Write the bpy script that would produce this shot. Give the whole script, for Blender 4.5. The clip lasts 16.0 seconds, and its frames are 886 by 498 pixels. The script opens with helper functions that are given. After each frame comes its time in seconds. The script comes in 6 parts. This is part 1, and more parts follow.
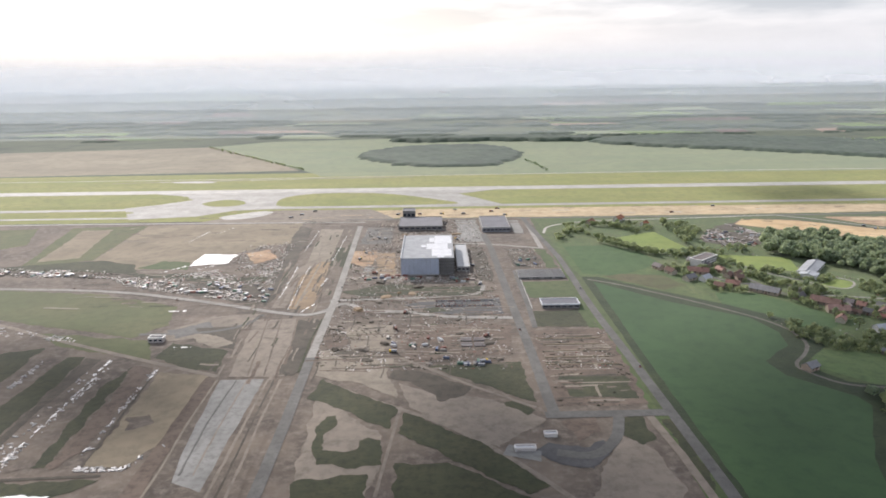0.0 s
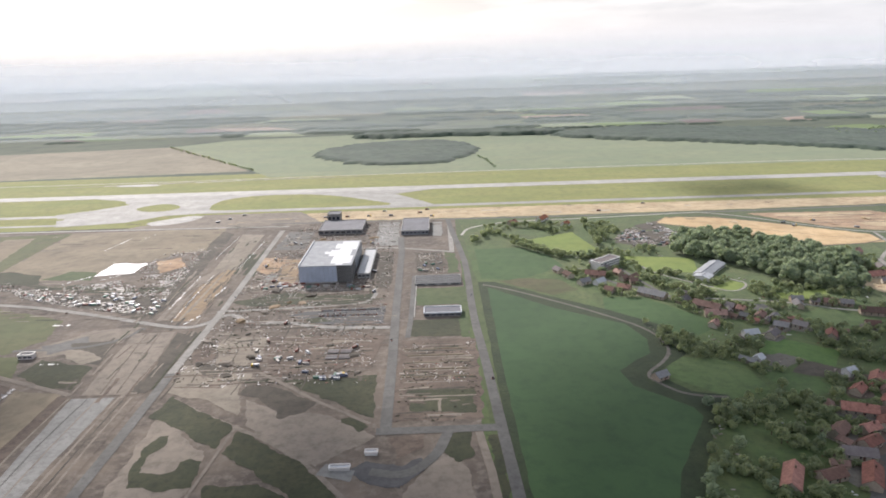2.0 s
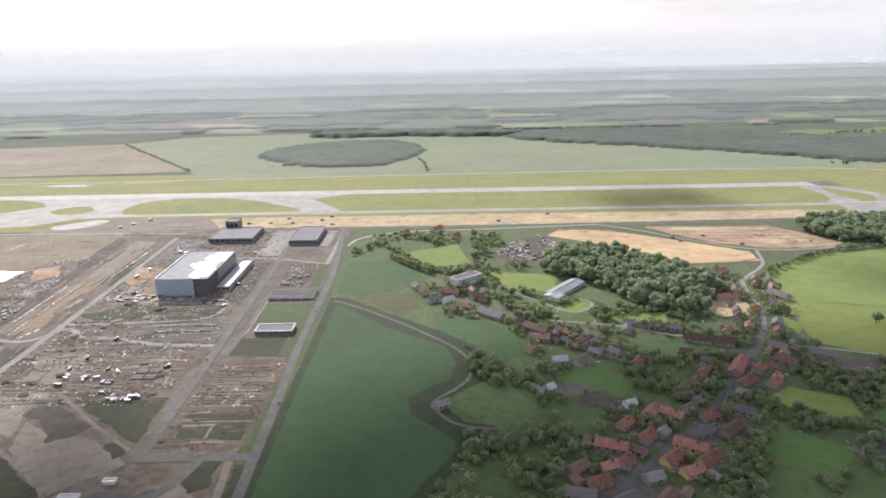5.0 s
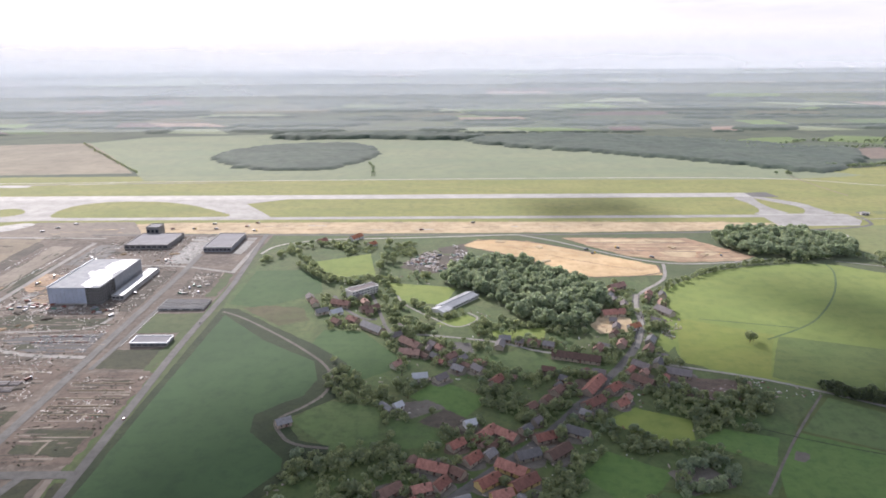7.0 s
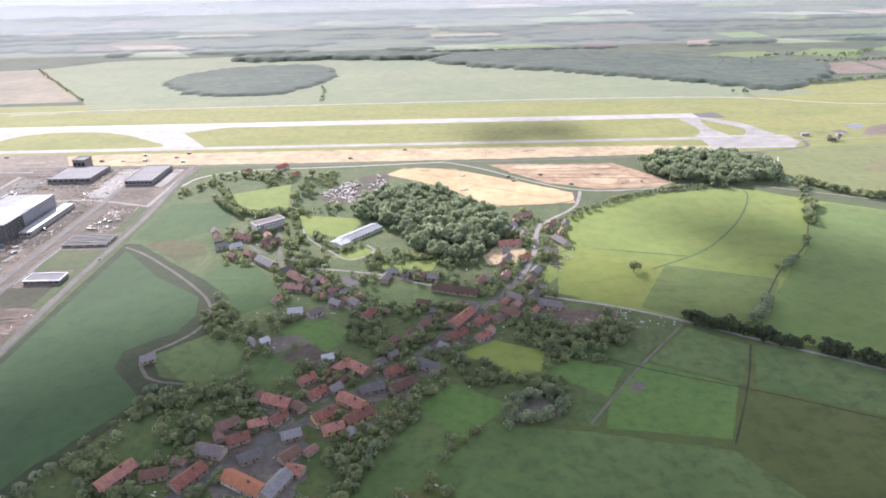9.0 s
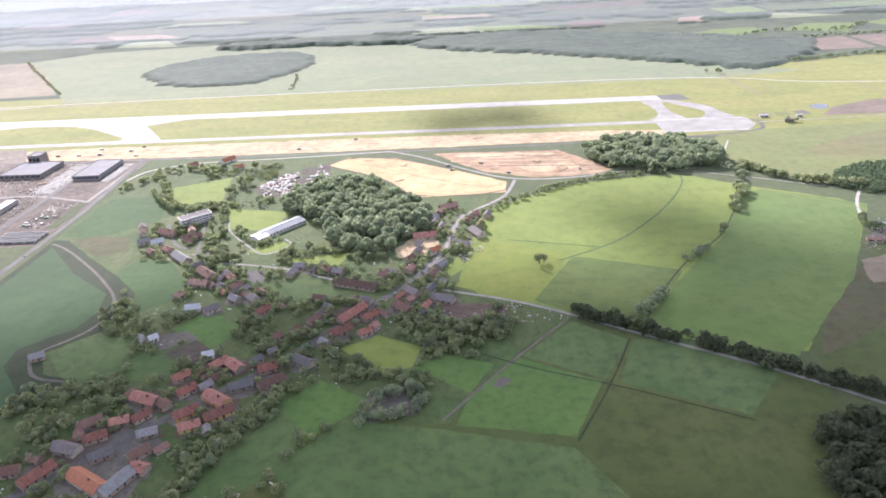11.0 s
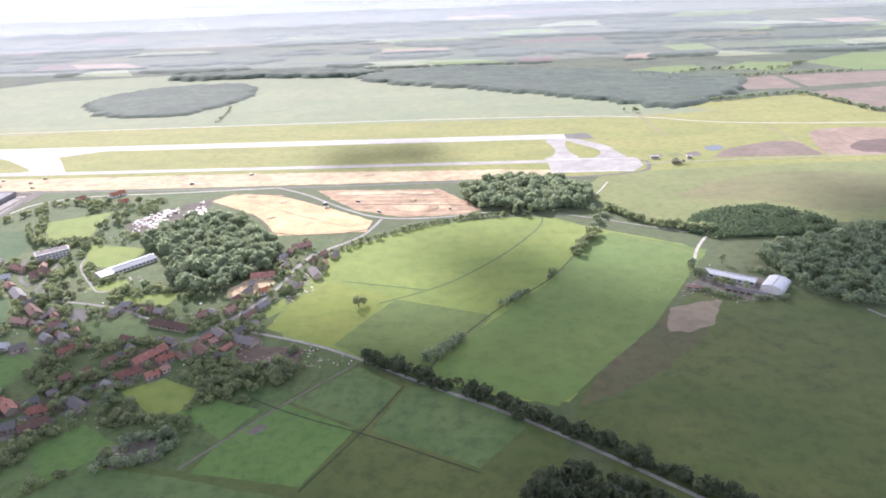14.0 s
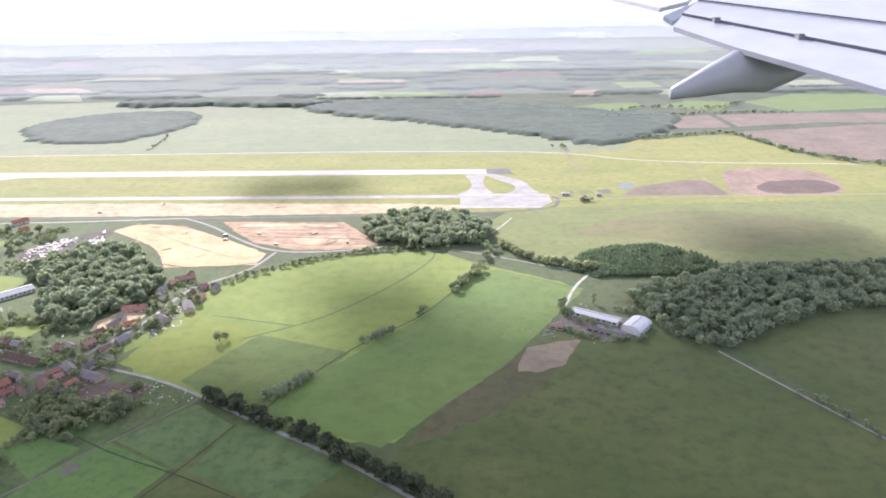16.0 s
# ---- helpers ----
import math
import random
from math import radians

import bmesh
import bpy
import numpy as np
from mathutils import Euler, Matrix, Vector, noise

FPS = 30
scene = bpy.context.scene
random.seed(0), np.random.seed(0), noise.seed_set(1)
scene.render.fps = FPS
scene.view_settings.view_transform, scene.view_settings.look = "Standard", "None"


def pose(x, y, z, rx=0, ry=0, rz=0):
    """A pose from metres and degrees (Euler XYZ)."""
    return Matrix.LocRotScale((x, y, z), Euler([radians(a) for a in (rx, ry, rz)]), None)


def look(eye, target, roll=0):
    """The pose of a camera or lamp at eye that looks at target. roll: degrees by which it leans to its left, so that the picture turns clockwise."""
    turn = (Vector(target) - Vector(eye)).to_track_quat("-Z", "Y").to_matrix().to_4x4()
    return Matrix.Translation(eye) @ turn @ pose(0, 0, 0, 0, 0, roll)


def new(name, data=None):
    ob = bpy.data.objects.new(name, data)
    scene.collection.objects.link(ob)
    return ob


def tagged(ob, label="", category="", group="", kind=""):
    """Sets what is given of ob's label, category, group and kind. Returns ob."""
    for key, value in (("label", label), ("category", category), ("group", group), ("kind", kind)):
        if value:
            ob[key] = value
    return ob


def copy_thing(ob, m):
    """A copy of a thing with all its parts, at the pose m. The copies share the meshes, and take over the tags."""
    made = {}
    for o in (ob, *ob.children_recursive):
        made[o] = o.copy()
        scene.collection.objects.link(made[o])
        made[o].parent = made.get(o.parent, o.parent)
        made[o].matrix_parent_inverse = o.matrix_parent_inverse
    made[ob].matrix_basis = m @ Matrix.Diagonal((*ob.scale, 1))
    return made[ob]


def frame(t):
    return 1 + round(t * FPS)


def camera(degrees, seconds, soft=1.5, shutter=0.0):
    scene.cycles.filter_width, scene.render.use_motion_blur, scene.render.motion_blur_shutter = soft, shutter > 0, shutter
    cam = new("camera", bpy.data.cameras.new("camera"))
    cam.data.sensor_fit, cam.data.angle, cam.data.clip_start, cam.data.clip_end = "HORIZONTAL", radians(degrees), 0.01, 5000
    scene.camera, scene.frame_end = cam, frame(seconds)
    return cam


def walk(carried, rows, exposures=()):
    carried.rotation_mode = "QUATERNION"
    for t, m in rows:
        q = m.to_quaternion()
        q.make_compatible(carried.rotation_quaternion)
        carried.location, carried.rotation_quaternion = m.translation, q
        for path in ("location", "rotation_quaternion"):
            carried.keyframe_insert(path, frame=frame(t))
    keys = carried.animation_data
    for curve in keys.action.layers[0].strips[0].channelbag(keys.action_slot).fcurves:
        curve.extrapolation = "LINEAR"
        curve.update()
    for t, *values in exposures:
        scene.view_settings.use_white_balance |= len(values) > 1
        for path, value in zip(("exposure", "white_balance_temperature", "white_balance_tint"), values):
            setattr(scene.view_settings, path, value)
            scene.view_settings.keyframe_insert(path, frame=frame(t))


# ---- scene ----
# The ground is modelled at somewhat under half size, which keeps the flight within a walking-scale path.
cam = camera(67.3, 16.0, soft=1.8)
PATH = [
    (0.0, 9.08, 0.24, 143.41, -0.51, -15.25, -0.74),
    (0.5, 28.08, 0.64, 146.15, -0.08, -15.11, -1.30),
    (1.0, 46.79, 1.15, 148.55, 0.03, -15.00, -2.32),
    (1.5, 65.09, 1.67, 150.96, -0.22, -15.26, -1.83),
    (2.0, 83.41, 2.26, 153.51, -0.37, -16.13, -1.73),
    (2.5, 101.52, 2.59, 156.26, -0.66, -16.26, -1.35),
    (3.0, 119.57, 3.09, 159.09, -0.94, -15.96, -0.30),
    (3.5, 137.90, 3.72, 161.32, -1.00, -16.16, -1.17),
    (4.0, 156.29, 4.45, 163.50, 0.21, -17.05, -0.97),
    (6.5, 249.72, 7.25, 174.93, 0.55, -16.45, -1.15),
    (7.0, 268.44, 8.04, 177.15, 0.20, -17.00, -0.35),
    (7.5, 287.03, 8.89, 178.72, 0.27, -19.66, -1.77),
    (8.0, 305.39, 9.33, 180.60, 1.24, -19.96, -3.53),
    (8.5, 323.79, 9.84, 183.01, 0.86, -21.80, -1.16),
    (9.0, 342.39, 10.53, 185.17, 0.70, -23.97, -1.38),
    (11.5, 436.59, 14.23, 191.32, 3.63, -25.52, -3.03),
    (12.0, 455.91, 14.52, 192.48, 3.68, -24.80, -2.13),
    (12.5, 475.20, 14.92, 193.70, 3.03, -23.88, -2.11),
    (13.0, 494.42, 15.64, 195.05, 3.43, -23.91, -3.04),
    (13.5, 513.57, 16.65, 196.52, 3.56, -23.77, -2.99),
    (14.0, 532.65, 17.43, 197.96, 3.24, -23.35, -2.37),
    (14.5, 551.57, 18.04, 199.09, 2.54, -22.91, -2.30),
    (15.0, 570.50, 18.90, 200.10, 2.29, -22.41, -2.11),
    (15.5, 589.19, 19.73, 201.00, 1.98, -22.19, -1.27),
    (16.0, 608.00, 20.28, 201.98, 1.60, -20.98, -0.86),
]

EXPOSURES = [(0.0, -0.01, 6340, 15), (4.0, 0.05, 6330, 16), (7.0, 0.13, 6190, 20), (9.0, 0.58, 6060, 23), (12.5, 0.73, 6020, 25), (16.0, 0.73, 6020, 25)]

walk(cam, [(t, pose(x, y, z, 90 + pitch, 0, yaw) @ pose(0, 0, 0, 0, 0, roll)) for t, x, y, z, yaw, pitch, roll in PATH],
     exposures=EXPOSURES)

# ---- light ----
SUN_EL, SUN_AZ = 30.0, 27.0          # degrees above the horizon, and to the left of +y
world = bpy.data.worlds.new("sky")
scene.world = world
world.use_nodes = True
wn, wl = world.node_tree.nodes, world.node_tree.links
sky = wn.new("ShaderNodeTexSky")
sky.sky_type, sky.sun_disc = "NISHITA", False
sky.sun_elevation, sky.sun_rotation = radians(SUN_EL), radians(-SUN_AZ)
sky.air_density, sky.dust_density = 1.0, 4.0
coord = wn.new("ShaderNodeTexCoord")
stretch = wn.new("ShaderNodeMapping")
stretch.inputs["Scale"].default_value = (2.2, 2.2, 13.0)
wl.new(coord.outputs["Generated"], stretch.inputs["Vector"])
puff = wn.new("ShaderNodeTexNoise")
puff.inputs["Scale"].default_value, puff.inputs["Detail"].default_value, puff.inputs["Roughness"].default_value = 1.6, 5, 0.55
wl.new(stretch.outputs["Vector"], puff.inputs["Vector"])
grey = wn.new("ShaderNodeValToRGB")
grey.color_ramp.elements[0].position, grey.color_ramp.elements[0].color = 0.41, (1.0, 1.0, 1.0, 1)
grey.color_ramp.elements[1].position, grey.color_ramp.elements[1].color = 0.60, (0.55, 0.60, 0.65, 1)
wl.new(puff.outputs["Fac"], grey.inputs["Fac"])
rise = wn.new("ShaderNodeSeparateXYZ")
wl.new(coord.outputs["Generated"], rise.inputs[0])
height = wn.new("ShaderNodeValToRGB")
height.color_ramp.elements[0].position, height.color_ramp.elements[0].color = 0.0, (0.92, 0.93, 0.94, 1)
height.color_ramp.elements[1].position, height.color_ramp.elements[1].color = 0.55, (0.60, 0.63, 0.68, 1)
wl.new(rise.outputs["Z"], height.inputs["Fac"])
clear = wn.new("ShaderNodeMapRange")
for slot, v in (("From Min", 0.02), ("From Max", 0.075), ("To Min", 0.0), ("To Max", 1.0)):
    clear.inputs[slot].default_value = v
wl.new(rise.outputs["Z"], clear.inputs["Value"])
veil = wn.new("ShaderNodeMix")
veil.data_type = "RGBA"
wl.new(clear.outputs[0], veil.inputs[0])
veil.inputs[6].default_value = (1, 1, 1, 1)
wl.new(grey.outputs["Color"], veil.inputs[7])
tint = wn.new("ShaderNodeMix")
tint.data_type, tint.blend_type = "RGBA", "MULTIPLY"
tint.inputs[0].default_value = 1.0
wl.new(veil.outputs[2], tint.inputs[6])
wl.new(height.outputs["Color"], tint.inputs[7])
deck = wn.new("ShaderNodeBackground")
deck.inputs["Strength"].default_value = 0.92
wl.new(tint.outputs[2], deck.inputs["Color"])
blue = wn.new("ShaderNodeBackground")
blue.inputs["Strength"].default_value = 0.05
wl.new(sky.outputs["Color"], blue.inputs["Color"])
both = wn.new("ShaderNodeAddShader")
wl.new(deck.outputs[0], both.inputs[0])
wl.new(blue.outputs[0], both.inputs[1])
wl.new(both.outputs[0], wn["World Output"].inputs["Surface"])

sun = new("sun", bpy.data.lights.new("sun", "SUN"))
sun.data.energy, sun.data.angle, sun.data.color = 5.0, radians(2.5), (1.0, 0.955, 0.88)
sun_way = Vector((-math.sin(radians(SUN_AZ)) * math.cos(radians(SUN_EL)), math.cos(radians(SUN_AZ)) * math.cos(radians(SUN_EL)), math.sin(radians(SUN_EL))))
sun.matrix_world = look(sun_way * 400, (0, 0, 0))


# ---- materials ----
def shader(name):
    m = bpy.data.materials.new(name)
    m.use_nodes = True
    return m, m.node_tree.nodes, m.node_tree.links, m.node_tree.nodes["Principled BSDF"]


def noise_node(n, l, where, scale, detail=4.0, rough=0.6):
    t = n.new("ShaderNodeTexNoise")
    t.inputs["Scale"].default_value, t.inputs["Detail"].default_value, t.inputs["Roughness"].default_value = scale, detail, rough
    l.new(where, t.inputs["Vector"])
    return t


def ramp(n, l, fac, stops):
    r = n.new("ShaderNodeValToRGB")
    e = r.color_ramp.elements
    while len(e) < len(stops):
        e.new(0.5)
    for k, (p, c) in zip(e, stops):
        k.position, k.color = p, (*c, 1)
    l.new(fac, r.inputs["Fac"])
    return r


def mixed(n, l, fac, a, b, mode="MIX"):
    m = n.new("ShaderNodeMix")
    m.data_type, m.blend_type = "RGBA", mode
    for key, v in ((0, fac), (6, a), (7, b)):
        if isinstance(v, (int, float)):
            m.inputs[key].default_value = v
        elif isinstance(v, tuple):
            m.inputs[key].default_value = (*v, 1)
        else:
            l.new(v, m.inputs[key])
    return m.outputs[2]


def earth(name, a, b, c=None, big=0.012, fine=0.25, rough=0.95, furrow=None, bump=0.3, spec=0.3, streak=0.0, sheen=0.12, mottle=0.55):
    """Ground cover: two colours in broad drifts, a third in small flecks; furrow: (angle, spacing) of drill lines."""
    m, n, l, p = shader(name)
    where = n.new("ShaderNodeNewGeometry").outputs["Position"]
    if streak:
        st = n.new("ShaderNodeMapping")
        st.inputs["Scale"].default_value = (1.0, streak, 1.0)
        l.new(where, st.inputs["Vector"])
        broad_in = st.outputs["Vector"]
    else:
        broad_in = where
    broad = noise_node(n, l, broad_in, big, 6, 0.62)
    grain = noise_node(n, l, where, fine, 5, 0.7)
    tone = ramp(n, l, broad.outputs["Fac"], [(0.36, a), (0.64, b)]).outputs["Color"]
    fleck = ramp(n, l, grain.outputs["Fac"], [(0.46, (0, 0, 0)), (0.70, (1, 1, 1))]).outputs["Color"]
    c = c or tuple(0.6 * v for v in a)
    tone = mixed(n, l, fleck, tone, c)
    soft = noise_node(n, l, where, fine * 0.22, 4, 0.6)
    tone = mixed(n, l, mottle, tone, ramp(n, l, soft.outputs["Fac"], [(0.3, (0.62, 0.62, 0.62)), (0.7, (1.25, 1.25, 1.25))]).outputs["Color"], "MULTIPLY")
    if furrow:
        turn = n.new("ShaderNodeMapping")
        turn.inputs["Rotation"].default_value = (0, 0, radians(furrow[0]))
        l.new(where, turn.inputs["Vector"])
        wave = n.new("ShaderNodeTexWave")
        wave.inputs["Scale"].default_value, wave.inputs["Distortion"].default_value, wave.inputs["Detail"].default_value = 0.314 / furrow[1], 1.2, 2
        l.new(turn.outputs["Vector"], wave.inputs["Vector"])
        tone = mixed(n, l, 0.25, tone, ramp(n, l, wave.outputs["Fac"], [(0.2, (0.75, 0.75, 0.75)), (0.8, (1.15, 1.15, 1.15))]).outputs["Color"], "MULTIPLY")
    l.new(tone, p.inputs["Base Color"])
    p.inputs["Roughness"].default_value, p.inputs["Specular IOR Level"].default_value = rough, spec
    # Sheen whitens the ground at grazing angles to imitate haze.
    p.inputs["Sheen Weight"].default_value, p.inputs["Sheen Roughness"].default_value = sheen, 0.45
    bp = n.new("ShaderNodeBump")
    bp.inputs["Strength"].default_value, bp.inputs["Distance"].default_value = bump, 0.6
    l.new(grain.outputs["Fac"], bp.inputs["Height"])
    l.new(bp.outputs["Normal"], p.inputs["Normal"])
    return m


def paint(name, col, rough=0.6, metal=0.0, vary=0.25, scale=1.2, spec=0.4, random_tint=0.0):
    """A plain finish with stains and, where wanted, a tint of its own for every object."""
    m, n, l, p = shader(name)
    where = n.new("ShaderNodeTexCoord").outputs["Object"]
    a, b = noise_node(n, l, where, scale, 5, 0.65), noise_node(n, l, where, scale * 7, 3, 0.6)
    dark, light = tuple(v * (1 - vary) for v in col), tuple(min(1, v * (1 + vary * 0.6)) for v in col)
    tone = ramp(n, l, a.outputs["Fac"], [(0.3, dark), (0.7, light)]).outputs["Color"]
    tone = mixed(n, l, 0.35, tone, ramp(n, l, b.outputs["Fac"], [(0.35, (0.75, 0.75, 0.75)), (0.65, (1.15, 1.15, 1.15))]).outputs["Color"], "MULTIPLY")
    if random_tint:
        own = n.new("ShaderNodeObjectInfo").outputs["Random"]
        k = 1 - random_tint
        tone = mixed(n, l, 1.0, tone, ramp(n, l, own, [(0.0, (k, k, k)), (0.5, (1, 1 - random_tint * 0.4, 1 - random_tint * 0.5)), (1.0, (1 + random_tint, 1 + random_tint, 1 + random_tint))]).outputs["Color"], "MULTIPLY")
    l.new(tone, p.inputs["Base Color"])
    p.inputs["Roughness"].default_value, p.inputs["Metallic"].default_value, p.inputs["Specular IOR Level"].default_value = rough, metal, spec
    return m


def foliage(name, a, b, c, sheen=0.45):
    m, n, l, p = shader(name)
    geo = n.new("ShaderNodeNewGeometry")
    tone = ramp(n, l, geo.outputs["Random Per Island"], [(0.0, a), (0.5, b), (1.0, c)]).outputs["Color"]
    drift = noise_node(n, l, geo.outputs["Position"], 0.13, 3, 0.6)
    tone = mixed(n, l, 0.6, tone, ramp(n, l, drift.outputs["Fac"], [(0.3, (0.55, 0.6, 0.55)), (0.7, (1.45, 1.35, 1.1))]).outputs["Color"], "MULTIPLY")
    l.new(tone, p.inputs["Base Color"])
    p.inputs["Roughness"].default_value, p.inputs["Specular IOR Level"].default_value = 0.7, 0.25
    # Sheen lifts the leaves towards grey, imitating haze in front of them.
    p.inputs["Sheen Weight"].default_value, p.inputs["Sheen Roughness"].default_value = sheen, 0.5
    thin = n.new("ShaderNodeBsdfTranslucent")
    l.new(tone, thin.inputs["Color"])
    mix = n.new("ShaderNodeMixShader")
    mix.inputs["Fac"].default_value = 0.66
    l.new(p.outputs[0], mix.inputs[1])
    l.new(thin.outputs[0], mix.inputs[2])
    l.new(mix.outputs[0], n["Material Output"].inputs["Surface"])
    return m


M_FARM = earth("far_farmland", (0.070, 0.100, 0.058), (0.105, 0.120, 0.070), (0.040, 0.062, 0.042), big=0.0016, fine=0.02, sheen=0.08)
M_AIRGRASS = earth("airfield_grass", (0.197, 0.220, 0.050), (0.256, 0.249, 0.068), (0.154, 0.166, 0.044), big=0.008, fine=0.12, streak=3.0, mottle=0.25)
M_FARGRASS = earth("far_meadow", (0.120, 0.165, 0.060), (0.165, 0.190, 0.072), (0.10, 0.13, 0.05), big=0.005, fine=0.06, streak=2.0, sheen=0.25, mottle=0.25)
M_CONCRETE = earth("runway_concrete", (0.392, 0.376, 0.345), (0.456, 0.441, 0.409), (0.331, 0.315, 0.290), big=0.03, fine=0.4, rough=0.8, bump=0.05)
M_TAXI = earth("taxiway_concrete", (0.303, 0.292, 0.266), (0.364, 0.348, 0.319), (0.250, 0.243, 0.221), big=0.03, fine=0.3, rough=0.8, bump=0.05)
M_SAND = earth("pale_sand", (0.471, 0.361, 0.215), (0.545, 0.428, 0.265), (0.348, 0.241, 0.135), big=0.03, fine=0.12, streak=3.0)
M_SAND2 = earth("ochre_sand", (0.527, 0.368, 0.188), (0.598, 0.437, 0.241), (0.419, 0.267, 0.129), big=0.02, fine=0.08, streak=2.5)
M_LOAM = earth("red_loam", (0.333, 0.202, 0.116), (0.454, 0.323, 0.202), (0.202, 0.137, 0.081), big=0.03, fine=0.1, streak=3.0)
M_SITE = earth("churned_site_soil", (0.169, 0.133, 0.100), (0.085, 0.067, 0.052), (0.212, 0.175, 0.141), big=0.035, fine=0.22)
M_SITEPALE = earth("pale_site_soil", (0.264, 0.221, 0.175), (0.215, 0.179, 0.140), (0.156, 0.129, 0.100), big=0.02, fine=0.18)
M_SITEDARK = earth("dark_site_soil", (0.078, 0.065, 0.048), (0.112, 0.092, 0.068), (0.048, 0.044, 0.031), big=0.04, fine=0.2)
M_ORANGE = earth("ochre_trench_soil", (0.320, 0.224, 0.128), (0.264, 0.192, 0.120), (0.192, 0.136, 0.088), big=0.03, fine=0.15)
M_BROWN = earth("brown_plot_soil", (0.126, 0.092, 0.068), (0.163, 0.122, 0.092), (0.075, 0.054, 0.041), big=0.04, fine=0.25)
M_MEADOW2 = earth("greener_meadow", (0.114, 0.180, 0.042), (0.138, 0.193, 0.049), (0.093, 0.146, 0.035), big=0.012, fine=0.10, streak=1.6, mottle=0.25)
M_SLAB = earth("site_slab_concrete", (0.205, 0.201, 0.184), (0.254, 0.246, 0.226), (0.156, 0.148, 0.131), big=0.05, fine=0.35, rough=0.8, bump=0.05, streak=0.3)
M_MARGIN = earth("weedy_crop_margin", (0.029, 0.046, 0.018), (0.044, 0.060, 0.022), (0.021, 0.032, 0.013), big=0.05, fine=0.4)
M_TAN = earth("tan_levelled_earth", (0.265, 0.216, 0.146), (0.221, 0.178, 0.119), (0.178, 0.146, 0.099), big=0.03, fine=0.14)
M_PALEEARTH = earth("beige_beaten_earth", (0.285, 0.245, 0.190), (0.235, 0.198, 0.150), (0.185, 0.152, 0.115), big=0.04, fine=0.2)
M_BANK = earth("rank_grass_bank", (0.042, 0.048, 0.022), (0.064, 0.064, 0.030), (0.028, 0.032, 0.016), big=0.05, fine=0.3)
M_ASPHALT = earth("worn_asphalt", (0.110, 0.105, 0.094), (0.139, 0.133, 0.120), (0.085, 0.081, 0.072), big=0.05, fine=0.35, rough=0.85, bump=0.05)
M_PALEROAD = earth("pale_track_gravel", (0.285, 0.27, 0.24), (0.335, 0.315, 0.285), (0.22, 0.205, 0.175), big=0.05, fine=0.4)
M_LIGHTROAD = earth("white_gravel_road", (0.42, 0.40, 0.35), (0.50, 0.475, 0.42), (0.33, 0.31, 0.26), big=0.05, fine=0.4)
M_CROP = earth("young_green_crop", (0.042, 0.088, 0.030), (0.052, 0.100, 0.034), (0.034, 0.072, 0.026), big=0.010, fine=0.10, bump=0.12, streak=0.4, mottle=0.25)
M_MEADOW = earth("lush_meadow", (0.168, 0.231, 0.044), (0.200, 0.245, 0.052), (0.137, 0.191, 0.038), big=0.012, fine=0.10, streak=1.6, mottle=0.25)
M_PASTURE = earth("pasture_grass", (0.076, 0.133, 0.038), (0.113, 0.159, 0.053), (0.057, 0.092, 0.031), big=0.018, fine=0.15, mottle=0.25)
M_LAWN = earth("bright_lawn", (0.084, 0.162, 0.035), (0.110, 0.181, 0.045), (0.063, 0.123, 0.030), big=0.03, fine=0.2, mottle=0.25)
M_OLIVE = earth("olive_pasture", (0.068, 0.099, 0.034), (0.095, 0.112, 0.045), (0.053, 0.076, 0.027), big=0.02, fine=0.15, mottle=0.25)
M_STUBBLE = earth("brownish_stubble", (0.158, 0.194, 0.059), (0.189, 0.200, 0.069), (0.126, 0.147, 0.047), big=0.012, fine=0.12, streak=2.0, mottle=0.25)
M_FALLOW = earth("brown_fallow", (0.105, 0.095, 0.045), (0.085, 0.095, 0.036), (0.07, 0.062, 0.03), big=0.02, fine=0.15, streak=1.5, mottle=0.25)
M_TILLED = earth("tilled_earth", (0.24, 0.17, 0.125), (0.29, 0.21, 0.15), (0.18, 0.125, 0.09), big=0.01, fine=0.12, furrow=(60, 4.0))
M_TILLDARK = earth("dark_tilled_earth", (0.105, 0.068, 0.056), (0.125, 0.085, 0.068), (0.085, 0.055, 0.045), big=0.01, fine=0.12, furrow=(20, 4.0))
M_VERGE = earth("village_ground", (0.072, 0.119, 0.034), (0.111, 0.133, 0.048), (0.051, 0.076, 0.027), big=0.03, fine=0.3)
M_YARD = earth("trodden_yard", (0.136, 0.121, 0.098), (0.179, 0.163, 0.133), (0.093, 0.083, 0.066), big=0.05, fine=0.4)
M_SCRUB = earth("woodland_floor", (0.082, 0.109, 0.044), (0.118, 0.142, 0.058), (0.055, 0.077, 0.033), big=0.05, fine=0.3)
M_HAZEFIELD = earth("haze_paled_field", (0.225, 0.195, 0.135), (0.265, 0.225, 0.155), (0.18, 0.155, 0.10), big=0.006, fine=0.06, streak=2.0)
M_RANK = earth("deep_green_pasture", (0.069, 0.099, 0.024), (0.096, 0.114, 0.032), (0.053, 0.073, 0.020), big=0.011, fine=0.12, streak=1.8, mottle=0.25)
M_MEADOWDARK = earth("darker_green_meadow", (0.112, 0.165, 0.040), (0.142, 0.182, 0.048), (0.086, 0.128, 0.033), big=0.014, fine=0.12, streak=1.6, mottle=0.25)
M_SUNNY = earth("sun_tinted_meadow", (0.185, 0.232, 0.040), (0.222, 0.246, 0.050), (0.150, 0.195, 0.036), big=0.02, fine=0.12, streak=1.6, mottle=0.25)
M_DEEPLAWN = earth("deep_green_grass", (0.051, 0.103, 0.028), (0.062, 0.112, 0.034), (0.039, 0.082, 0.024), big=0.02, fine=0.15, mottle=0.25)
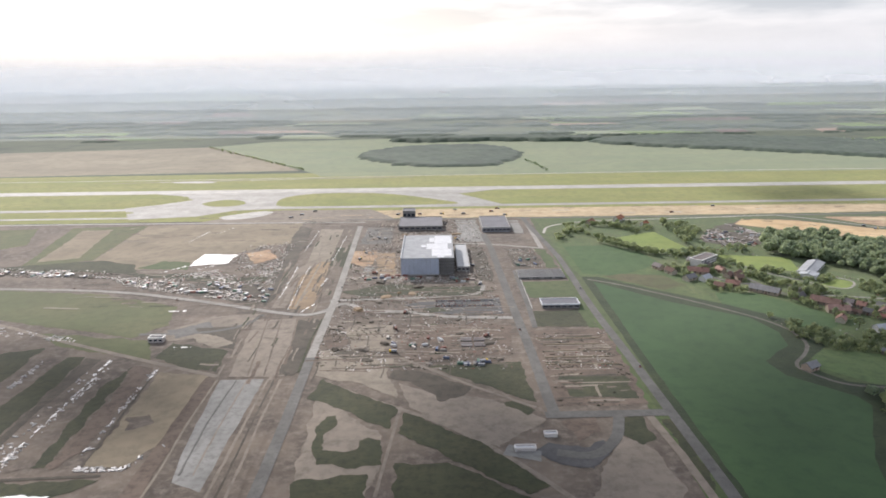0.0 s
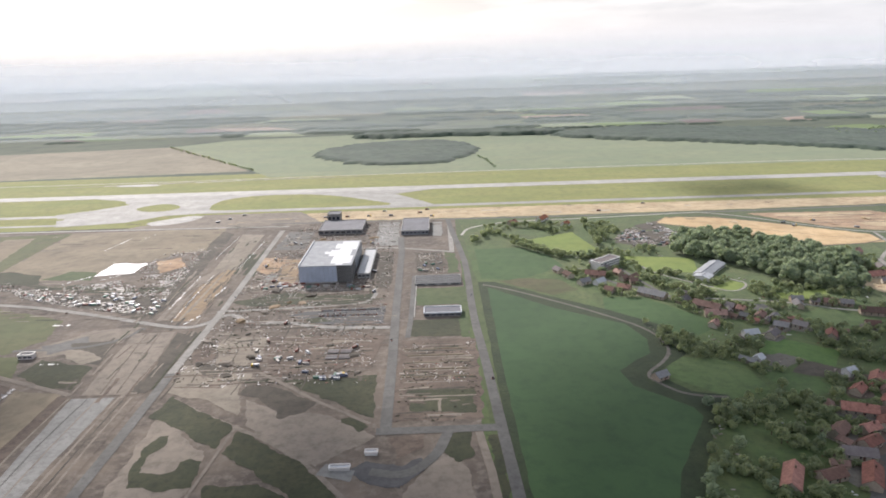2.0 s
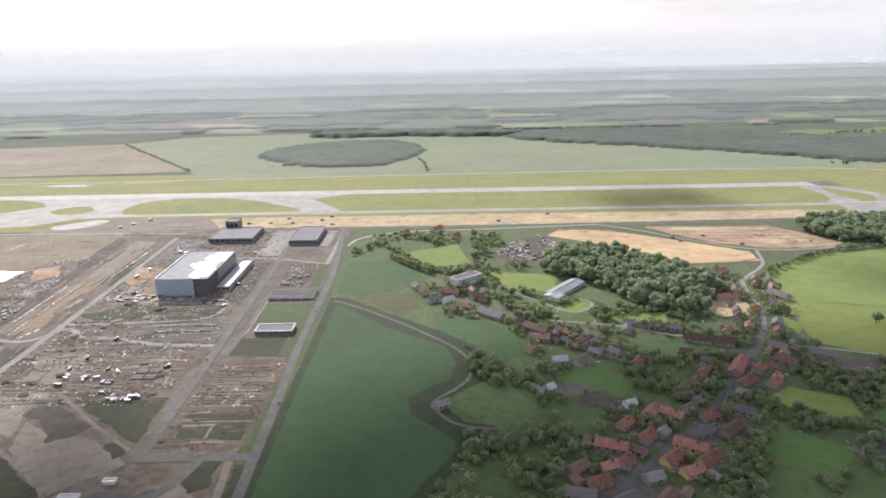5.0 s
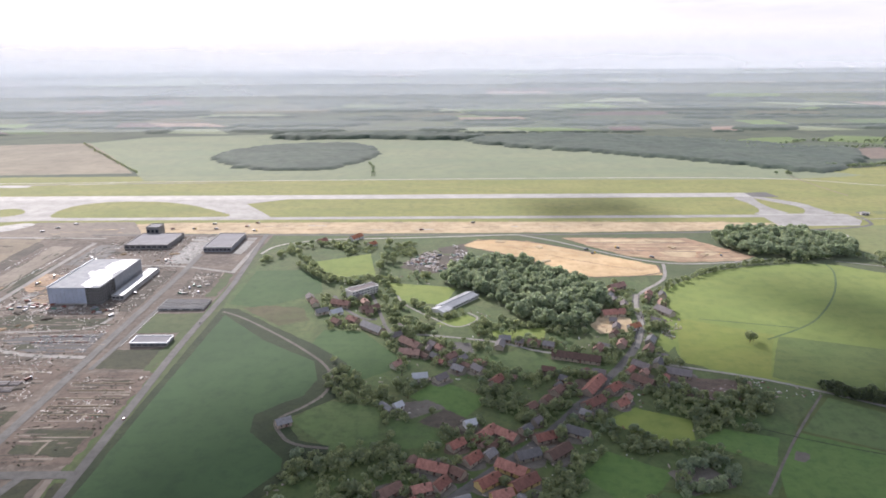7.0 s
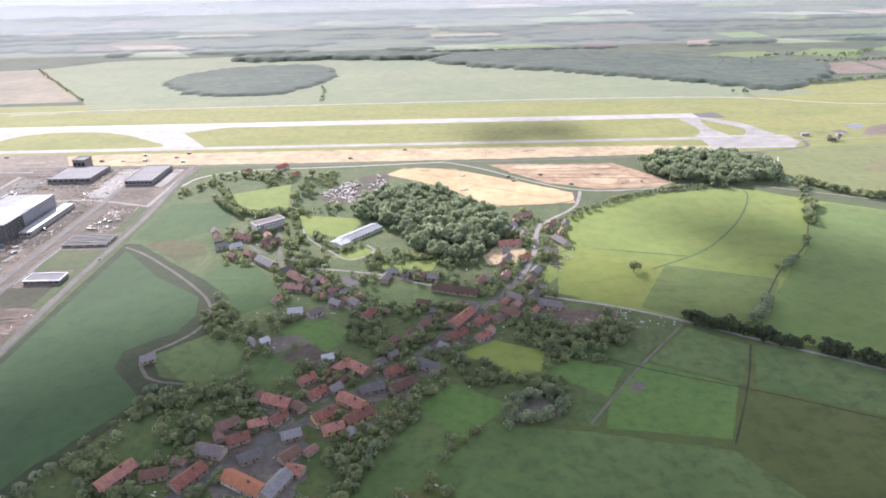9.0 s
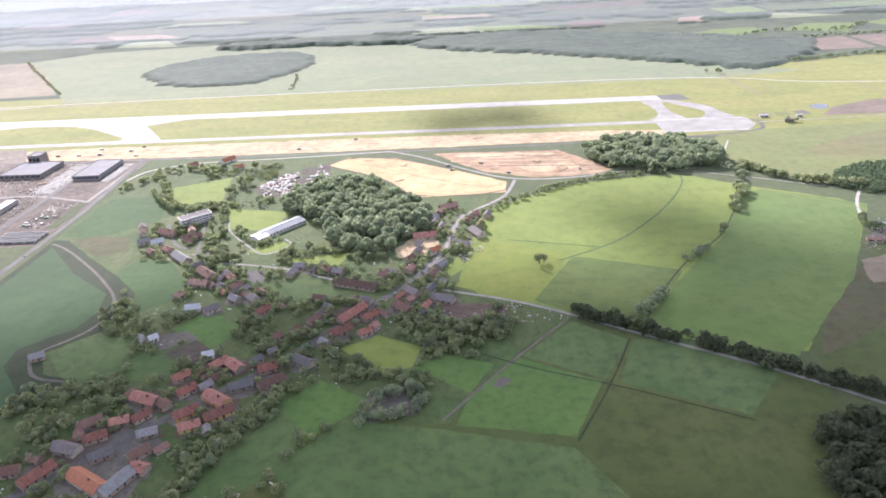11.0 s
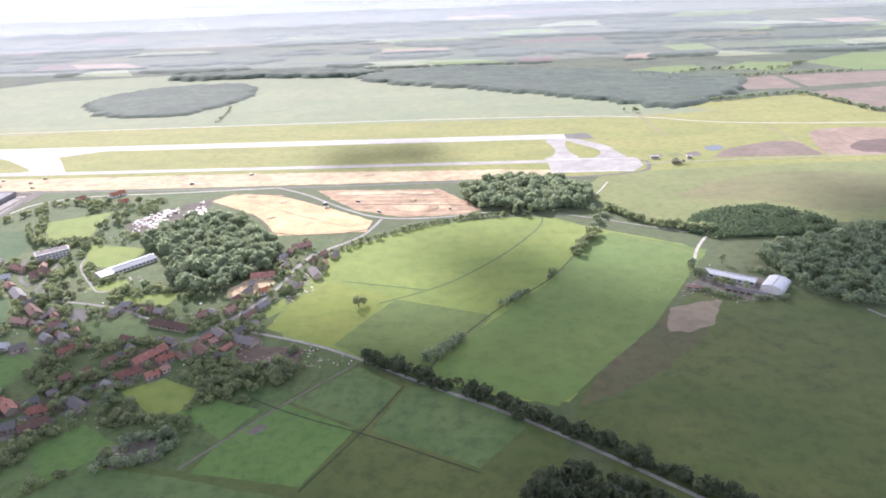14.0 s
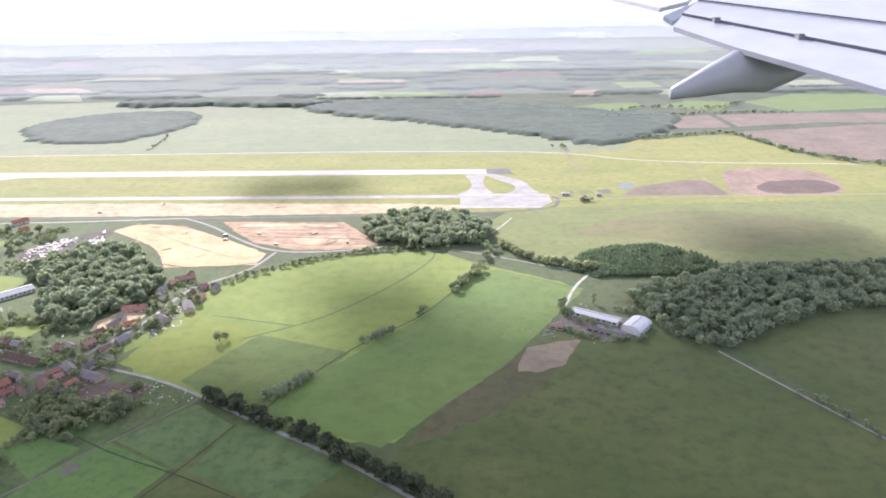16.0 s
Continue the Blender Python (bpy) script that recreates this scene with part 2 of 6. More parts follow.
M_TARMAC = earth("dark_tarmac", (0.075, 0.073, 0.073), (0.098, 0.095, 0.093), (0.060, 0.058, 0.057), big=0.05, fine=0.35, rough=0.85, bump=0.05)
M_DRYGRASS = earth("dry_olive_grass", (0.092, 0.108, 0.042), (0.116, 0.118, 0.050), (0.074, 0.085, 0.034), big=0.02, fine=0.15, mottle=0.25)
M_STUBBLEBROWN = earth("brown_dry_stubble", (0.150, 0.165, 0.058), (0.184, 0.168, 0.072), (0.125, 0.130, 0.050), big=0.010, fine=0.1, streak=1.6, mottle=0.25)
M_TILLMID = earth("brown_ploughland", (0.165, 0.125, 0.092), (0.200, 0.150, 0.112), (0.13, 0.10, 0.075), big=0.01, fine=0.12, streak=1.5)
M_WATER = paint("pond_water", (0.10, 0.12, 0.12), 0.08, vary=0.1, scale=0.05, spec=0.8)
M_WHITE = paint("white_sheeting", (0.78, 0.77, 0.74), 0.6, vary=0.12, scale=0.3)
M_LEAF = foliage("broad_leaves", (0.259, 0.319, 0.195), (0.319, 0.376, 0.220), (0.396, 0.432, 0.240))
# Lighter copy of the broad leaves: sunlight and haze put into the colour.
M_LEAFWOOD = foliage("sun_tinted_wood_leaves", (0.280, 0.355, 0.254), (0.346, 0.427, 0.292), (0.436, 0.487, 0.314))
M_LEAFDARK = foliage("dark_leaves", (0.270, 0.347, 0.245), (0.330, 0.405, 0.280), (0.416, 0.476, 0.314))
# Much darker leaf copy: the shade over the thicket is put into its colour.
M_LEAFSHADE = foliage("deep_green_shaded_leaves", (0.089, 0.121, 0.072), (0.115, 0.150, 0.084), (0.150, 0.181, 0.096))
M_CANOPY = earth("far_tree_canopy", (0.050, 0.078, 0.054), (0.072, 0.100, 0.066), (0.034, 0.056, 0.042), big=0.012, fine=0.09, sheen=0.10, bump=0.6)
M_PINE = foliage("pine_needles", (0.150, 0.219, 0.134), (0.174, 0.245, 0.150), (0.210, 0.275, 0.169))
M_BARK = paint("bark", (0.10, 0.075, 0.05), 0.95, vary=0.4, scale=2.0)
M_ROOFRED = paint("red_roof_tiles", (0.275, 0.136, 0.104), 0.85, vary=0.4, scale=0.7, random_tint=0.45)
M_ROOFORANGE = paint("orange_roof_tiles", (0.40, 0.165, 0.09), 0.8, vary=0.2, scale=0.7)
M_ROOFBROWN = paint("brown_roof_tiles", (0.165, 0.105, 0.082), 0.9, vary=0.3, scale=0.7, random_tint=0.3)
M_ROOFGREY = paint("grey_fibre_cement_roof", (0.185, 0.182, 0.18), 0.85, vary=0.25, scale=0.7, random_tint=0.35)
M_ROOFPINK = paint("faded_tile_roof", (0.300, 0.188, 0.150), 0.85, vary=0.35, scale=0.7, random_tint=0.3)
M_ROOFWHITE = paint("white_metal_roof", (0.56, 0.57, 0.58), 0.45, vary=0.12, scale=0.4)
M_ROOFLIGHT = paint("light_grey_metal_roof", (0.46, 0.47, 0.48), 0.5, vary=0.15, scale=0.4)
M_WALL = paint("rendered_wall", (0.40, 0.36, 0.29), 0.9, vary=0.2, scale=0.9, random_tint=0.3)
M_WALLWHITE = paint("white_rendered_wall", (0.72, 0.70, 0.66), 0.9, vary=0.15, scale=0.9)
M_WALLYELLOW = paint("yellow_rendered_wall", (0.62, 0.46, 0.20), 0.9, vary=0.15, scale=0.9)
M_GLASS = paint("window_pane", (0.03, 0.035, 0.045), 0.12, vary=0.1, scale=0.6, spec=0.6)
M_STEEL = paint("grey_steel", (0.30, 0.31, 0.33), 0.5, 0.4, vary=0.2, scale=0.5)


# ---- builders ----
def mesh_ob(name, bm, material, parent=None):
    me = bpy.data.meshes.new(name)
    bm.to_mesh(me)
    bm.free()
    me.materials.append(material)
    ob = new(name, me)
    if parent:
        ob.parent = parent
    return ob


def part(name, bm, material, parent, label=""):
    ob = mesh_ob(name, bm, material, parent)
    if label:
        ob["label"] = label
    return ob


def empty_at(name, x, y, z=0.0, turn=0.0):
    e = new(name)
    e.matrix_basis = pose(x, y, z, 0, 0, turn)
    e.empty_display_size = 0.5
    return e


def box(bm, x0, x1, y0, y1, z0, z1):
    v = [bm.verts.new((x, y, z)) for z in (z0, z1) for x, y in ((x0, y0), (x1, y0), (x1, y1), (x0, y1))]
    for f in ((0, 3, 2, 1), (4, 5, 6, 7), (0, 1, 5, 4), (1, 2, 6, 5), (2, 3, 7, 6), (3, 0, 4, 7)):
        bm.faces.new([v[k] for k in f])
    return bm


def boxed(x0, x1, y0, y1, z0, z1):
    return box(bmesh.new(), x0, x1, y0, y1, z0, z1)


def rough_outline(pts, step, wander, smooth, seed):
    """The corners, rounded off, cut into short steps and pushed a little in and out as field edges are."""
    p = [Vector((x, y, 0)) for x, y in pts]
    for _ in range(smooth):
        q = []
        for a, b in zip(p, p[1:] + p[:1]):
            q += [a.lerp(b, 0.22), a.lerp(b, 0.78)]
        p = q
    out = []
    for a, b in zip(p, p[1:] + p[:1]):
        k = max(1, int((b - a).length / step))
        side = Vector((a.y - b.y, b.x - a.x, 0)).normalized()
        for i in range(k):
            c = a.lerp(b, i / k)
            w = noise.noise(Vector((c.x * 0.11, c.y * 0.11, seed * 7.7))) + 0.5 * noise.noise(Vector((c.x * 0.4, c.y * 0.4, seed * 3.1)))
            out.append(c + side * w * wander)
    return out


def crosses(pts):
    """Whether an outline runs across itself."""
    a = np.array([(c.x, c.y) for c in pts])
    b = np.roll(a, -1, 0)

    def side(p, q, r):
        return (q[..., 0] - p[..., 0]) * (r[..., 1] - p[..., 1]) - (q[..., 1] - p[..., 1]) * (r[..., 0] - p[..., 0])
    p, q, r, s = a[:, None], b[:, None], a[None], b[None]
    hit = (side(p, q, r) * side(p, q, s) < 0) & (side(r, s, p) * side(r, s, q) < 0)
    return bool(hit.any())


layer = [0]
sheets = []


def settle(z, pts):
    """The height for a new sheet of ground: as asked, raised until it lies in no other sheet's plane."""
    xs, ys = [c.x for c in pts], [c.y for c in pts]
    b = (min(xs), max(xs), min(ys), max(ys))
    near = [h for (x0, x1, y0, y1), h in sheets if x0 < b[1] and b[0] < x1 and y0 < b[3] and b[2] < y1]
    while any(abs(h - z) < 0.006 for h in near):
        z += 0.002
    sheets.append((b, z))
    return z


def patch(name, pts, z, material, label, category, wander=1.0, smooth=0, step=4.0):
    layer[0] += 1
    bm = bmesh.new()
    rim = rough_outline(pts, step, wander, smooth, layer[0])
    while len(rim) < 900 and wander > 0.05 and crosses(rim):
        wander *= 0.6
        rim = rough_outline(pts, step, wander, smooth, layer[0])
    z = settle(z, rim)
    bm.faces.new([bm.verts.new((c.x, c.y, z)) for c in rim])
    bmesh.ops.recalc_face_normals(bm, faces=bm.faces)
    for f in bm.faces:
        if f.normal.z < 0:
            f.normal_flip()
    bmesh.ops.triangulate(bm, faces=bm.faces)
    return tagged(mesh_ob(name, bm, material), label, category, kind="structure")


def along(pts, step=3.0, smooth=2):
    p = [Vector((x, y, 0)) for x, y in pts]
    for _ in range(smooth):
        q = [p[0]]
        for a, b in zip(p, p[1:]):
            q += [a.lerp(b, 0.25), a.lerp(b, 0.75)]
        p = q + [p[-1]]
    out = []
    for a, b in zip(p, p[1:]):
        k = max(1, int((b - a).length / step))
        out += [a.lerp(b, i / k) for i in range(k)]
    return out + [p[-1]]


def road(name, pts, width, z, material, label, category="road", wander=0.15, smooth=2):
    layer[0] += 1
    line = along(pts, 3.0, smooth)
    z = settle(z, [c + Vector((s, s, 0)) for c in line for s in (-width, width)])
    bm, rows = bmesh.new(), []
    for i, c in enumerate(line):
        d = (line[min(i + 1, len(line) - 1)] - line[max(i - 1, 0)]).normalized()
        s = Vector((-d.y, d.x, 0))
        w = [width / 2 + wander * noise.noise(Vector((c.x * 0.2, c.y * 0.2, layer[0] + e))) for e in (0, 5)]
        rows.append((bm.verts.new(c + s * w[0] + Vector((0, 0, z))), bm.verts.new(c - s * w[1] + Vector((0, 0, z)))))
    for a, b in zip(rows, rows[1:]):
        bm.faces.new((a[1], b[1], b[0], a[0]))
    return tagged(mesh_ob(name, bm, material), label, category, kind="structure")


def inside(x, y, pts):
    hit = False
    for (x0, y0), (x1, y1) in zip(pts, pts[1:] + pts[:1]):
        if (y0 > y) != (y1 > y) and x < (x1 - x0) * (y - y0) / (y1 - y0) + x0:
            hit = not hit
    return hit


def cards(rng, centres, radii, count, size, ways=None):
    """Little leafy sprays over rounded lobes, as vertices and four-cornered faces; ways: the side on which each lobe bulges."""
    pick = rng.integers(0, len(centres), count)
    d = rng.normal(size=(count, 3))
    d /= np.linalg.norm(d, axis=1)[:, None]
    if ways is not None:
        out = ways[pick]
        dot = (d * out).sum(1)[:, None]
        d = np.where(dot < -0.15, d - 2 * dot * out, d)
        r = radii[pick][:, None] * (0.86 + 0.2 * rng.random((count, 1)))
    else:
        r = radii[pick][:, None] * (0.55 + 0.5 * rng.random((count, 1)))
    p = centres[pick] + d * r * np.array([1, 1, 0.88])
    nrm = d + 0.45 * rng.normal(size=(count, 3))
    nrm /= np.linalg.norm(nrm, axis=1)[:, None]
    a = np.cross(nrm, rng.normal(size=(count, 3)))
    a /= np.linalg.norm(a, axis=1)[:, None]
    b = np.cross(nrm, a)
    s = size * (0.6 + 0.8 * rng.random((count, 1)))
    lift = nrm * s * 0.35
    v = np.stack([p - a * s - b * s * 0.7, p + a * s * 0.8 - b * s + lift, p + a * s + b * s * 0.8, p - a * s * 0.7 + b * s + lift], 1)
    return v.reshape(-1, 3)


def quad_mesh(name, verts, material):
    me = bpy.data.meshes.new(name)
    count = len(verts) // 4
    me.vertices.add(len(verts))
    me.vertices.foreach_set("co", np.ascontiguousarray(verts, np.float32).ravel())
    me.loops.add(count * 4)
    me.loops.foreach_set("vertex_index", np.arange(count * 4, dtype=np.int32))
    me.polygons.add(count)
    me.polygons.foreach_set("loop_start", np.arange(0, count * 4, 4, dtype=np.int32))
    me.update(calc_edges=True)
    me.materials.append(material)
    return me


def crown_shape(rng, tall, wide, base, lobes, count, size):
    """Card corners of one crown standing at the origin: a dome of bulging boughs."""
    half = (tall - base) / 2
    way = rng.normal(size=(lobes, 3))
    way[:, 2] = way[:, 2] * 0.8 + 0.4
    way /= np.linalg.norm(way, axis=1)[:, None]
    centres = way * np.array([wide * 0.27, wide * 0.27, half * 0.52]) * (0.8 + 0.4 * rng.random((lobes, 1))) + np.array([0, 0, base + half])
    radii = wide * (0.18 + 0.12 * rng.random(lobes))
    return cards(rng, centres, radii, count, size, way)


def pine_shape(rng, tall, wide, count, size):
    h = np.sqrt(rng.random(count))
    z = tall * (1 - 0.8 * h)
    r = wide * 0.5 * h * (0.5 + 0.5 * rng.random(count))
    t = rng.random(count) * 2 * np.pi
    c = np.stack([r * np.cos(t), r * np.sin(t), z], 1)
    return cards(rng, c, np.full(count, size), count, size)


def tree_kind(seed, tall, wide, lobes, count, leaf, label):
    """One tree: a tapered trunk with limbs, and a loose crown."""
    rng = np.random.default_rng(seed)
    e = empty_at("tree", 0, 0, -500)
    bm = bmesh.new()
    def limb(a, b, r0, r1, sides=6):
        d = (b - a).normalized()
        s = d.orthogonal().normalized()
        t = d.cross(s)
        ring = [[bm.verts.new(c + (s * math.cos(k * math.tau / sides) + t * math.sin(k * math.tau / sides)) * r) for k in range(sides)] for c, r in ((a, r0), (b, r1))]
        for k in range(sides):
            bm.faces.new((ring[0][k], ring[0][(k + 1) % sides], ring[1][(k + 1) % sides], ring[1][k]))
    top = Vector((wide * 0.03, -wide * 0.02, tall * 0.72))
    fork = Vector((0, 0, tall * 0.34))
    limb(Vector((0, 0, -0.1)), fork, tall * 0.035, tall * 0.025)
    limb(fork, top, tall * 0.025, tall * 0.006)
    for k in range(5):
        a = k * 2.4 + seed
        limb(fork + Vector((0, 0, tall * 0.05 * k)), fork + Vector((math.cos(a) * wide * 0.3, math.sin(a) * wide * 0.3, tall * (0.2 + 0.06 * k))), tall * 0.014, tall * 0.004, 4)
    part("trunk", bm, M_BARK, e)
    crown = new("crown", quad_mesh("crown", crown_shape(rng, tall, wide, tall * 0.2, lobes + 4, count, wide * 0.055), leaf))
    crown.parent = e
    return tagged(e, label, "tree")



# ---- ground ----
bm = bmesh.new()
bmesh.ops.create_grid(bm, x_segments=24, y_segments=24, size=9000)
for v in bm.verts:
    v.co.z = -0.02
tagged(mesh_ob("ground", bm, M_FARM), "hazy patchwork of fields and heath reaching the horizon", "ground", kind="structure")

patch("ground_airfield", [(-1500, 636), (1300, 650), (1300, 760), (1110, 838), (1052, 893), (1035, 950), (1015, 1025), (940, 1008), (876, 985), (824, 1003), (740, 960), (-1500, 935)], 0.03, M_AIRGRASS, "yellowish mown grass of the airfield", "grass", 1.5, 0)
patch("ground_meadow", [(-150, 918), (-186, 977), (-302, 1125), (-430, 1295), (-330, 1385), (-60, 1420), (300, 1330), (700, 1040), (860, 930), (740, 905)], 0.03, M_FARGRASS, "wide pale green meadow beyond the airfield", "meadow", 3, 0)
# Haze over this far field is put into a paler, tanner colour.
patch("field_brown", [(-900, 935), (-190, 975), (-300, 1140), (-420, 1300), (-900, 1230)], 0.03, M_HAZEFIELD, "brown field coloured paler to imitate haze", "field", 2, 0)
patch("ground_pastures", [(90, -500), (1500, -500), (1500, 700), (700, 692), (90, 636)], 0.0, M_OLIVE, "dull green farmland beside the airfield", "grass", 2.0, 0)
patch("ground_site", [(-1100, -500), (100, -500), (100, 640), (-1100, 640)], 0.02, M_SITE, "churned brown soil of the building site", "soil", 1, 0)
patch("ground_village", [(100, 60), (560, 60), (560, 250), (470, 322), (405, 360), (425, 470), (430, 520), (300, 640), (100, 640)], 0.02, M_VERGE, "dark rough grass between the village gardens", "grass", 1, 0)
patch("field_dark_margin", [(110, 110), (110, 446), (122, 445), (156, 413), (188, 385), (211, 360), (212, 321), (188, 299), (199, 281), (214, 276), (214, 266), (201, 255), (181, 218), (159, 160), (143, 110)], 0.13, M_MARGIN, "dark weedy margin round the crop", "verge", 0.8, 0)
patch("field_crop", [(115, 110), (114, 300), (116, 434), (120, 430), (154, 392), (174, 376), (191, 363), (197, 340), (193, 323), (172, 304), (174, 288), (195, 266), (196, 258), (172, 218), (150, 160), (135, 110)], 0.16, M_CROP, "smooth dark green young crop", "field", 0.6, 0)
patch("field_meadow", [(421, 470), (456, 500), (500, 530), (587, 543), (625, 512), (700, 467), (677, 431), (635, 359), (595, 309), (570, 280), (500, 307), (468, 326), (405, 356), (415, 415)], 0.05, M_MEADOW, "sunlit yellow-green meadow with faint tracks", "meadow", 1.0, 1)
patch("field_pasture", [(570, 280), (620, 345), (690, 420), (727, 398), (761, 376), (813, 285), (860, 200), (860, 90), (560, 60), (520, 180), (600, 245)], 0.05, M_RANK, "broad deep green pasture", "field", 1.0, 1)
patch("field_stubble", [(640, 560), (636, 640), (720, 668), (1250, 690), (1250, 480), (950, 515), (800, 515), (690, 500)], 0.05, M_STUBBLE, "yellow-brown stubble field", "field", 2.0, 1)
patch("field_east", [(775, 375), (815, 425), (880, 432), (960, 380), (1000, 200), (870, 190), (816, 290)], 0.06, M_RANK, "deep green field beyond the track", "field", 1.0, 0)
patch("field_stubble_brown", [(704, 583), (748, 619), (809, 646), (870, 649), (930, 620), (985, 590), (940, 556), (875, 552), (828, 531), (784, 566), (737, 575)], 0.09, M_STUBBLEBROWN, "browned middle of the stubble field", "field", 5.0, 2)
patch("field_tilled", [(920, 806), (975, 818), (1026, 806), (1030, 752), (1021, 717), (1001, 699), (895, 699), (901, 740)], 0.07, M_TILLED, "pinkish brown tilled land", "field", 2.0, 1)
patch("field_tilled_dark", [(929, 728), (950, 753), (985, 760), (1016, 755), (1021, 728), (1002, 706), (935, 705)], 0.10, M_TILLDARK, "dark brown tilled oval", "field", 1.5, 1)
patch("field_tilled_dark", [(779, 703), (803, 734), (845, 755), (878, 764), (890, 750), (893, 702)], 0.10, M_TILLMID, "brown tilled strip", "field", 1.5, 0)
road("field_track", [(884, 840), (889, 800), (888, 759), (892, 700)], 2.2, 0.14, M_TILLED, "pale track between the tilled fields", "track")
patch("field_tilled_far", [(1026, 1036), (1250, 1085), (1500, 1060), (1400, 850), (1118, 850), (1058, 909)], 0.05, M_TILLMID, "brown far field", "field", 4.0, 0)
patch("field_tilled_far", [(870, 1090), (918, 1161), (1040, 1190), (1034, 1073), (924, 1069)], 0.05, M_TILLMID, "brown strip of far ploughland", "field", 4.0, 0)
patch("field_tilled_far", [(1050, 1192), (1177, 1200), (1400, 1190), (1400, 1100), (1186, 1110), (1047, 1078)], 0.05, M_TILLMID, "brown strip of far ploughland", "field", 4.0, 0)
for pts in ([(621, 1236), (674, 1274), (748, 1280), (780, 1225), (726, 1185), (649, 1200)], [(787, 1263), (839, 1218), (955, 1278), (949, 1334), (871, 1321)], [(975, 1276), (1051, 1351), (1139, 1327), (1072, 1233)],
            [(1149, 1326), (1291, 1425), (1600, 1400), (1600, 1260), (1338, 1237), (1196, 1212)], [(266, 1948), (515, 1973), (525, 1811), (383, 1688), (273, 1719)], [(560, 2080), (700, 2110), (760, 1990), (640, 1960)]):
    patch("field_far_green", pts, 0.05, M_MEADOW2, "bright far meadow between the woods", "field", 6.0, 0)

# airfield paving
road("runway", [(-1500, 808), (641, 808)], 23, 0.10, M_CONCRETE, "long pale concrete runway", "runway", 0.0, 0)
road("taxiway_north", [(-1500, 703), (690, 703)], 11, 0.10, M_TAXI, "pale concrete taxiway beside the runway", "taxiway", 0.0, 0)
patch("taxiway_head", [(608, 664), (690, 663), (703, 680), (703, 708), (672, 713), (608, 711)], 0.12, M_TAXI, "broad concrete taxiway head", "taxiway", 0.2, 0)
road("taxiway_edge", [(608, 663.5), (690, 663.5)], 4.5, 0.15, M_CONCRETE, "bright concrete edge of the taxiway head", "taxiway", 0.0, 0)
road("taxiway_edge", [(608, 709), (700, 708)], 4.5, 0.15, M_CONCRETE, "bright concrete edge of the taxiway head", "taxiway", 0.0, 0)
patch("taxiway_link", [(612, 797), (640, 797), (634, 765), (636, 735), (646, 710), (600, 708), (618, 725), (622, 755)], 0.14, M_TAXI, "curved concrete link to the runway end", "taxiway", 0.2, 1)
patch("taxiway_link", [(634, 797), (648, 797), (666, 780), (684, 757), (686, 735), (696, 709), (656, 709), (670, 730), (668, 748), (652, 768)], 0.15, M_TAXI, "curved concrete link to the runway end", "taxiway", 0.2, 1)
patch("runway_overrun", [(640, 796), (640, 820), (668, 822), (672, 794)], 0.12, M_ASPHALT, "dark asphalt runway overrun", "runway", 0.4, 0)
patch("taxiway_apron", [(-330, 712), (-300, 730), (-270, 756), (-300, 785), (-330, 797), (80, 797), (35, 772), (60, 738), (80, 708), (80, 698), (-170, 698), (-205, 692), (-235, 666), (-300, 655), (-318, 690)], 0.12, M_TAXI, "wide concrete taxiway junction", "taxiway", 0.3, 0)
for pts in ([(-254, 731), (-246, 746), (-229, 756), (-212, 748), (-201, 730), (-211, 716), (-237, 715)],
            [(-166, 713), (-171, 745), (-163, 771), (-130, 789), (-66, 786), (-28, 768), (5, 743), (34, 719), (28, 710), (-140, 709)],
            [(-470, 717), (-346, 722), (-292, 748), (-275, 772), (-310, 790), (-450, 792), (-700, 794), (-700, 715)],
            [(-430, 686), (-333, 696), (-305, 690), (-324, 678), (-430, 673)]):
    patch("grass_island", pts, 0.16, M_AIRGRASS, "grass island between the taxiways", "grass", 0.8, 1)
road("taxiway_south", [(-1100, 664), (-300, 662)], 7, 0.11, M_TAXI, "pale concrete taxiway by the apron", "taxiway", 0.2, 0)
road("taxiway_south", [(-1100, 636), (-330, 637), (-137, 631), (-60, 628)], 3.5, 0.11, M_TAXI, "narrow pale service road", "taxiway", 0.2, 0)
patch("apron_slab", [(-214, 660), (-194, 676), (-174, 690), (-158, 682), (-171, 657), (-198, 646)], 0.13, M_CONCRETE, "bright patch of new apron concrete", "apron", 1.0, 1)
patch("ground_site_north", [(-230, 634), (-160, 690), (-60, 690), (-30, 640), (-60, 632)], 0.09, M_SITEPALE, "pale rutted soil beside the taxiway", "soil", 1.5, 0)
for k in range(5):
    road("works_track", [(-420 + 60 * k, 880 + 4 * k), (-300 + 40 * k, 893 + 2 * k), (-110 + 22 * k, 900)], 3.0, 0.11, M_CONCRETE if k % 2 else M_SITEPALE, "pale works track behind the runway", "track", 0.8)
patch("works_yard", [(-345, 878), (-290, 872), (-280, 884), (-335, 890)], 0.13, M_CONCRETE, "pale concrete works yard", "yard", 1.0, 1)
patch("sand_strip", [(-150, 650), (-60, 686), (130, 685), (350, 684), (612, 676), (612, 655), (540, 645), (340, 641), (100, 641), (-60, 645)], 0.08, M_SAND, "broad strip of bare pale sand", "sand", 1.6, 1)
road("road_perimeter", [(-1500, 905), (-350, 900), (-108, 911), (202, 918), (510, 924), (745, 914), (839, 850), (1100, 830)], 3.2, 0.09, M_LIGHTROAD, "thin pale perimeter road behind the runway", "road")
road("road_sandside", [(-80, 640), (120, 637), (345, 632), (540, 640), (700, 652), (712, 690), (705, 700)], 4.0, 0.10, M_ASPHALT, "grey service road along the sand", "road")

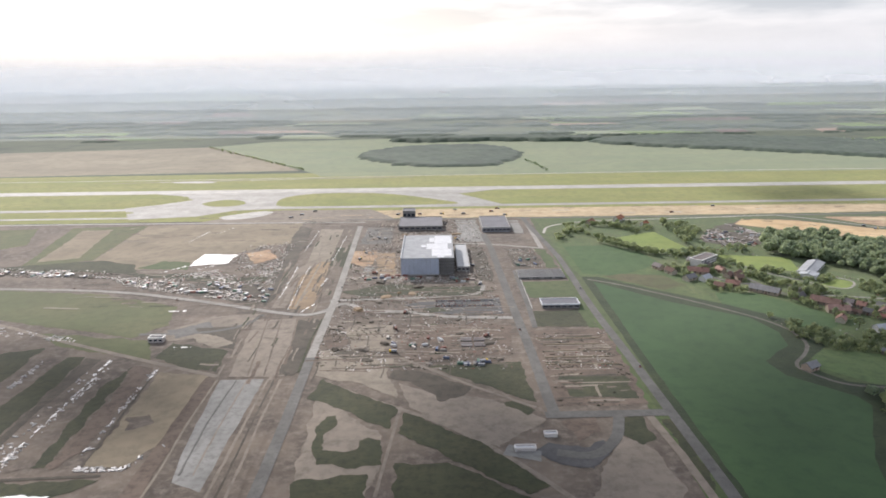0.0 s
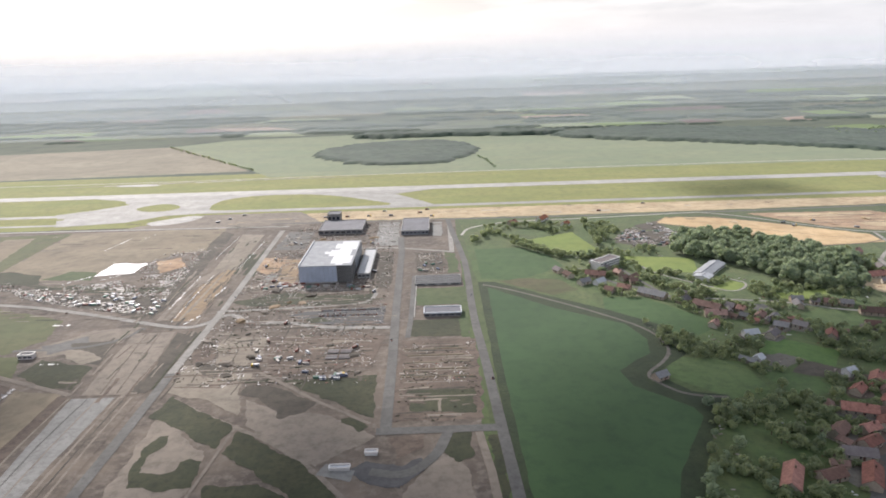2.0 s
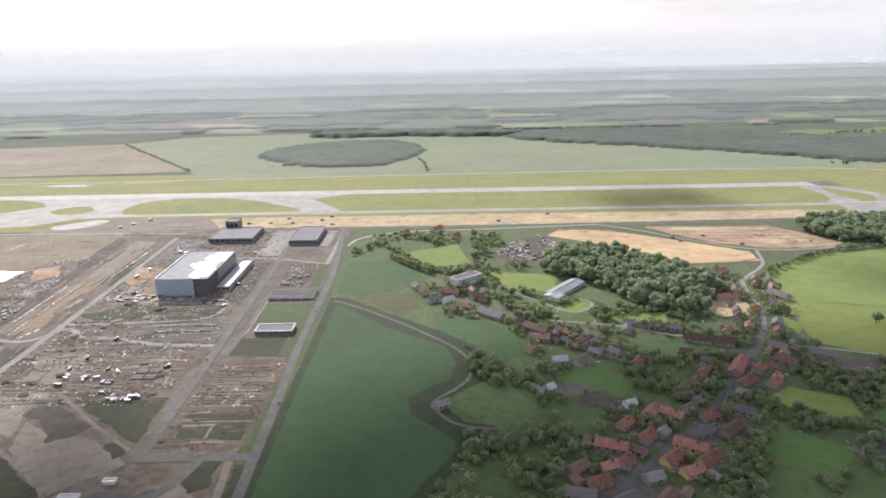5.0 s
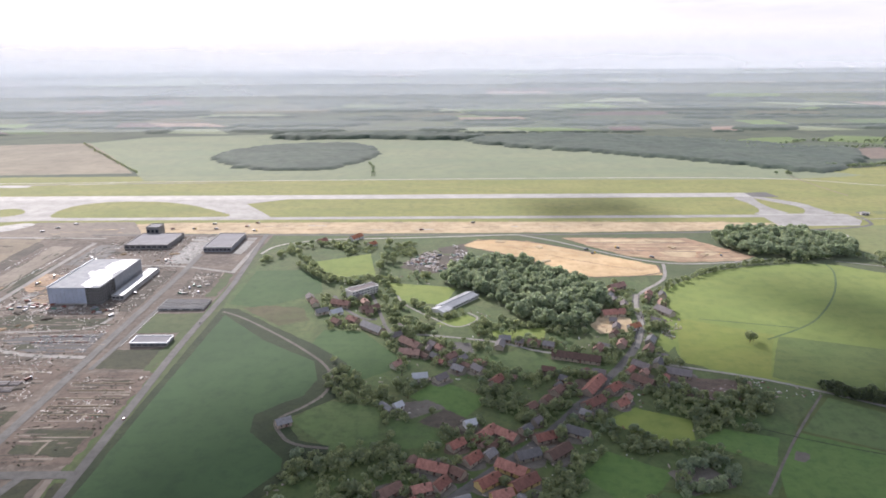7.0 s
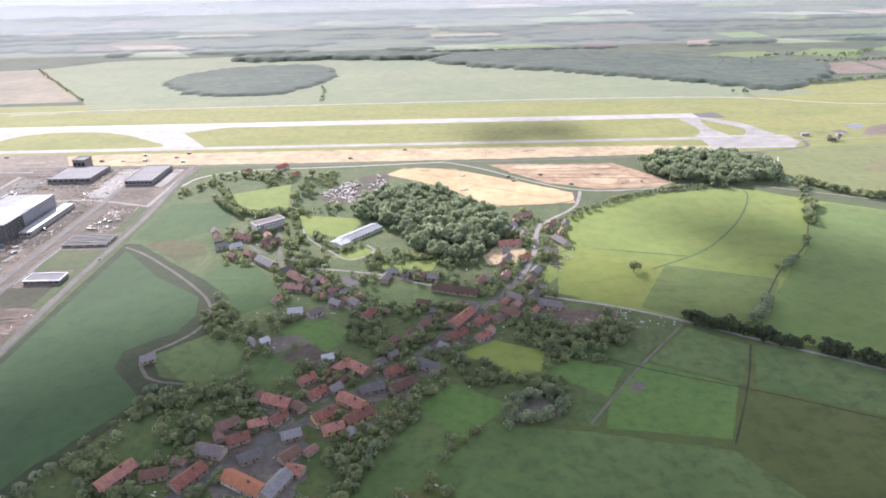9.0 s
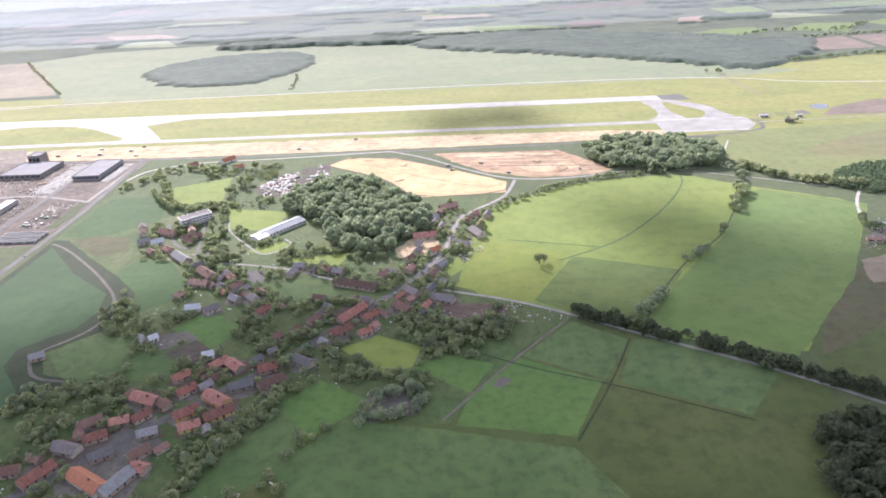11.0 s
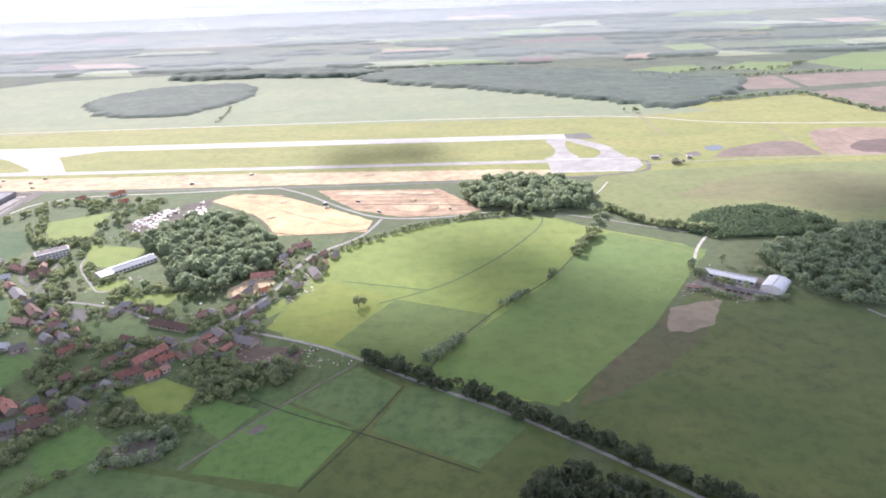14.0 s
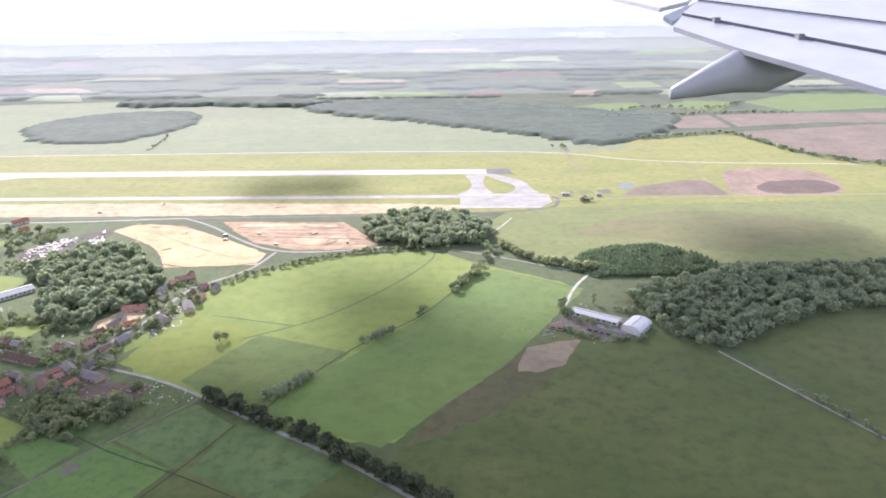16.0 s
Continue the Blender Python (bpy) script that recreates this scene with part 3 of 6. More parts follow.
# sand pits by the village
patch("sand_pit", [(284, 598), (300, 618), (345, 612), (400, 573), (446, 537), (443, 513), (370, 508), (352, 540), (335, 560)], 0.07, M_SAND2, "level ochre sand pit with clean edges", "sand", 1.4, 0)
patch("sand_pit", [(380, 622), (497, 619), (538, 560), (520, 548), (470, 545), (425, 565)], 0.07, M_LOAM, "reddish sand and loam workings", "sand", 1.8, 0)
patch("sand_patch", [(392, 617), (490, 614), (496, 604), (420, 600)], 0.11, M_SAND, "pale spread of sand on the loam", "sand", 1.4, 1)
patch("sand_patch", [(455, 578), (505, 582), (512, 566), (470, 556)], 0.11, M_SAND, "pale spread of sand on the loam", "sand", 1.6, 1)
road("road_pit", [(340, 633), (372, 612), (410, 573), (450, 541), (500, 541), (545, 553)], 3.0, 0.13, M_PALEROAD, "pale curving road past the sand pits", "road")
road("road_pit", [(452, 541), (447, 520), (440, 500), (410, 470), (403, 449)], 2.8, 0.14, M_PALEROAD, "pale lane down to the village", "road")

for pts, w, m, label in (([(284, 598), (300, 619), (345, 613), (400, 574)], 1.8, M_BROWN, "brown spoil edge of the sand pit"),
                         ([(446, 537), (443, 512), (370, 507), (352, 540), (335, 560), (284, 597)], 1.6, M_BROWN, "brown spoil edge of the sand pit"),
                         ([(310, 600), (352, 592), (400, 556)], 1.2, M_SAND, "pale wheel track in the sand pit"),
                         ([(330, 590), (380, 552), (430, 523)], 1.0, M_LOAM, "reddish wheel track in the sand pit"),
                         ([(398, 596), (450, 592), (505, 590)], 2.4, M_SAND, "pale sand bank in the workings"),
                         ([(420, 580), (470, 577), (520, 572)], 1.6, M_BROWN, "dark brown cut in the workings"),
                         ([(400, 605), (460, 606), (500, 602)], 1.4, M_BROWN, "dark brown cut in the workings"),
                         ([(430, 566), (480, 552), (530, 556)], 2.0, M_SAND, "pale sand bank in the workings")):
    road("pit_bank", pts, w, 0.16, m, label, "bank", 0.8, 1)

# village roads and greens
road("road_village", [(410, 470), (403, 449), (400, 418), (382, 372), (342, 318), (316, 283), (290, 258), (262, 229), (225, 190), (170, 110)], 5.0, 0.14, M_ASPHALT, "grey village street", "road")
# A paler strip over the asphalt imitates sunlight on the upper street.
road("road_village", [(410, 470), (403, 449), (400, 418), (385, 378)], 3.0, 0.17, M_PALEROAD, "upper village street coloured paler as if sunlit", "road")
road("road_field", [(397, 356), (437, 342), (465, 327), (500, 304), (552, 274), (590, 246), (660, 190), (760, 80)], 2.2, 0.15, M_PALEROAD, "pale farm road through the fields", "road")
road("lane_hut", [(113, 440), (129, 430), (154, 407), (180, 381), (203, 353), (206, 329), (198, 313), (183, 299), (187, 289), (196, 277), (214, 274)], 1.9, 0.19, M_YARD, "narrow bent lane beside the crop", "road")
road("lane_park", [(233, 470), (238, 452), (262, 424), (276, 408), (293, 425), (284, 436)], 1.5, 0.13, M_PALEROAD, "light path round the long hall", "path")
road("lane_park", [(250, 400), (272, 396), (305, 387), (328, 372), (345, 372)], 2.2, 0.13, M_PALEROAD, "light path through the park", "path")
road("lane_church", [(212, 480), (222, 440), (232, 400), (250, 385)], 2.5, 0.13, M_ASPHALT, "narrow grey village lane", "road")
road("lane_church", [(186, 470), (200, 440), (213, 425), (222, 425)], 2.6, 0.13, M_ASPHALT, "narrow grey village lane", "road")
road("lane_west", [(104, 575), (110, 600), (135, 614), (165, 622), (230, 624), (340, 634)], 2.4, 0.13, M_LIGHTROAD, "pale lane curving off the ring road", "road")
road("lane_field", [(401, 240), (422, 268), (437, 287), (466, 321)], 1.3, 0.12, M_YARD, "faint pale field track", "track")
road("lane_field", [(457, 226), (479, 266), (494, 300)], 0.9, 0.14, M_MARGIN, "dark ditch line between pastures", "track")
road("lane_field", [(418, 290), (444, 276), (481, 262), (532, 237)], 0.8, 0.14, M_MARGIN, "dark ditch line between pastures", "track")
road("lane_meadow", [(587, 540), (585, 520), (557, 469), (520, 423), (500, 407), (470, 390)], 1.5, 0.11, M_PASTURE, "faint darker track across the meadow", "track")
road("lane_meadow", [(439, 423), (470, 415), (500, 407)], 1.2, 0.11, M_PASTURE, "faint darker track across the meadow", "track")
road("lane_east", [(762, 374), (786, 332), (813, 287), (850, 225), (900, 150)], 1.5, 0.15, M_PALEROAD, "white dirt track through the pasture", "track")
road("lane_farm", [(680, 437), (692, 470), (712, 500), (735, 505)], 2.2, 0.13, M_LIGHTROAD, "pale sandy track to the farm", "track")
road("lane_rail", [(600, 546), (640, 528), (690, 500), (715, 492)], 1.6, 0.12, M_PALEROAD, "pale track along the wood", "track")

patch("ground_pasture_south", [(300, 60), (570, 60), (570, 262), (500, 301), (466, 322), (437, 290), (404, 238), (355, 243), (318, 205)], 0.06, M_RANK, "dull green pastures below the village", "pasture", 1.0, 0)
greens = (
    ("lawn", M_DEEPLAWN, [(184, 383), (189, 408), (215, 405), (240, 368), (239, 353), (223, 340)]),
    ("lawn", M_LAWN, [(249, 321), (264, 339), (292, 318), (275, 296)]),
    ("meadow", M_MEADOW, [(150, 548), (202, 574), (213, 510), (185, 506)]),
    ("lawn", M_DEEPLAWN, [(113, 455), (113, 528), (150, 530), (170, 507), (176, 477), (137, 446)]),
    ("meadow", M_MEADOW, [(223, 498), (277, 486), (268, 451), (238, 456)]),
    ("lawn", M_PASTURE, [(290, 365), (316, 379), (339, 352), (311, 344)]),
    ("lawn", M_MEADOW, [(262, 418), (277, 411), (291, 424), (283, 432)]),
    ("meadow", M_MEADOW, [(296, 405), (335, 410), (330, 392), (300, 395)]),
    ("lawn", M_PASTURE, [(192, 298), (203, 318), (235, 310), (236, 280), (215, 272)]),
    ("lawn", M_PASTURE, [(238, 300), (262, 290), (268, 276), (245, 272)]),
    ("meadow", M_MEADOW, [(347, 297), (365, 309), (389, 297), (385, 280), (372, 275)]),
    ("lawn", M_LAWN, [(385, 279), (402, 289), (425, 281), (413, 259)]),
    ("pasture", M_LAWN, [(413, 256), (437, 285), (474, 266), (457, 229), (407, 237)]),
    ("pasture", M_PASTURE, [(439, 287), (468, 318), (493, 299), (476, 267)]),
    ("pasture", M_PASTURE, [(496, 299), (519, 300), (556, 270), (532, 240), (482, 265)]),
    ("pasture", M_RANK, [(477, 262), (530, 237), (521, 205), (460, 226)]),
    ("lawn", M_LAWN, [(327, 254), (342, 271), (367, 255), (358, 243), (343, 228)]),
    ("pasture", M_PASTURE, [(334, 213), (358, 242), (402, 234), (455, 222), (500, 150), (380, 140)]),
    ("lawn", M_PASTURE, [(318, 232), (330, 250), (342, 228), (330, 205), (300, 190)]),
    ("meadow", M_MEADOW, [(398, 383), (406, 400), (412, 385), (402, 372)]),
    ("pasture", M_FALLOW, [(580, 282), (601, 322), (620, 345), (640, 368), (674, 382), (660, 346), (626, 311), (600, 292)]),
)
for kind, m, pts in greens:
    patch("field_" + kind, pts, 0.08, m, {"lawn": "vivid green mown plot", "meadow": "sunny light green grass plot", "pasture": "dull green grazed pasture"}[kind], kind, 0.7, 0)
yards = (
    (M_FALLOW, [(124, 446), (158, 415), (176, 424), (168, 446), (140, 452)], "brown weedy garden land"),
    (M_YARD, [(239, 313), (259, 318), (268, 309), (251, 299)], "trodden bare earth paddock"),
    (M_SITEDARK, [(255, 296), (267, 309), (286, 293), (277, 284)], "dark turned earth plot"),
    (M_YARD, [(398, 334), (424, 339), (430, 324), (402, 322)], "bare brown yard"),
    (M_YARD, [(364, 255), (382, 263), (390, 246), (370, 239)], "bare brown patch among bushes"),
    (M_SAND, [(362, 418), (378, 436), (394, 425), (390, 403), (368, 400)], "light sandy yard"),
    (M_ASPHALT, [(271, 388), (284, 388), (286, 372), (275, 373)], "grey hard standing"),
    (M_TAN, [(640, 350), (648, 378), (664, 384), (683, 388), (668, 358), (652, 350)], "brown trampled farm ground"),
    (M_YARD, [(672, 412), (692, 432), (730, 412), (722, 392), (700, 385)], "pale concrete farm yard"),
    (M_SITEDARK, [(231, 536), (246, 568), (290, 572), (290, 530), (254, 518)], "rubble strewn yard"),
    (M_SITEDARK, [(262, 590), (285, 604), (290, 575), (265, 572)], "rubble strewn yard"),
    (M_ASPHALT, [(248, 226), (262, 240), (285, 228), (275, 212), (255, 208)], "grey farm courtyard"),
    (M_YARD, [(423, 264), (428, 271), (432, 268), (427, 262)], "pale worn ground at a gate"),
)
for m, pts, label in yards:
    patch("yard", pts, 0.10, m, label, "yard", 1.6, 0, 1.6)
patch("verge", [(104, 120), (111, 120), (111, 440), (108, 470), (104, 640), (100, 640)], 0.07, M_OLIVE, "grass verge beside the ring road", "verge", 0.3, 0)

# building site roads, trenches and plots
road("road_ring", [(111, 110), (110, 200), (108, 254), (106, 322), (103, 386), (104, 483), (101, 530), (95, 600), (93, 640)], 4.8, 0.18, M_ASPHALT, "grey ring road between site and crop", "road")
road("road_site", [(50, 575), (53, 526), (55, 404), (57, 320), (58, 254)], 5.2, 0.18, M_ASPHALT, "worn grey site road", "road", smooth=0)
road("road_site", [(54, 254.5), (109, 255)], 5.5, 0.19, M_ASPHALT, "worn grey site road", "road", smooth=0)
road("road_site", [(65, 464), (65, 411), (65, 384), (64, 353)], 3.2, 0.17, M_ASPHALT, "narrow grey site road", "road", smooth=0)
road("road_kerb", [(66.9, 464), (66.9, 411), (66.9, 384)], 0.5, 0.20, M_CONCRETE, "pale kerb along the site road", "kerb", 0.05, 0)
road("road_site", [(94, 632), (94, 523)], 4.0, 0.17, M_PALEROAD, "pale site road by the halls", "road", smooth=0)
road("road_site", [(-20, 540), (30, 543), (50, 540), (95, 524)], 3.5, 0.16, M_PALEROAD, "pale cross road behind the hangar", "road", smooth=0)
road("road_site", [(85, 253), (80, 235), (68, 222), (54, 226)], 4.6, 0.19, M_ASPHALT, "worn grey approach to the yard", "road")
road("road_site", [(98, 252), (101, 224), (104, 170), (106, 110)], 3.4, 0.17, M_SITEPALE, "pale site track", "road", smooth=0)
road("road_site", [(-63, 612), (-57, 409), (-57, 315)], 4.6, 0.18, M_PALEROAD, "pale dusty haul road", "road", smooth=0)
road("road_site", [(-57, 317), (-56, 253), (-56, 203), (-58, 150), (-60, 100)], 5.0, 0.18, M_ASPHALT, "worn grey haul road", "road", smooth=0)
road("road_site", [(-900, 470), (-420, 448), (-298, 439), (-211, 431), (-146, 408), (-113, 394), (-76, 378), (-62, 381), (-53, 399), (-44, 396), (-37, 382), (-10, 383), (11, 372), (53, 369)], 4.0, 0.17, M_PALEROAD, "pale haul road winding across the site", "road")
road("road_site", [(-60, 404), (-18, 406), (30, 408), (40, 421), (39, 440)], 3.0, 0.16, M_PALEROAD, "pale dirt loop behind the bank", "road")
road("road_site", [(-330, 400), (-256, 374), (-205, 347), (-143, 317), (-99, 297)], 3.0, 0.16, M_SITEPALE, "pale dirt track", "road")
road("road_site", [(-97, 380), (-104, 362), (-125, 352), (-160, 352)], 3.0, 0.16, M_ASPHALT, "grey dirt side road", "road")
road("road_site", [(-12, 316), (-5, 310), (25, 282), (51, 261)], 2.0, 0.17, M_SITEPALE, "pale diagonal dirt path", "road", smooth=0)
road("road_site", [(-47, 290), (-28, 275), (-8, 262), (12, 248), (34, 226), (60, 190)], 2.4, 0.15, M_SITEPALE, "pale path between the banks", "road")
road("road_site", [(-8, 264), (-10, 242), (-14, 200)], 1.4, 0.17, M_SITEPALE, "pale gap between the banks", "road", smooth=0)
patch("strip_concrete", [(-98, 603), (-77, 599), (-74, 494), (-91, 492)], 0.14, M_PALEEARTH, "fresh pale concrete roadbed", "roadbed", 0.3, 0)
patch("strip_trench", [(-80, 494), (-73, 492), (-69, 421), (-70, 389), (-84, 390), (-89, 455)], 0.14, M_ORANGE, "ochre open roadbed", "roadbed", 0.8, 0)
patch("strip_trench", [(-90, 494), (-81, 494), (-90, 455), (-86, 392), (-95, 392), (-96, 470)], 0.13, M_SITEPALE, "pale levelled edge of the roadbed", "roadbed", 0.6, 0)
patch("strip_roadbed", [(-100, 372), (-76, 373), (-66, 296), (-93, 296)], 0.13, M_SITEPALE, "levelled pale roadbed", "roadbed", 0.8, 0)
patch("strip_roadbed", [(-74, 372), (-62, 366), (-60, 300), (-66, 296)], 0.12, M_SITEDARK, "dark rutted roadbed edge", "roadbed", 0.8, 0)
patch("strip_concrete", [(-96, 293), (-75, 293), (-75.5, 253), (-76, 227), (-76, 205), (-88, 211), (-91, 227), (-94, 260)], 0.15, M_SLAB, "pale new concrete slab road", "roadbed", 0.5, 0)
patch("strip_shoulder", [(-104, 296), (-98, 294), (-95, 120), (-103, 120)], 0.13, M_BROWN, "brown earth shoulder", "roadbed", 0.8, 0)
patch("strip_shoulder", [(-97, 294), (-62, 294), (-61, 120), (-96, 120)], 0.13, M_SITE, "rutted brown shoulder", "roadbed", 0.8, 0)
plots = (
    (M_DRYGRASS, 0.08, [(-420, 452), (-296, 436), (-216, 424), (-155, 397), (-149, 366), (-162, 348), (-259, 379), (-420, 430)], "olive green unbuilt field"),
    (M_TAN, 0.08, [(-262, 505), (-268, 628), (-120, 628), (-112, 551), (-134, 546), (-153, 521), (-178, 523), (-182, 490), (-219, 480)], "wide levelled tan earth plot"),
    (M_DRYGRASS, 0.08, [(-310, 489), (-337, 621), (-268, 627), (-263, 508)], "tan and green grassy plot"),
    (M_TAN, 0.10, [(-305, 505), (-322, 610), (-295, 612), (-278, 515)], "tan worn strip in the plot"),
    (M_DRYGRASS, 0.08, [(-400, 500), (-420, 615), (-370, 620), (-345, 560)], "grassy strip of the site"),
    (M_WHITE, 0.14, [(-180, 487), (-180, 521), (-152, 518), (-152, 494)], "white sheeting spread on the ground"),
    (M_OLIVE, 0.10, [(-219, 482), (-205, 502), (-182, 498), (-178, 478)], "grassy hollow by the sheeting"),
    (M_SITEDARK, 0.10, [(-223, 457), (-168, 445), (-124, 446), (-104, 436), (-99, 398), (-138, 412), (-207, 440)], "dark storage yard ground"),
    (M_SITEDARK, 0.09, [(-420, 495), (-315, 470), (-223, 458), (-207, 462), (-326, 486), (-420, 510)], "dark storage yard ground"),
    (M_BANK, 0.12, [(-420, 505), (-329, 490), (-255, 507), (-223, 493), (-211, 470), (-326, 485), (-420, 498)], "dark overgrown earth bank"),
    (M_BANK, 0.12, [(-222, 470), (-178, 468), (-140, 455), (-112, 458), (-108, 446), (-150, 446), (-205, 460)], "dark overgrown earth bank"),
    (M_DRYGRASS, 0.08, [(-218, 356), (-149, 343), (-140, 317), (-200, 338)], "grey-green fallow strip"),
    (M_BANK, 0.12, [(-140, 320), (-136, 339), (-102, 327), (-101, 302), (-116, 306)], "dark grassy mound"),
    (M_SITEPALE, 0.09, [(-150, 350), (-127, 379), (-99, 382), (-107, 350), (-140, 342)], "grey dusty yard"),
    (M_BANK, 0.12, [(-240, 296), (-222, 329), (-204, 335), (-201, 286), (-218, 240), (-240, 240)], "dark weedy trench bank"),
    (M_BANK, 0.12, [(-165, 200), (-185, 240), (-187, 264), (-185, 323), (-175, 322), (-172, 268), (-171, 239)], "dark weedy trench bank"),
    (M_BANK, 0.12, [(-150, 289), (-145, 310), (-142, 285), (-140, 222), (-145, 222), (-147, 246)], "dark weedy trench bank"),
    (M_SITEDARK, 0.12, [(-174, 321), (-165, 319), (-167, 264), (-166, 218), (-170, 230), (-171, 268)], "dark brown trench strip"),
    (M_BROWN, 0.12, [(-145, 310), (-134, 308), (-132, 293), (-131, 231), (-137, 221), (-139, 222), (-141, 285)], "brown spoil between the trenches"),
    (M_SITE, 0.12, [(-157, 317), (-147, 310), (-151, 289), (-148, 246), (-146, 222), (-154, 219), (-156, 235), (-157, 279)], "rutted brown strip between trenches"),
    (M_TAN, 0.12, [(-129, 303), (-104, 298), (-102, 268), (-102, 240), (-109, 222), (-125, 222)], "tan levelled plot with puddle marks"),
    (M_BANK, 0.12, [(-180, 212), (-115, 213), (-128, 203), (-180, 200)], "green settling pond bank"),
    (M_WHITE, 0.14, [(-180, 203), (-128, 204), (-133, 198), (-180, 196)], "white foil lining of a pond"),
    (M_SITE, 0.13, [(-125, 258), (-116, 262), (-112, 254), (-120, 248)], "damp stain on the levelled plot"),
    (M_PALEEARTH, 0.12, [(-44, 360), (-27, 362), (-16, 325), (-36, 323)], "beige levelled concrete patch"),
    (M_SITEDARK, 0.14, [(-47, 321), (-38, 326), (-27, 317), (-33, 309)], "dark low mound of soil"),
    (M_BANK, 0.12, [(-55, 421), (-25, 438), (2, 430), (39, 428), (39, 409), (3, 411), (-42, 412)], "dark overgrown bank"),
    (M_BANK, 0.13, [(3, 424), (38, 424), (37, 414), (6, 415)], "weedy top of the bank"),
    (M_BANK, 0.12, [(-60, 576), (-55, 474), (-65, 480), (-66, 540)], "dark weedy berm beside the haul road"),
    (M_SITEDARK, 0.12, [(-120, 614), (-106, 604), (-98, 461), (-97, 418), (-100, 394), (-112, 447)], "dark rutted berm"),
    (M_SITEDARK, 0.12, [(-130, 360), (-104, 362), (-100, 330), (-118, 335)], "dark dirt corner"),
    (M_TARMAC, 0.15, [(-14, 394), (0, 400), (47, 404), (50, 376), (28, 373), (8, 379)], "dark grey parking yard"),
    (M_BANK, 0.19, [(-3, 387), (10, 389), (19, 382), (5, 379)], "small grass island in the yard"),
    (M_BROWN, 0.09, [(61, 349), (103, 350), (101, 262), (60, 262)], "brown foundation plot"),
    (M_BANK, 0.12, [(66, 292), (98, 290), (98, 268), (68, 271)], "green weedy patch of the plot"),
    (M_OLIVE, 0.10, [(66, 437), (98, 437), (98, 404), (68, 405)], "green grass plot behind the depot"),
    (M_BANK, 0.10, [(67, 380), (98, 380), (99, 354), (66, 355)], "weedy ground before the depot"),
    (M_OLIVE, 0.11, [(95, 438), (101, 440), (100, 352), (95, 352)], "grassy strip beside the ring road"),
    (M_SITEDARK, 0.12, [(64, 523), (86, 524), (87, 470), (66, 471)], "dark oily yard"),
    (M_OLIVE, 0.10, [(88, 522), (97, 518), (98, 470), (90, 470)], "grass beside the dark yard"),
    (M_PALEEARTH, 0.12, [(-54, 326), (-14, 316), (-16, 298), (-10, 272), (-27, 285), (-50, 296)], "light beaten earth"),
    (M_BANK, 0.16, [(-50, 273), (-47, 292), (-36, 283), (-10, 264), (-12, 245), (-27, 257)], "dark grassy bank"),
    (M_BANK, 0.16, [(-7, 260), (13, 244), (34, 224), (48, 205), (40, 200), (12, 224), (-8, 242)], "dark grassy bank"),
    (M_SITEPALE, 0.11, [(-10, 287), (3, 279), (21, 273), (38, 266), (54, 251), (43, 242), (32, 230), (-4, 261)], "pale bare sandy ground"),
    (M_BANK, 0.12, [(3, 305), (50, 308), (52, 266), (46, 270), (22, 289)], "green weedy wedge"),
    (M_SITEDARK, 0.14, [(-14, 293), (-13, 301), (-6, 302), (6, 296), (24, 282), (20, 273), (10, 268), (3, 279)], "dark brown spoil"),
    (M_BANK, 0.14, [(38, 265), (43, 268), (50, 259), (47, 255)], "dark weedy triangle"),
    (M_BANK, 0.15, [(-38, 220), (-41, 228), (-42, 245), (-39, 257), (-35, 257), (-36, 247), (-38, 234), (-37, 230), (-30, 229), (-24, 231), (-20, 239), (-15, 237), (-13, 220), (-26, 218)], "dark grassy loop bank"),
    (M_ASPHALT, 0.12, [(-146, 357), (-127, 370), (-120, 358), (-137, 346)], "grey gravel yard"),
    (M_PALEEARTH, 0.12, [(-128, 352), (-110, 347), (-103, 337), (-110, 331), (-122, 339)], "pale worn gravel"),
    (M_SITEDARK, 0.15, [(-68, 374), (-61, 371), (-61, 318), (-62, 297), (-70, 298), (-68, 329)], "dark brown churned edge of the roadbed"),
    (M_BANK, 0.15, [(-72, 483), (-74, 536), (-64, 537), (-63, 513), (-68, 480)], "dark weedy bank beside the roadbed"),
    (M_LOAM, 0.14, [(-61, 523), (-48, 522), (-43, 487), (-59, 488)], "red-brown dug yard"),
    (M_ORANGE, 0.15, [(-39, 517), (-25, 516), (-21, 456), (-35, 456)], "ochre sand ramp beside the terminal hall"),
    (M_BANK, 0.145, [(0, 427), (39, 426), (38, 412), (2, 412)], "olive grassed bank"),
    (M_PALEEARTH, 0.14, [(-25, 361), (-16, 360), (-14, 329), (-19, 325)], "beige beaten strip"),
    (M_BROWN, 0.13, [(-16, 360), (51, 359), (46, 318), (-6, 310)], "brown works yard"),
    (M_BROWN, 0.14, [(-55, 348), (-42, 346), (-40, 334), (-51, 328)], "brown dug corner"),
    (M_SITEPALE, 0.10, [(-46, 275), (-30, 258), (-14, 240), (-18, 180), (-44, 180)], "pale bare ground inside the loop"),
    (M_BANK, 0.12, [(-8, 221), (13, 221), (40, 198), (60, 160), (20, 110), (-10, 120)], "dull green rough ground"),
    (M_BANK, 0.12, [(-44, 210), (-18, 214), (-14, 170), (-40, 150)], "dull green rough ground"),
    (M_TARMAC, 0.16, [(45, 226), (52, 233), (66, 230), (73, 234), (75, 226), (66, 214), (56, 217)], "grey paved yard with cabins"),
    (M_SITEPALE, 0.10, [(72, 218), (80, 237), (90, 233), (96, 200), (75, 180), (60, 195)], "pale bare sand"),
    (M_BANK, 0.12, [(82, 252), (94, 252), (95, 234), (88, 230), (81, 241)], "dark weedy corner"),
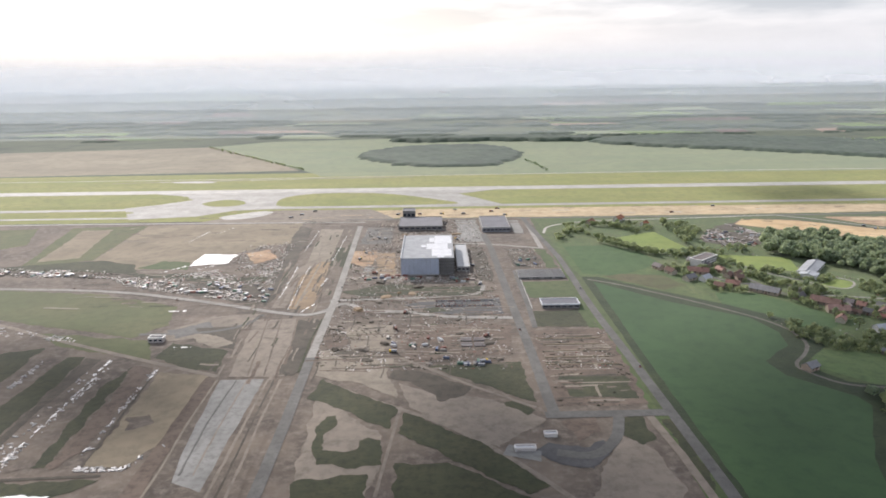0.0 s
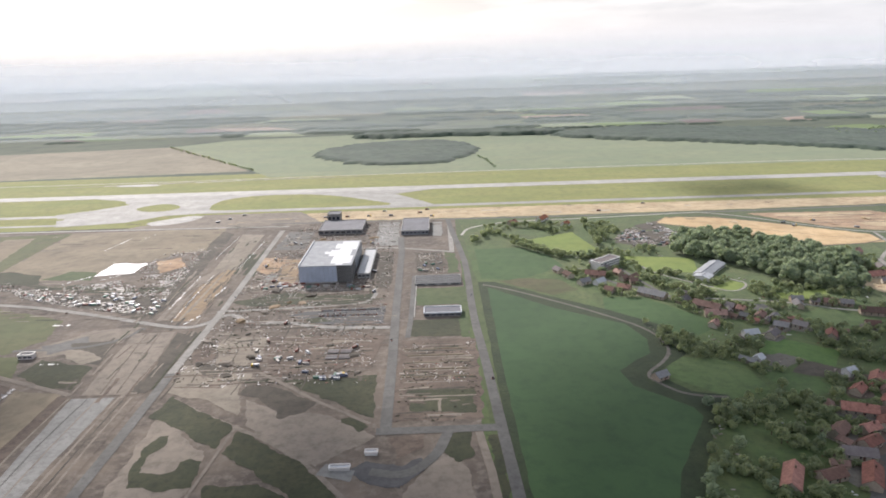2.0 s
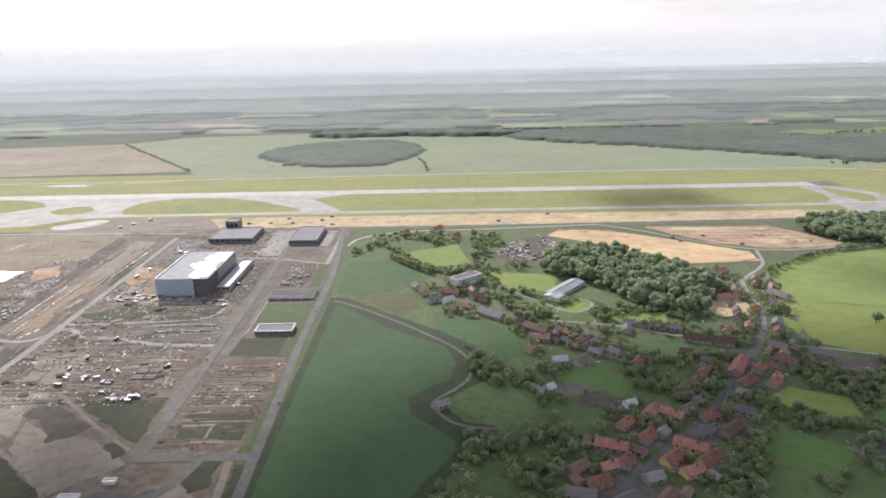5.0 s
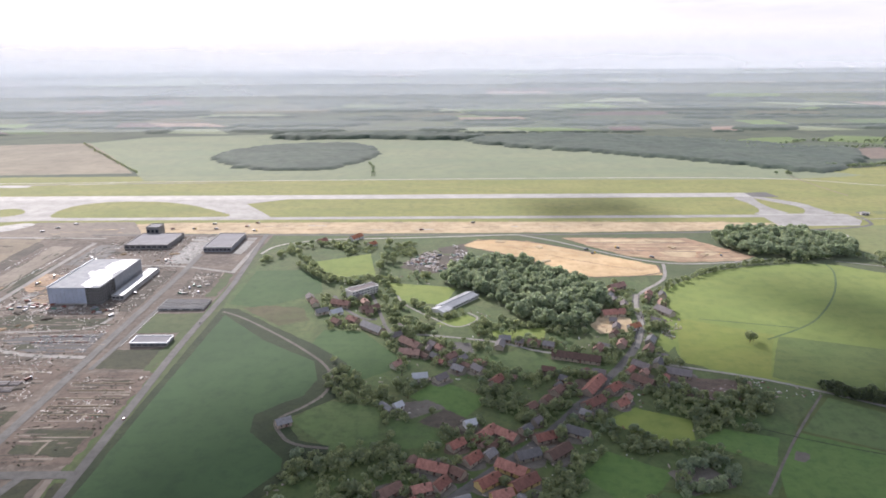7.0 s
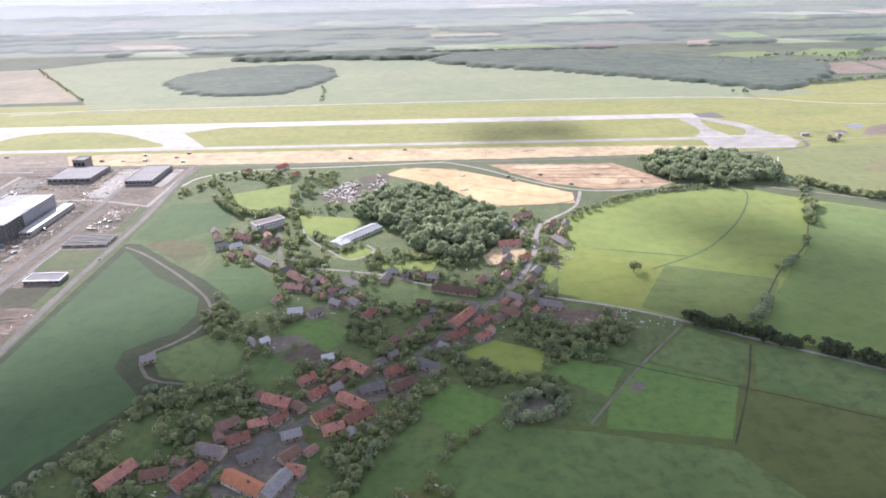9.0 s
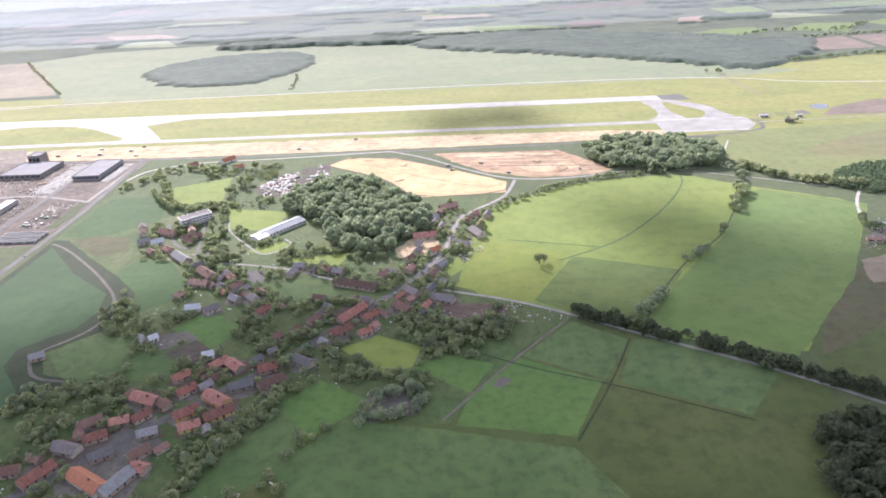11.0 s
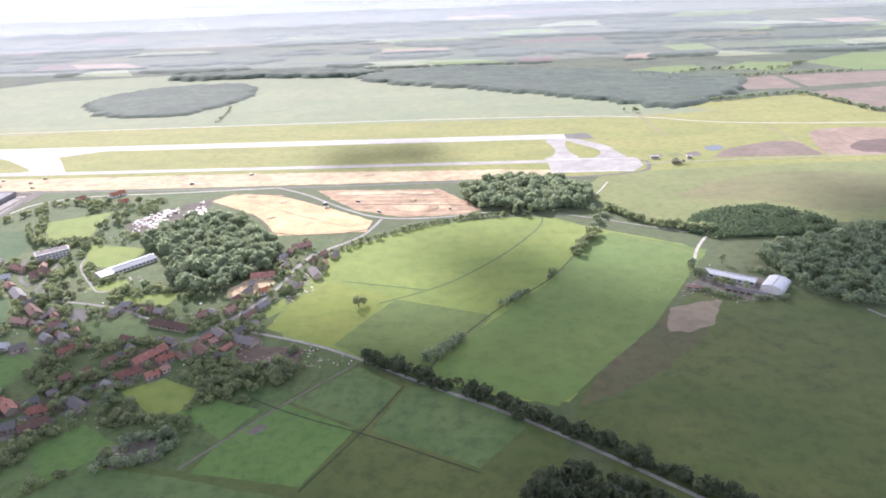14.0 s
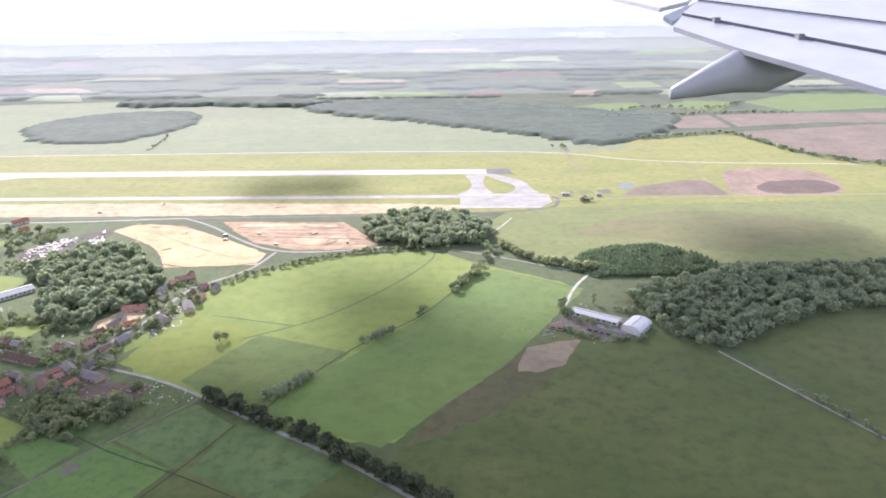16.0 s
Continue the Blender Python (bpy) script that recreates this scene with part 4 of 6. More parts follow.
    (M_BANK, 0.12, [(102, 249), (106, 249), (107, 205), (103, 200)], "dark weedy verge"),
    (M_BROWN, 0.12, [(60, 249), (75, 252), (75, 241), (64, 234)], "brown weedy corner"),
    (M_SLAB, 0.11, [(27, 632), (46, 632), (50, 547), (28, 549)], "pale apron slab between the halls"),
    (M_SLAB, 0.11, [(78, 628), (87, 628), (87, 573), (78, 577)], "pale paved strip"),
    (M_ORANGE, 0.12, [(-36, 467), (-34, 512), (-28, 500), (-29, 455)], "ochre sand ramp by the hangar"),
    (M_LOAM, 0.11, [(-56, 490), (-58, 517), (-40, 525), (-38, 506), (-43, 473)], "red-brown dug earth"),
    (M_SLAB, 0.12, [(-46, 452), (-44, 481), (-39, 479), (-40, 452)], "small pale concrete pad"),
    (M_ASPHALT, 0.10, [(-55, 605), (-30, 605), (-30, 545), (-56, 545)], "grey hard standing"),
    (M_LOAM, 0.12, [(-146, 521), (-131, 532), (-117, 506), (-131, 490)], "reddish yard behind the sheeting"),
    (M_SITEDARK, 0.10, [(35, 530), (47, 530), (49, 440), (38, 442)], "dark rutted ground by the annex"),
    (M_SITEPALE, 0.12, [(-55, 455), (-20, 456), (20, 448), (38, 446), (38, 434), (0, 438), (-55, 442)], "pale trampled ground before the hangar"),
)
for m, z, pts, label in plots:
    patch("plot", pts, z, m, label, "plot", 2.0, 0, 1.5)
# Sunlight on this corner is put into a brighter grass colour.
patch("field_meadow_bright", [(405, 360), (424, 424), (432, 422), (477, 397), (462, 368), (448, 338)], 0.09, M_SUNNY, "meadow corner coloured brighter as if sunlit", "meadow", 0.8, 0)
patch("field_meadow_darker", [(450, 341), (479, 395), (513, 383), (541, 372), (528, 347), (517, 327), (503, 309), (468, 327)], 0.10, M_MEADOWDARK, "darker green strip of the meadow", "meadow", 0.8, 0)
patch("yard", [(396, 342), (435, 336), (432, 318), (414, 314), (394, 321)], 0.14, M_BROWN, "brown weedy yard beside the farm road", "yard", 1.6, 0, 1.6)
road("lane_field", [(603, 292), (620, 305), (639, 313)], 0.6, 0.14, M_OLIVE, "faint pale wheel track", "track")
for pts, w, m, label in (([(-131, 305), (-128, 258), (-126, 221), (-108, 220.5)], 1.0, M_SITEDARK, "narrow dark trench round the plot"),
                         ([(-200, 214), (-156, 214), (-116, 216)], 1.6, M_SITEDARK, "dark ditch along the pond"),
                         ([(-97.5, 293), (-97.3, 253), (-95.5, 220), (-95.5, 150)], 1.0, M_PALEEARTH, "pale earth edge of the slab"),
                         ([(-73, 293), (-73, 253), (-73, 220), (-73, 150)], 1.2, M_SITEPALE, "pale wheel rut beside the slab"),
                         ([(-67, 293), (-67, 253), (-66, 220), (-66, 150)], 1.2, M_SITEPALE, "pale wheel rut beside the slab"),
                         ([(-70, 293), (-70, 253), (-69.5, 220), (-69.5, 150)], 0.9, M_SITEDARK, "dark wheel rut beside the slab"),
                         ([(-83, 293), (-83, 253), (-82, 215)], 0.7, M_SITEPALE, "muddy wheel mark on the slab"),
                         ([(-88, 293), (-89, 253), (-87, 215)], 0.9, M_ASPHALT, "wet wheel mark on the slab"),
                         ([(-92, 590), (-84, 500)], 0.6, M_SITEPALE, "muddy wheel mark on the roadbed"),
                         ([(-80, 490), (-80, 392)], 1.4, M_PALEEARTH, "pale rut of the ochre roadbed"),
                         ([(-84, 490), (-85, 440), (-82, 392)], 0.9, M_BROWN, "brown rut of the ochre roadbed"),
                         ([(-92, 372), (-84, 297)], 0.9, M_SITE, "wheel rut of the levelled roadbed"),
                         ([(-84, 372), (-76, 297)], 0.9, M_SITE, "wheel rut of the levelled roadbed"),
                         ([(-60, 372), (-61, 340), (-60, 300)], 1.2, M_BANK, "weedy edge of the haul road")):
    road("rut", pts, w, 0.17, m, label, "rut", 0.35, 0)
foil = random.Random(88)
for a, b, w in (((-94, 412), (-96, 481), 1.2), ((-84, 389), (-87, 481), 0.9), ((-99, 524), (-99, 594), 1.0), ((-72, 495), (-71, 577), 1.0), ((-75, 384), (-68, 400), 1.3), ((-71, 435), (-69, 453), 1.4), ((-160, 300), (-160, 319), 2.0), ((-131, 296), (-131, 307), 1.4), ((-157, 389), (-147, 389), 2.6), ((-134, 333), (-123, 333), 1.8), ((-195, 470), (-178, 492), 2.2), ((-170, 478), (-158, 492), 1.6), ((-206, 560), (-200, 600), 1.4), ((-190, 590), (-182, 612), 1.2), ((-158, 220), (-158, 298), 1.0)):
    n = math.hypot(b[0] - a[0], b[1] - a[1])
    at = 0.0
    while at < n:
        run = foil.uniform(0.8, 4.0)
        p, q = [(a[0] + (b[0] - a[0]) * t + foil.uniform(-0.4, 0.4), a[1] + (b[1] - a[1]) * t) for t in (at / n, min(1.0, (at + run) / n))]
        road("foil_strip", [p, ((p[0] + q[0]) / 2 + foil.uniform(-0.3, 0.3), (p[1] + q[1]) / 2), q], w * foil.uniform(0.35, 0.8), 0.20, M_WHITE, "crumpled strip of white ground sheeting", "sheeting", 0.5, 1)
        at += run + foil.uniform(0.6, 4.0)
strips = random.Random(404)
ZONES = ((-50, 46, 300, 368, 0.9, 90), (-52, -20, 455, 625, 0.85, 60), (-52, 46, 366, 455, 0.95, 110), (-240, -105, 395, 480, 0.9, 80), (-300, -120, 560, 630, 0.8, 30), (-140, 90, 612, 640, 0.95, 70),
         (62, 100, 264, 350, 0.9, 60), (66, 92, 470, 522, 0.8, 24), (-112, -58, 300, 600, 0.06, 120), (-230, 560, 644, 688, 1.0, 90))
for x0, x1, y0, y1, across, count in ZONES:
    for k in range(count):
        x, y = strips.uniform(x0, x1), strips.uniform(y0, y1)
        n = min(strips.uniform(2, 12), (x1 - x0) * 0.2) if strips.random() < across else strips.uniform(3, 16) * 0.8
        x = min(max(x, x0 + n), x1 - n) if n < (x1 - x0) / 2 else x
        d = (1.0, strips.uniform(-0.12, 0.12)) if strips.random() < across else (strips.uniform(-0.08, 0.08), 1.0)
        tones = (M_SITEPALE, M_BROWN, M_SAND, M_LOAM, M_SAND, M_CONCRETE) if y > 640 else (M_BANK, M_SITEDARK, M_SITEDARK, M_BROWN, M_BROWN, M_SITEPALE, M_SITEPALE, M_PALEEARTH, M_SITE)
        road("earth_strip", [(x - d[0] * n, y - d[1] * n), (x + strips.uniform(-0.5, 0.5), y + strips.uniform(-0.5, 0.5)), (x + d[0] * n, y + d[1] * n)], strips.uniform(0.4, 2.0), 0.155, strips.choice(tones), "low strip of dug or tipped earth", "earthwork", 0.6, 1)
for k in range(22):
    x, y = -52 + (k * 37) % 100, 300 + (k * 53) % 95
    road("rut", [(x - 14, y), (x, y + 1.5), (x + 16, y - 1)] if k % 3 else [(x, y - 10), (x + 1, y), (x, y + 12)], 0.7 + 0.4 * (k % 3), 0.15, (M_SITEDARK, M_SITEPALE, M_BROWN)[k % 3], "wheel rut across the soil", "rut", 0.3)
for k in range(9):
    y = 284 + k * 7.2
    road("trench", [(63 + (k * 3) % 5, y), (99 - (k * 5) % 6, y)], 1.1, 0.15, M_SITEDARK if k % 2 else M_SITEPALE, "narrow foundation trench in the brown plot", "trench", 0.2, 0)
patch("pond", [(780, 743), (802, 753), (803, 742), (799, 732), (785, 726)], 0.12, M_WATER, "small grey settling pond", "pond", 0.8, 2)
road("road_east", [(704, 687), (787, 692), (847, 696), (1200, 705)], 2.0, 0.14, M_PALEROAD, "thin pale airfield boundary road", "road")
road("path_wood", [(657, 628), (646, 604), (633, 580)], 1.6, 0.14, M_LIGHTROAD, "white path beside the copse", "path")
road("ditch", [(623, 500), (602, 459), (583, 423), (563, 400), (547, 385), (514, 334), (503, 308)], 1.0, 0.13, M_BANK, "dark ditch across the meadow", "ditch", 0.2)
patch("field_meadow_green", [(621, 498), (583, 421), (514, 332), (503, 308), (570, 282), (635, 359), (677, 431), (698, 465), (640, 500)], 0.09, M_MEADOW2, "lusher green half of the meadow", "meadow", 1.0, 0)
road("lane_meadow", [(640, 497), (665, 480), (693, 455)], 1.2, 0.14, M_STUBBLE, "faint pale path across the meadow", "track")
for k in range(3):
    patch("works_plot", [(716 + 20 * k, 716 + 3 * k), (730 + 20 * k, 722 + 3 * k), (732 + 20 * k, 712), (718 + 20 * k, 708)], 0.10, M_STUBBLE if k % 2 else M_YARD, "bare plot beside the airfield huts", "plot", 1.0, 0)
road("fork_track", [(749, 926), (752, 860), (757, 800)], 2.4, 0.14, M_TILLED, "brown track across the airfield grass", "track")



# ---- woods ----
def wood(name, outline, spacing, tall, wide, count, leaf, label, seed, pine=False, lobes=5, ragged=1.0, least=0.56):
    """A stand of trees as one mass: crowns of sprays on short stems."""
    rng = np.random.default_rng(seed)
    xs, ys = zip(*outline)
    kinds = [pine_shape(rng, 1.0, wide / tall, count, wide / tall * 0.16) if pine else crown_shape(rng, 1.0, wide / tall, 0.12, lobes, count, wide / tall * 0.068) for _ in range(5)]
    out = []
    x = min(xs)
    while x < max(xs):
        y = min(ys)
        while y < max(ys):
            px, py = x + rng.normal() * spacing * 0.3 * ragged, y + rng.normal() * spacing * 0.3 * ragged
            if inside(px, py, outline) and noise.noise(Vector((px * 0.06, py * 0.06, seed))) > -0.42:
                s = tall * (least + (0.61 - 0.5 * least) * 2 * rng.random() * (1.0 if least < 0.7 else 0.5))
                a = rng.random() * 6.28
                k = kinds[rng.integers(5)] * s
                c, d = math.cos(a), math.sin(a)
                out.append(np.stack([k[:, 0] * c - k[:, 1] * d + px, k[:, 0] * d + k[:, 1] * c + py, k[:, 2]], 1))
            y += spacing
        x += spacing
    ob = new(name, quad_mesh(name, np.concatenate(out), leaf))
    return tagged(ob, label, "wood", kind="stuff")


WOODS = {
    "central": [(264, 500), (285, 545), (330, 546), (355, 512), (385, 478), (381, 440), (358, 405), (330, 410), (308, 444), (294, 472), (278, 482)],
    "east": [(515, 597), (535, 628), (560, 642), (610, 628), (638, 600), (627, 560), (580, 545), (535, 562)],
    "oval": [(-128, 1115), (-105, 1200), (-30, 1270), (90, 1285), (148, 1210), (156, 1110), (115, 1020), (60, 985), (-40, 1008)],
    "pine": [(691, 502), (706, 530), (734, 548), (772, 552), (801, 530), (810, 508), (804, 497), (766, 486), (711, 484)],
    "big": [(724, 447), (745, 466), (779, 474), (806, 490), (836, 494), (1000, 505), (1100, 470), (1000, 420), (875, 428), (840, 420), (796, 391), (766, 373), (749, 381), (735, 406)],
}
patch("field_scrub", [(705, 470), (712, 494), (800, 498), (822, 502), (800, 480), (762, 468), (735, 445), (722, 440)], 0.12, M_OLIVE, "light scrubby clearing beside the wood", "scrub", 1.5)
for key, pts in WOODS.items():
    patch("woodland_floor", [(x, y) for x, y in pts], 0.16, M_SCRUB, "dark shaded woodland floor", "woodland", 1.5, 1)
wood("wood", WOODS["central"], 5.4, 10.0, 8.4, 330, M_LEAFWOOD, "dense mature broadleaf wood behind the village", 11, lobes=13)
wood("wood", WOODS["east"], 5.6, 10.5, 8.4, 330, M_LEAFWOOD, "broadleaf copse beside the meadow", 12, lobes=13)
wood("wood", WOODS["pine"], 2.1, 4.6, 2.7, 34, M_PINE, "even dark plantation of young conifers", 14, pine=True, ragged=0.5, least=0.86)
wood("wood", WOODS["big"], 5.2, 9.0, 7.6, 200, M_LEAFDARK, "large mixed wood by the farm", 15, lobes=11)
wood("wood", [(552, 226), (570, 238), (594, 230), (614, 206), (622, 150), (610, 60), (560, 100), (543, 200)], 4.6, 8.0, 7.0, 260, M_LEAFSHADE, "dark alder thicket", 22, lobes=11)


def canopy(outline, high, step, seed, label):
    """A far forest as one rolling roof of crowns, falling to the ground at its edge."""
    pts = [(c.x, c.y) for c in rough_outline(outline, step * 1.2, step * 2.2, 1, seed)]
    xs, ys = zip(*pts)
    nx, ny = int((max(xs) - min(xs)) / step) + 3, int((max(ys) - min(ys)) / step) + 3
    bm, grid = bmesh.new(), {}
    for i in range(nx):
        for j in range(ny):
            x, y = min(xs) + (i - 1) * step, min(ys) + (j - 1) * step
            x, y = x + step * 0.3 * noise.noise(Vector((i * 1.7, j * 1.3, seed))), y + step * 0.3 * noise.noise(Vector((i * 1.1, j * 1.9, seed + 5)))
            lump = noise.noise(Vector((x / step * 0.9, y / step * 0.9, seed)))
            grid[i, j] = (bm.verts.new((x, y, high * (0.75 + 0.4 * lump) if inside(x, y, pts) else -0.5)), inside(x, y, pts))
    for i in range(nx - 1):
        for j in range(ny - 1):
            q = [grid[i, j], grid[i + 1, j], grid[i + 1, j + 1], grid[i, j + 1]]
            if any(k[1] for k in q):
                bm.faces.new([k[0] for k in q])
    for v in [v for v in bm.verts if not v.link_faces]:
        bm.verts.remove(v)
    for f in bm.faces:
        f.smooth = True
    return tagged(mesh_ob("forest", bm, M_CANOPY), label, "forest", kind="stuff")


canopy(WOODS["oval"], 4.0, 7.0, 13, "hazy oval wood beyond the runway")
canopy([(361, 1362), (516, 1413), (797, 1285), (938, 1190), (985, 1165), (930, 1050), (835, 966), (803, 945), (690, 1045), (546, 1140), (411, 1208), (297, 1290)], 6.0, 8.0, 16, "long hazy forest beyond the airfield")
canopy([(-60, 1330), (100, 1345), (300, 1310), (380, 1370), (120, 1420), (-90, 1390)], 9.0, 9.0, 23, "far hazy forest")
far = random.Random(9)
y = 1425.0
while y < 5300:
    deep = y * far.uniform(0.06, 0.10)
    x = -0.85 * y + 300
    while x < 0.98 * y + 300:
        w, lean = far.uniform(0.04, 0.15) * y, far.uniform(-0.07, 0.07) * y
        lot = far.random()
        if lot < 0.50:
            a, b, cx, cy = w * far.uniform(0.45, 0.62), deep * far.uniform(0.30, 0.55), x + w / 2, y + deep / 2
            canopy([(cx + a * math.cos(t) * far.uniform(0.75, 1.15), cy + b * math.sin(t) * far.uniform(0.7, 1.2)) for t in (k * math.tau / 9 for k in range(9))], 5.0, max(9.0, y * 0.007), int(x + 3 * y), "far forest fading into the haze")
        elif lot < 0.80:
            patch("field_far", [(x + 4, y + deep * far.uniform(0.0, 0.2)), (x + w - 4, y + deep * far.uniform(0.0, 0.2)), (x + w + lean, y + deep * far.uniform(0.75, 1.0)), (x + lean, y + deep * far.uniform(0.75, 1.0))], 0.06,
                  far.choice((M_OLIVE, M_PASTURE, M_FARGRASS, M_FALLOW, M_FALLOW, M_OLIVE, M_TILLDARK, M_TILLED, M_MEADOW2)), "far field in the patchwork", "field", y * 0.002, 0, y * 0.02)
            if far.random() < 0.6:
                b = 0.005 * y
                canopy([(x, y - b), (x + w, y - b * 0.5), (x + w, y + b), (x, y + b * 1.4)], 4.0, y * 0.0042, int(2 * x + y), "far line of trees between fields")
        x += w
    y += deep


# ---- haze imitated by flat sheets ----
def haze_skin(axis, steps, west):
    """Skin of a flat sheet that imitates haze: lets most light through and scatters a little; steps give its thickness
    along the axis, more of it to the west for glare towards the sun.
    """
    m, n, l, p = shader("haze_sheet")
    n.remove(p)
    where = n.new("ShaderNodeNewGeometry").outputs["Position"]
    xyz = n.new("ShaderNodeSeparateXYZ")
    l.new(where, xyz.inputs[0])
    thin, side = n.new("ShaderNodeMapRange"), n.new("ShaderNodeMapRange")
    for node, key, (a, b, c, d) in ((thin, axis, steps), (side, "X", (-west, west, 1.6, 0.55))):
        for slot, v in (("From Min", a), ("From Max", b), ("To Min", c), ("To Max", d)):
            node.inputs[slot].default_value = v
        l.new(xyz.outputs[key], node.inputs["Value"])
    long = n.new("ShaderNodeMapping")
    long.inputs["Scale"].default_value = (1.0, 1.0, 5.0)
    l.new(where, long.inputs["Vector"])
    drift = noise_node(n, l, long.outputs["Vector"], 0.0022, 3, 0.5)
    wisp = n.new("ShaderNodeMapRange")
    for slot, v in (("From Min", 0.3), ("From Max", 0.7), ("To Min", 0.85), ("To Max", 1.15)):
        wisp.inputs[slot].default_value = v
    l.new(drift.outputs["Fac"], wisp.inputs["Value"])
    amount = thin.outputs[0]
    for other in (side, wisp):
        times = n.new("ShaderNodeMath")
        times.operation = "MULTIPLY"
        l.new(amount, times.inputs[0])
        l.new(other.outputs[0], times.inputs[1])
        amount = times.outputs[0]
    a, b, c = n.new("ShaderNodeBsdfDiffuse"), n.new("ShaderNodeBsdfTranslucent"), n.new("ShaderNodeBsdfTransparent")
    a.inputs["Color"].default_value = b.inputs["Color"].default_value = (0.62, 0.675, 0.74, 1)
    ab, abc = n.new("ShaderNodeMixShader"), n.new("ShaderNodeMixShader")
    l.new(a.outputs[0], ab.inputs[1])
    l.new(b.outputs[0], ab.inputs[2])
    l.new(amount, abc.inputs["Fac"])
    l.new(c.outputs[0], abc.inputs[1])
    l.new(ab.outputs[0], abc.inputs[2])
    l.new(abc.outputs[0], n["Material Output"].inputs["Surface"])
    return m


# Five upright sheets added behind the airfield to whiten the distance like haze.
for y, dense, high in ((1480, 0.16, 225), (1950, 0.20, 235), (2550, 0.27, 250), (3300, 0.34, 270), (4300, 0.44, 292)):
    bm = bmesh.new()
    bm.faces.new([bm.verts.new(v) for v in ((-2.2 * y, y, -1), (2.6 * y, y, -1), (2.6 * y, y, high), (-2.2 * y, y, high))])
    tagged(mesh_ob("backdrop_haze_sheet", bm, haze_skin("Z", (60.0, high, dense, 0.0), y)), "flat upright sheet that imitates distant haze", "haze", kind="structure")

# single trees: a few shapes, set about the gardens and along the lanes
KINDS = [tree_kind(3, 7.0, 6.0, 8, 340, M_LEAF, "broadleaf garden tree with a loose green crown"),
         tree_kind(5, 8.5, 7.0, 9, 380, M_LEAF, "tall spreading broadleaf tree"),
         tree_kind(8, 5.0, 5.2, 7, 280, M_LEAFDARK, "low dark bushy tree"),
         tree_kind(9, 9.5, 5.5, 9, 360, M_LEAFDARK, "tall dark narrow tree"),
         tree_kind(12, 4.0, 4.0, 6, 220, M_LEAF, "small round fruit tree")]
used = [False] * len(KINDS)
trees = [0]


def plant(x, y, k, size, turn):
    m = pose(x, y, 0.0, 0, 0, turn) @ Matrix.Scale(size, 4)
    trees[0] += 1
    if used[k]:
        return copy_thing(KINDS[k], pose(x, y, 0.0, 0, 0, turn) @ Matrix.Scale(size / KINDS[k].scale[0], 4))
    used[k] = True
    KINDS[k].matrix_basis = m
    return KINDS[k]


def hedge(pts, gap, low, high, spread, seed, leaf, label):
    """A close hedgerow of bushes and small trees as one mass."""
    g = np.random.default_rng(seed)
    forms = [crown_shape(g, 1.0, 1.05, 0.05, 8, 130, 0.085) for _ in range(5)]
    line, run, out = along(pts, 0.8, 1), 0.0, []
    for a, b in zip(line, line[1:]):
        run += (b - a).length
        if run > gap * g.uniform(0.5, 1.5):
            run = 0.0
            k, t = forms[g.integers(5)] * g.uniform(low, high), g.uniform(0, 6.28)
            x, y = a.x + g.normal() * spread, a.y + g.normal() * spread
            out.append(np.stack([k[:, 0] * math.cos(t) - k[:, 1] * math.sin(t) + x, k[:, 0] * math.sin(t) + k[:, 1] * math.cos(t) + y, k[:, 2]], 1))
    return tagged(new("hedgerow", quad_mesh("hedgerow", np.concatenate(out), leaf)), label, "hedge", kind="stuff")


def row(pts, gap, kinds, low, high, spread, seed):
    rng = random.Random(seed)
    line, run = along(pts, 1.0, 1), 0.0
    for a, b in zip(line, line[1:]):
        run += (b - a).length
        if run > gap * rng.uniform(0.6, 1.4):
            run = 0.0
            plant(a.x + rng.gauss(0, spread), a.y + rng.gauss(0, spread), rng.choice(kinds), rng.uniform(low, high), rng.uniform(0, 360))


hedge([(112, 545), (130, 590), (145, 560), (176, 505), (205, 490)], 3.3, 3, 6, 2.0, 1, M_LEAF, "thick hedge of trees round a meadow")
hedge([(118, 590), (150, 600), (200, 596)], 2.2, 3, 5.5, 5.0, 2, M_LEAF, "loose orchard of small trees")
row([(144, 541), (164, 512), (180, 494)], 3.4, (0, 1), 0.6, 0.8, 0.5, 30)
row([(210, 600), (222, 560), (215, 520)], 5, (0, 1, 2), 0.8, 1.1, 3.0, 3)
hedge([(468, 327), (500, 307), (552, 277), (590, 251), (640, 213), (700, 150), (760, 86)], 1.2, 3.5, 7.5, 2.0, 4, M_LEAFSHADE, "dense dark hedgerow along the farm road")
hedge([(623, 500), (612, 480), (602, 459)], 2.0, 4, 7, 1.5, 5, M_LEAF, "short clump of hedge trees")
hedge([(563, 400), (556, 392), (547, 385)], 1.5, 3.5, 5.5, 1.2, 6, M_LEAFDARK, "short clump of dark bushes")
hedge([(524, 345), (514, 334), (505, 318)], 2.0, 4, 7, 2.0, 7, M_LEAFDARK, "clump of hedge trees")
hedge([(640, 560), (655, 535), (690, 505), (715, 498)], 2.2, 4, 7, 2.5, 8, M_LEAF, "line of trees along the lane")
hedge([(425, 470), (456, 503), (510, 536), (580, 548)], 3.6, 2.5, 5, 1.2, 9, M_LEAF, "bushes along the meadow edge")
row([(620, 560), (640, 545), (630, 520), (620, 505)], 4.0, (0, 2), 0.8, 1.1, 2.0, 10)
hedge([(393, 300), (420, 302), (440, 318), (420, 310), (400, 312)], 1.5, 4, 7, 4.0, 11, M_LEAF, "thicket at the village edge")
hedge([(372, 252), (385, 268), (392, 250), (366, 238)], 1.6, 3, 6, 2.0, 12, M_LEAFDARK, "dark bushes round a bare patch")
